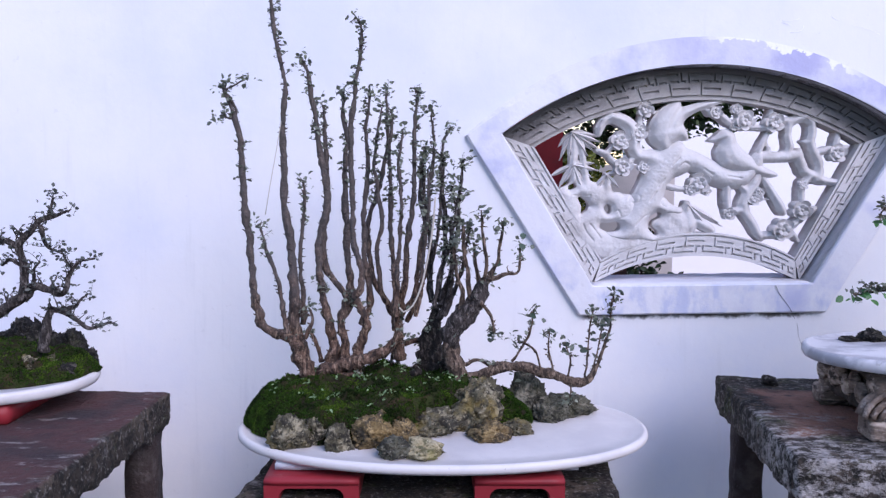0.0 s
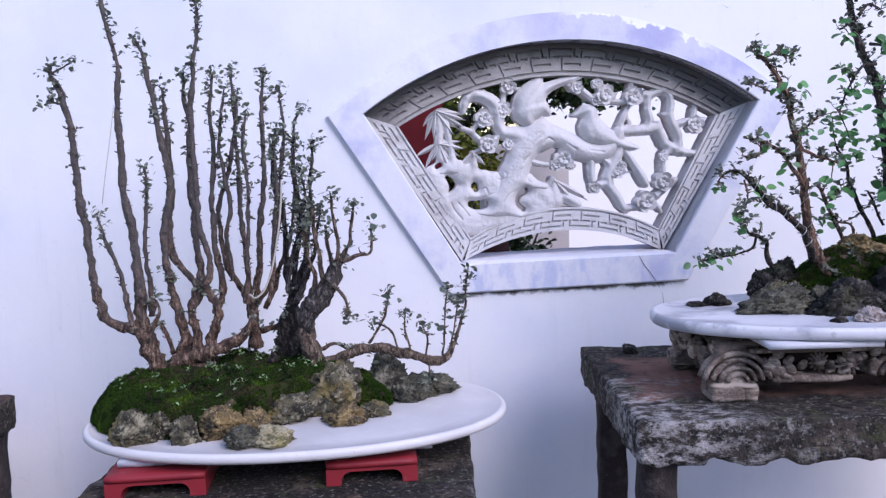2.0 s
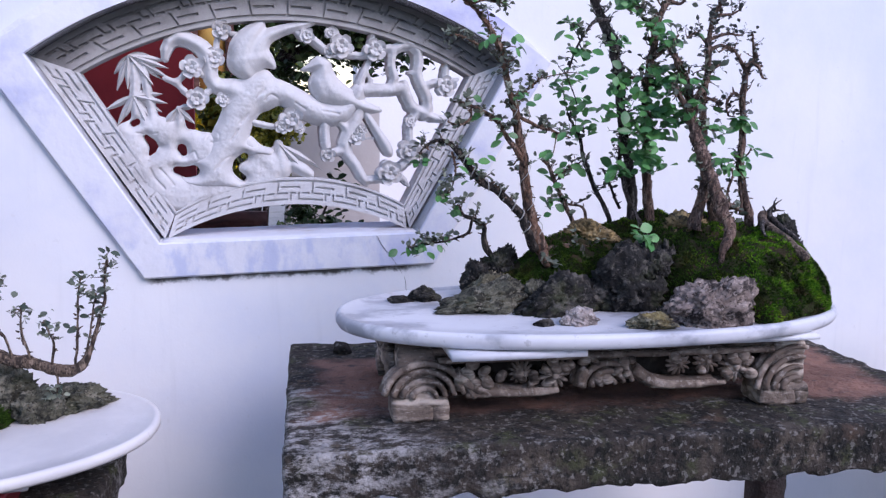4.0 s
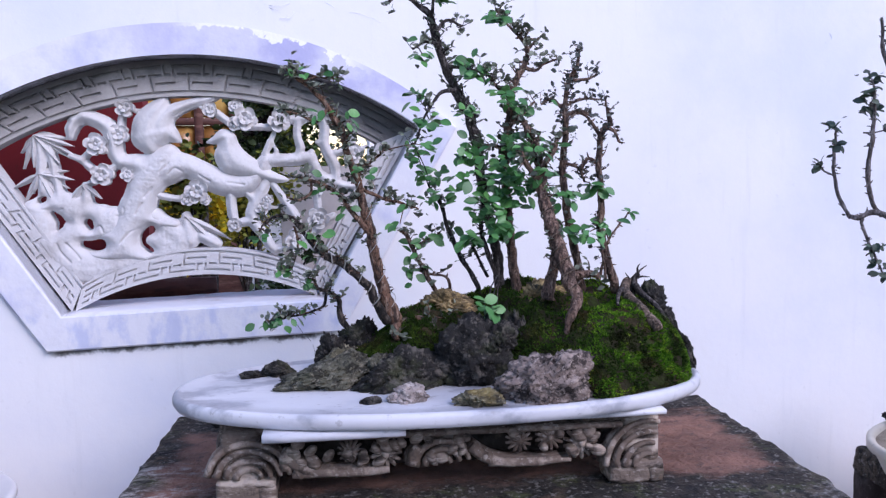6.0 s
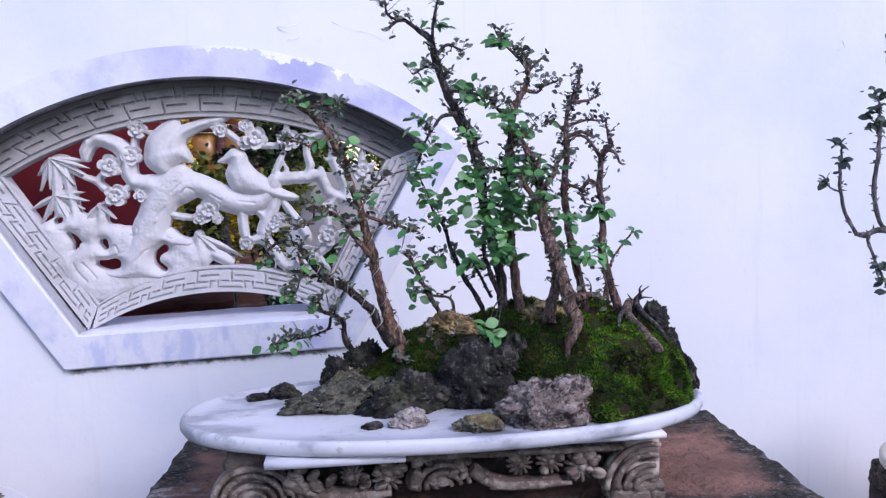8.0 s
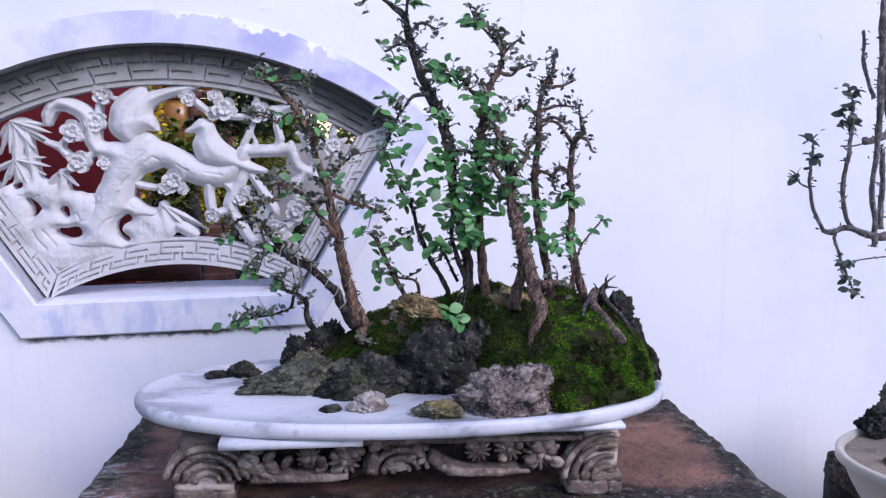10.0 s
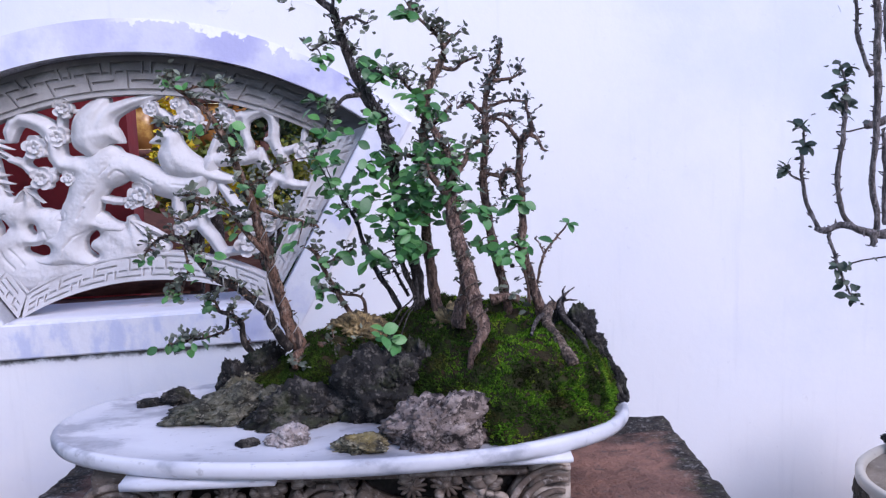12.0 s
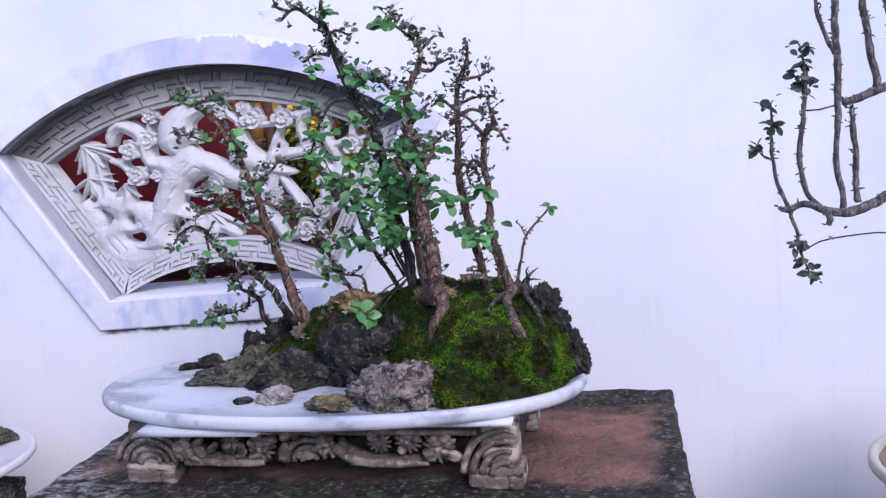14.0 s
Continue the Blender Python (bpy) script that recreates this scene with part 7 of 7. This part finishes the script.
stem(*[(1.404, 1.93, 1.092, 0.0123), (1.399, 1.93, 1.154, 0.0113), (1.393, 1.93, 1.23, 0.0103), (1.39, 1.93, 1.305, 0.0093), (1.396, 1.93, 1.379, 0.0093), (1.402, 1.93, 1.429, 0.0083), (1.42, 1.93, 1.463, 0.0065), (1.426, 1.93, 1.488, 0.0051), (1.411, 1.93, 1.514, 0.0037), (1.387, 1.93, 1.537, 0.0028), (1.376, 1.93, 1.553, 0.0018)])
stem(*[(1.4, 1.93, 1.415, 0.0056), (1.374, 1.93, 1.434, 0.0037), (1.36, 1.93, 1.452, 0.0028)])
stem(*[(1.42, 1.93, 1.463, 0.0046), (1.441, 1.93, 1.456, 0.0037), (1.453, 1.93, 1.466, 0.0028), (1.478, 1.93, 1.475, 0.0019)])
stem(*[(1.424, 1.93, 1.487, 0.0037), (1.437, 1.93, 1.502, 0.0028), (1.447, 1.93, 1.509, 0.0019)])
stem(*[(1.393, 1.92, 1.369, 0.0055), (1.418, 1.92, 1.387, 0.0042), (1.437, 1.92, 1.405, 0.0032)])
stem(*[(1.39, 1.92, 1.323, 0.0055), (1.36, 1.92, 1.333, 0.0041), (1.336, 1.92, 1.324, 0.0027)])
bonsai("upright leafy bonsai with twisted crown", take_stems(), M_BARK, 38, M_LEAF_SMALL, 2.4, 0.022, 0.011, 0.35,
    clusters([(1.403, 1.9, 1.399, 0.0236), (1.383, 1.9, 1.413, 0.0199), (1.406, 1.9, 1.323, 0.0310), (1.43, 1.9, 1.336, 0.0238), (1.388, 1.9, 1.337, 0.0236), (1.373, 1.9, 1.296, 0.0273), (1.373, 1.9, 1.533, 0.0125), (1.339, 1.9, 1.449, 0.0143)], 8) + clusters([(1.392, 1.87, 1.269, 0.0304), (1.373, 1.87, 1.234, 0.0268), (1.416, 1.87, 1.273, 0.0233), (1.364, 1.87, 1.198, 0.0214), (1.337, 1.87, 1.244, 0.0231)], 14))
stem(*[(1.432, 1.752, 1.057, 0.0075), (1.437, 1.756, 1.079, 0.0100), (1.451, 1.77, 1.106, 0.0118), (1.444, 1.78, 1.13, 0.0144), (1.435, 1.8, 1.176, 0.0137), (1.427, 1.82, 1.217, 0.0130), (1.422, 1.84, 1.269, 0.0114), (1.422, 1.86, 1.322, 0.0098), (1.41, 1.87, 1.356, 0.0080), (1.397, 1.88, 1.38, 0.0054)])
stem(*[(1.425, 1.82, 1.093, 0.0140), (1.43, 1.82, 1.125, 0.0122), (1.436, 1.82, 1.173, 0.0096)])
stem(*[(1.474, 1.84, 1.125, 0.0116), (1.495, 1.84, 1.128, 0.0089), (1.515, 1.84, 1.123, 0.0072)])
stem(*[(1.422, 1.84, 1.269, 0.0079), (1.403, 1.84, 1.296, 0.0061), (1.389, 1.84, 1.322, 0.0043)])
stem(*[(1.419, 1.84, 1.295, 0.0070), (1.439, 1.84, 1.321, 0.0053), (1.451, 1.84, 1.343, 0.0035), (1.467, 1.84, 1.354, 0.0026)])
bonsai("thick old bonsai with plaited bark and exposed roots", take_stems(), M_BARK, 40, M_LEAF_SMALL, 1.71, 0.020, 0.011, 0.45, clusters([(1.412, 1.84, 1.33, 0.0244), (1.425, 1.84, 1.286, 0.0193), (1.461, 1.84, 1.25, 0.0159), (1.384, 1.84, 1.296, 0.0209)], 8), knots=0.28)
bm = bmesh.new()
coil(bm, spline([(1.451, 1.77, 1.106, 0.0101), (1.444, 1.78, 1.13, 0.0119), (1.435, 1.8, 1.176, 0.0111), (1.427, 1.82, 1.217, 0.0104), (1.422, 1.84, 1.269, 0.0096)], 0.006), 0.021, 0.0013, 0.02, 0.98)
tagged(part("raffia_wrap", bm, M_BARK_UMBER), "brown raffia wound round an old bonsai trunk", "wrapping")
stem(*[(1.511, 1.9, 1.106, 0.0103), (1.498, 1.9, 1.158, 0.0093), (1.486, 1.9, 1.219, 0.0093), (1.479, 1.9, 1.28, 0.0083), (1.482, 1.9, 1.339, 0.0074), (1.479, 1.9, 1.394, 0.0064), (1.491, 1.9, 1.438, 0.0050), (1.502, 1.9, 1.462, 0.0037), (1.505, 1.9, 1.489, 0.0023)])
stem(*[(1.481, 1.9, 1.39, 0.0046), (1.46, 1.9, 1.408, 0.0032), (1.441, 1.9, 1.399, 0.0023)])
stem(*[(1.483, 1.9, 1.381, 0.0046), (1.508, 1.9, 1.387, 0.0037), (1.529, 1.9, 1.379, 0.0028)])
stem(*[(1.491, 1.9, 1.438, 0.0037), (1.518, 1.9, 1.439, 0.0028), (1.537, 1.9, 1.448, 0.0018)])
stem(*[(1.479, 1.9, 1.399, 0.0037), (1.508, 1.9, 1.408, 0.0028), (1.545, 1.9, 1.407, 0.0019)])
stem(*[(1.482, 1.9, 1.303, 0.0037), (1.502, 1.9, 1.298, 0.0028), (1.511, 1.9, 1.279, 0.0019)])
bonsai("slender upright bonsai with short spurs", take_stems(), M_BARK, 42, M_LEAF_GREY, 2.0, 0.020, 0.009, 0.35, clusters([(1.498, 1.88, 1.192, 0.0129), (1.465, 1.88, 1.203, 0.0146)], 4))
stem(*[(1.553, 1.857, 1.082, 0.0101), (1.545, 1.857, 1.124, 0.0100), (1.534, 1.857, 1.161, 0.0091), (1.525, 1.857, 1.202, 0.0082), (1.525, 1.857, 1.275, 0.0072), (1.524, 1.857, 1.342, 0.0072), (1.541, 1.857, 1.364, 0.0063), (1.539, 1.857, 1.386, 0.0036), (1.534, 1.857, 1.404, 0.0018)])
stem(*[(1.525, 1.857, 1.293, 0.0045), (1.505, 1.857, 1.311, 0.0040), (1.495, 1.857, 1.293, 0.0031), (1.498, 1.857, 1.274, 0.0022)])
stem(*[(1.526, 1.857, 1.345, 0.0045), (1.511, 1.857, 1.369, 0.0036), (1.49, 1.857, 1.382, 0.0027), (1.473, 1.857, 1.374, 0.0022)])
stem(*[(1.537, 1.857, 1.36, 0.0045), (1.553, 1.857, 1.353, 0.0036), (1.56, 1.857, 1.335, 0.0023)])
stem(*[(1.533, 1.857, 1.112, 0.0046), (1.532, 1.857, 1.138, 0.0032), (1.528, 1.857, 1.166, 0.0027)])
bonsai("grey upright bonsai with clawed top", take_stems(), M_BARK, 44, M_LEAF_GREY, 1.4, 0.018, 0.008, 0.4, clusters([(1.507, 1.845, 1.265, 0.0125), (1.519, 1.845, 1.203, 0.0197), (1.503, 1.845, 1.195, 0.0179)], 6))
stem(*[(1.556, 1.95, 1.064, 0.0042), (1.563, 1.95, 1.104, 0.0037), (1.572, 1.95, 1.138, 0.0033), (1.583, 1.95, 1.172, 0.0027), (1.609, 1.96, 1.202, 0.0024), (1.619, 1.96, 1.215, 0.0018)])
stem(*[(1.58, 1.95, 1.17, 0.0022), (1.573, 1.95, 1.185, 0.0018), (1.565, 1.95, 1.196, 0.0013)])
bonsai("thin bare bonsai sprout with one leafy tip", take_stems(), M_BARK, 45, None, 0.2, 0.008, big=clusters([(1.62, 1.958, 1.217, 0.0036)], 2), blade=0.016)
stem(*[(1.578, 1.838, 1.084, 0.0150), (1.576, 1.838, 1.112, 0.0100), (1.580, 1.838, 1.124, 0.0042), (1.588, 1.838, 1.132, 0.0022), (1.596, 1.836, 1.138, 0.0012)])
stem(*[(1.579, 1.838, 1.119, 0.0028), (1.588, 1.834, 1.122, 0.0018), (1.599, 1.832, 1.120, 0.0010)])
stem(*[(1.572, 1.838, 1.112, 0.0034), (1.564, 1.834, 1.120, 0.0020), (1.558, 1.834, 1.128, 0.0010)])
stem(*[(1.581, 1.832, 1.122, 0.0032), (1.577, 1.83, 1.134, 0.0019), (1.581, 1.83, 1.142, 0.0011)])
stem(*[(1.563, 1.840, 1.114, 0.0100), (1.549, 1.815, 1.105, 0.0105), (1.547, 1.786, 1.092, 0.0095), (1.555, 1.757, 1.079, 0.0105), (1.563, 1.731, 1.054, 0.0110)])
stem(*[(1.572, 1.836, 1.112, 0.0070), (1.574, 1.810, 1.098, 0.0062), (1.590, 1.787, 1.080, 0.0055), (1.598, 1.768, 1.056, 0.0040)])
stem(*[(1.549, 1.815, 1.104, 0.0055), (1.530, 1.795, 1.101, 0.0045), (1.516, 1.768, 1.088, 0.0030)])
bonsai("small dark snag with clawed twigs and bare brown roots", take_stems(), M_BARK_DARK, 46, None, 0.3, 0.008, barks={4: M_BARK_UMBER, 5: M_BARK_DARK, 6: M_BARK_DARK}, spurs=40)

# the bare bonsai by the right-hand pot
stem(*[(2.347, 1.92, 0.769, 0.0259), (2.335, 1.92, 0.886, 0.0219), (2.312, 1.9, 1.023, 0.0177), (2.261, 1.88, 1.146, 0.0138), (2.18, 1.84, 1.211, 0.0117), (2.121, 1.815, 1.224, 0.0107), (2.076, 1.8, 1.21, 0.0094), (2.041, 1.79, 1.201, 0.0089), (2.006, 1.79, 1.208, 0.0077), (1.985, 1.81, 1.214, 0.0070), (1.968, 1.82, 1.205, 0.0071), (1.958, 1.83, 1.208, 0.0042)])
stem(*[(1.978, 1.85, 1.203, 0.0051), (1.970, 1.865, 1.228, 0.0046), (1.964, 1.875, 1.270, 0.0040), (1.962, 1.875, 1.316, 0.0034), (1.960, 1.872, 1.362, 0.0019)])
stem(*[(2.014, 1.82, 1.207, 0.0058), (1.992, 1.82, 1.235, 0.0054), (1.985, 1.82, 1.281, 0.0054), (1.989, 1.82, 1.33, 0.0049), (1.993, 1.82, 1.374, 0.0041), (1.99, 1.82, 1.426, 0.0024)])
stem(*[(2.042, 1.81, 1.205, 0.0066), (2.036, 1.81, 1.261, 0.0061), (2.033, 1.81, 1.343, 0.0061), (2.035, 1.81, 1.422, 0.0072), (2.029, 1.81, 1.5, 0.0071), (2.025, 1.81, 1.592, 0.0047), (2.019, 1.81, 1.667, 0.0023)])
stem(*[(2.072, 1.83, 1.209, 0.0067), (2.068, 1.83, 1.266, 0.0062), (2.062, 1.83, 1.345, 0.0058)])
stem(*[(2.302, 1.885, 1.036, 0.0140), (2.266, 1.885, 1.223, 0.0120), (2.199, 1.885, 1.355, 0.0102), (2.158, 1.885, 1.375, 0.0093), (2.126, 1.885, 1.371, 0.0094), (2.098, 1.885, 1.361, 0.0090), (2.07, 1.885, 1.355, 0.0077)])
stem(*[(2.119, 1.885, 1.376, 0.0085), (2.109, 1.885, 1.433, 0.0076), (2.098, 1.885, 1.504, 0.0067), (2.091, 1.885, 1.601, 0.0041)])
stem(*[(2.038, 1.83, 1.427, 0.0057), (2.024, 1.83, 1.448, 0.0045), (2.016, 1.83, 1.488, 0.0041), (2.01, 1.83, 1.536, 0.0028)])
stem(*[(2.158, 1.885, 1.375, 0.0076), (2.142, 1.885, 1.451, 0.0067), (2.125, 1.885, 1.534, 0.0050)])
stem(*[(1.969, 1.81, 1.203, 0.0042), (1.977, 1.81, 1.174, 0.0033), (1.974, 1.79, 1.145, 0.0029), (1.984, 1.78, 1.118, 0.0020)])
stem(*[(2.003, 1.765, 1.207, 0.0072), (2.007, 1.765, 1.193, 0.0064), (2.005, 1.765, 1.188, 0.0040)])
stem(*[(1.963, 1.876, 1.276, 0.0022), (1.953, 1.885, 1.281, 0.0018), (1.944, 1.892, 1.295, 0.0013)])
bonsai("grey bonsai with level branches and upright shoots", take_stems(), M_BARK_PALE, 50, M_LEAF_GREY, 0.25, 0.010, 0.008, 0.3,
    clusters([(1.988, 1.825, 1.435, 0.0114), (1.99, 1.825, 1.411, 0.0106), (1.988, 1.825, 1.395, 0.0106), (1.993, 1.825, 1.382, 0.0098), (1.955, 1.868, 1.358, 0.0041), (1.944, 1.888, 1.296, 0.0062), (1.961, 1.87, 1.330, 0.0050)], 6) + clusters([(1.97, 1.785, 1.16, 0.0090), (1.98, 1.785, 1.134, 0.0090), (1.992, 1.785, 1.112, 0.0099)], 5), per=1, leaves=DEEP_MESHES, blade=0.0155)
for pts, label in (
    ([(1.986, 1.82, 1.141, 0.0012), (2.012, 1.82, 1.155, 0.0012), (2.052, 1.82, 1.161, 0.0012), (2.116, 1.82, 1.162, 0.0012), (2.211, 1.82, 1.141, 0.0012)], "dark training wire tied below a bonsai branch"),
    ([(2.006, 1.86, 1.348, 0.0014), (2.027, 1.86, 1.348, 0.0014), (2.051, 1.86, 1.353, 0.0013)], "short dark wire between upright bonsai shoots"),
):
    bm = bmesh.new()
    tube(bm, pts, 5, 0.02, 0)
    tagged(part("training_wire", bm, M_LEG), label, "wire")

# grey bonsai on the left-hand tray
stem(*[(-0.702, 2, 0.931, 0.0281), (-0.678, 2, 0.975, 0.0216), (-0.634, 2, 1.011, 0.0162), (-0.59, 2, 1.037, 0.0129), (-0.566, 2, 1.059, 0.0108), (-0.513, 2, 1.051, 0.0070), (-0.505, 2, 1.081, 0.0054), (-0.486, 2, 1.103, 0.0043), (-0.451, 2, 1.114, 0.0027)])
stem(*[(-0.594, 2, 1.035, 0.0129), (-0.59, 2, 1.089, 0.0113), (-0.595, 2, 1.138, 0.0102), (-0.569, 2, 1.163, 0.0086), (-0.548, 2, 1.184, 0.0075), (-0.523, 2, 1.193, 0.0053), (-0.497, 2, 1.204, 0.0027)])
stem(*[(-0.553, 2, 1.178, 0.0064), (-0.543, 2, 1.143, 0.0054), (-0.527, 2, 1.128, 0.0027)])
stem(*[(-0.595, 2, 1.138, 0.0086), (-0.618, 2, 1.148, 0.0075), (-0.65, 2, 1.132, 0.0054)])
stem(*[(-0.541, 1.97, 0.941, 0.0159), (-0.531, 1.97, 0.986, 0.0117), (-0.521, 1.97, 1.019, 0.0085), (-0.487, 1.97, 1.008, 0.0064), (-0.456, 1.97, 0.987, 0.0048), (-0.409, 1.97, 0.995, 0.0027)])
stem(*[(-0.518, 1.97, 1.021, 0.0063), (-0.481, 1.97, 1.027, 0.0048), (-0.46, 1.97, 1.046, 0.0026)])
stem(*[(-0.536, 2, 1.188, 0.0053), (-0.53, 2, 1.213, 0.0043), (-0.526, 2, 1.227, 0.0027)])
stem(*[(-0.568, 2, 1.059, 0.0065), (-0.565, 2, 1.089, 0.0043), (-0.555, 2, 1.106, 0.0027)])
stem(*[(-0.588, 2, 1.1, 0.0064), (-0.608, 2, 1.111, 0.0043), (-0.625, 2, 1.1, 0.0027)])
stem(*[(-0.502, 2, 1.101, 0.0043), (-0.513, 2, 1.117, 0.0032), (-0.514, 2, 1.127, 0.0021)])
bonsai("dark twisted bonsai with fine grey spiky foliage", take_stems(), M_BARK_DARK, 60, M_LEAF_GREY, 1.9, 0.026, 0.0085, 0.3, per=2, girth=0.74, wander=0.005, tips=4)

# ---- pot of the right-hand bonsai ----
PX, PY, PZ = 2.425, 1.93, 0.655
pot = thing("oval_pot", (PX, PY, PZ), "cream glazed oval pot filled with sandy soil", "bonsai pot")
bm = bmesh.new()
loops = []
for inset, z in ((0.05, 0.0005), (0.045, 0.003), (0.030, 0.03), (0.012, 0.068), (0.0, 0.074), (0.0, 0.088), (0.003, 0.091), (0.012, 0.091), (0.016, 0.087), (0.018, 0.070)):
    loops.append([bm.verts.new((PX + x, PY + y, PZ + z)) for x, y in oval(0.285 - inset, 0.205 - inset, 0.95)])
ring_faces(bm, loops)
bm.faces.new(loops[0])
bmesh.ops.recalc_face_normals(bm, faces=bm.faces)
part("pot_body", bm, M_POT, pot)
bm = bmesh.new()
loops = [[bm.verts.new((PX + x, PY + y, PZ + 0.080 + 0.003 * noise.noise(Vector((x * 30, y * 30, 0))) + 0.012 * (1 - s))) for x, y in oval(0.268 * s, 0.188 * s, 0.95)] for s in (1.0, 0.8, 0.6, 0.4, 0.2, 0.05)]
ring_faces(bm, loops)
bm.faces.new(loops[-1])
bmesh.ops.recalc_face_normals(bm, faces=bm.faces)
part("soil", bm, M_SOIL, pot, "pale sandy soil")
for k, ((x, y, w, h), mat) in enumerate(zip([(2.326, 2.058, 0.106, 0.069), (2.422, 2.078, 0.129, 0.141), (2.227, 1.921, 0.035, 0.019)], (M_ROCK_DARK, M_ROCK_GREY, M_ROCK_TAN))):
    rock((x, y), w, h, mat, "dark craggy stone on the pot's soil", 120 + k, PZ + 0.082)

# ---- garden seen through the lattice ----
bm = rbox(bmesh.new(), pose(-1.14, 3.30, 1.4), (1.78, 0.06, 1.4), 0.006, 0.3)
tagged(part("red_wall", bm, M_REDWALL, smooth=False), "dark red painted wall beyond the lattice", "wall", kind="structure")


def leafy(name, label, at, spread, n, mat, size, seed, trunk=None, foot=None):
    """A shrub or small tree: stems, limbs and a ragged crown of single leaves."""
    t = thing(name, (at[0], at[1], 0.0), label, "tree" if trunk else "shrub")
    rnd = random.Random(seed)
    bm = bmesh.new()
    base = trunk or 0.02
    foot = at[0] if foot is None else foot
    tube(bm, [(foot, at[1], 0.0, base), (foot + 0.03, at[1], at[2] * 0.5, base * 0.8), (foot + 0.06, at[1], at[2] * 0.82, base * 0.6), (at[0] - 0.02, at[1], at[2], base * 0.4)], 8, 0.08, 0.2, 0.01, 12)
    heads = []
    for k in range(14):
        p = Vector((at[0] + rnd.gauss(0, spread[0] * 0.55), at[1] + rnd.gauss(0, spread[1] * 0.5), at[2] + rnd.gauss(0, spread[2] * 0.5)))
        tube(bm, [((foot + at[0]) / 2, at[1], at[2] * 0.92 if trunk else at[2] * 0.55, base * 0.4), (*((Vector(at) + p) / 2), base * 0.25), (*p, 0.003)], 5, 0.08, 0.2, 0.01, 12)
        heads.append(p)
    part("trunk", bm, M_BARK_DARK, t)
    verts, faces = [], []
    for k in range(n):
        p = rnd.choice(heads) + Vector((rnd.gauss(0, spread[0] * 0.22), rnd.gauss(0, spread[1] * 0.25), rnd.gauss(0, spread[2] * 0.22)))
        small_leaf(verts, faces, rnd, p, size)
    part("crown", from_lists(verts, faces), mat, t, kind="stuff")


leafy("garden_tree", "dark green garden tree behind the wall", (1.20, 4.2, 1.62), (0.42, 0.2, 0.22), 5200, M_DARK_LEAF, 0.04, 70, 0.035, 0.70)
leafy("garden_shrub", "bright yellow shrub behind the wall", (0.55, 4.5, 1.20), (0.15, 0.15, 0.22), 2600, M_YELLOW_LEAF, 0.035, 71)
leafy("garden_shrub", "olive green shrub behind the wall", (0.74, 3.6, 1.24), (0.08, 0.10, 0.12), 900, M_OLIVE_LEAF, 0.035, 72)
leafy("garden_shrub", "yellow-green shrub beside the garden pillar", (0.88, 4.7, 1.22), (0.20, 0.12, 0.22), 3600, M_SUNNY_LEAF, 0.032, 76)
leafy("garden_shrub", "low dark green shrub behind the wall", (1.06, 3.9, 0.80), (0.11, 0.15, 0.16), 1100, M_DARK_LEAF, 0.035, 73)
leafy("garden_tree", "dark leafy tree at the far end of the garden", (0.85, 8.6, 1.55), (0.75, 0.3, 0.75), 8000, M_DARK_LEAF, 0.07, 74, 0.05, 0.5)
leafy("garden_shrub", "olive green shrub at the far end of the garden", (1.30, 8.2, 1.20), (0.50, 0.25, 0.50), 5200, M_OLIVE_LEAF, 0.06, 75)
bm = rbox(bmesh.new(), pose(0.42, 2.98, 0.90), (0.42, 0.16, 0.03), 0.006, 0.05, 0.002, 10)
bench = thing("timber_bench", (0.42, 3.05, 0.0), "reddish-brown timber bench behind the wall", "bench")
part("seat", bm, M_BROWN, bench)
part("back_board", rbox(bmesh.new(), pose(0.42, 3.14, 0.965), (0.42, 0.02, 0.03), 0.005, 0.05), M_BROWN, bench)
for x in (0.06, 0.78):
    part("leg", rbox(bmesh.new(), pose(x, 3.05, 0.435), (0.03, 0.14, 0.435), 0.005, 0.1), M_BROWN, bench)

# white backdrop wall, added to give the bright sky behind the lattice
bm = rbox(bmesh.new(), pose(5.2, 7.0, 1.5), (3.45, 0.1, 1.5), 0.006, 1.0)
tagged(part("sky_backdrop", bm, M_WHITE, smooth=False), "bright white backdrop wall standing in for the sky", "wall", kind="structure")
bm = rbox(bmesh.new(), pose(1.29, 5.0, 0.67), (0.24, 0.09, 0.67), 0.006, 0.2)
tagged(part("garden_pillar", bm, M_CREAM, smooth=False), "cream rendered garden pillar", "wall", kind="structure")
# timber window front with amber panes, set back behind the red wall
front = thing("timber_window_front", (0.2, 5.7, 0.0), "brown timber shopfront with lamplight painted on amber panes", "window front")
part("lower_panel", rbox(bmesh.new(), pose(0.2, 5.7, 0.5), (0.62, 0.03, 0.5), 0.004, 0.2), M_BROWN, front)
for i in range(7):
    part("post", rbox(bmesh.new(), pose(-0.4 + 0.2 * i, 5.7, 1.65), (0.025, 0.035, 0.65), 0.004, 0.2), M_BROWN, front)
for j in range(5):
    part("rail", rbox(bmesh.new(), pose(0.2, 5.698, 1.02 + 0.3 * j), (0.60, 0.030, 0.022), 0.004, 0.2), M_BROWN, front)
for i in range(6):
    for j in range(4):
        part("pane", rbox(bmesh.new(), pose(-0.30 + 0.2 * i, 5.7, 1.17 + 0.3 * j), (0.074, 0.004, 0.127), 0.002, 0.2), M_AMBER, front)
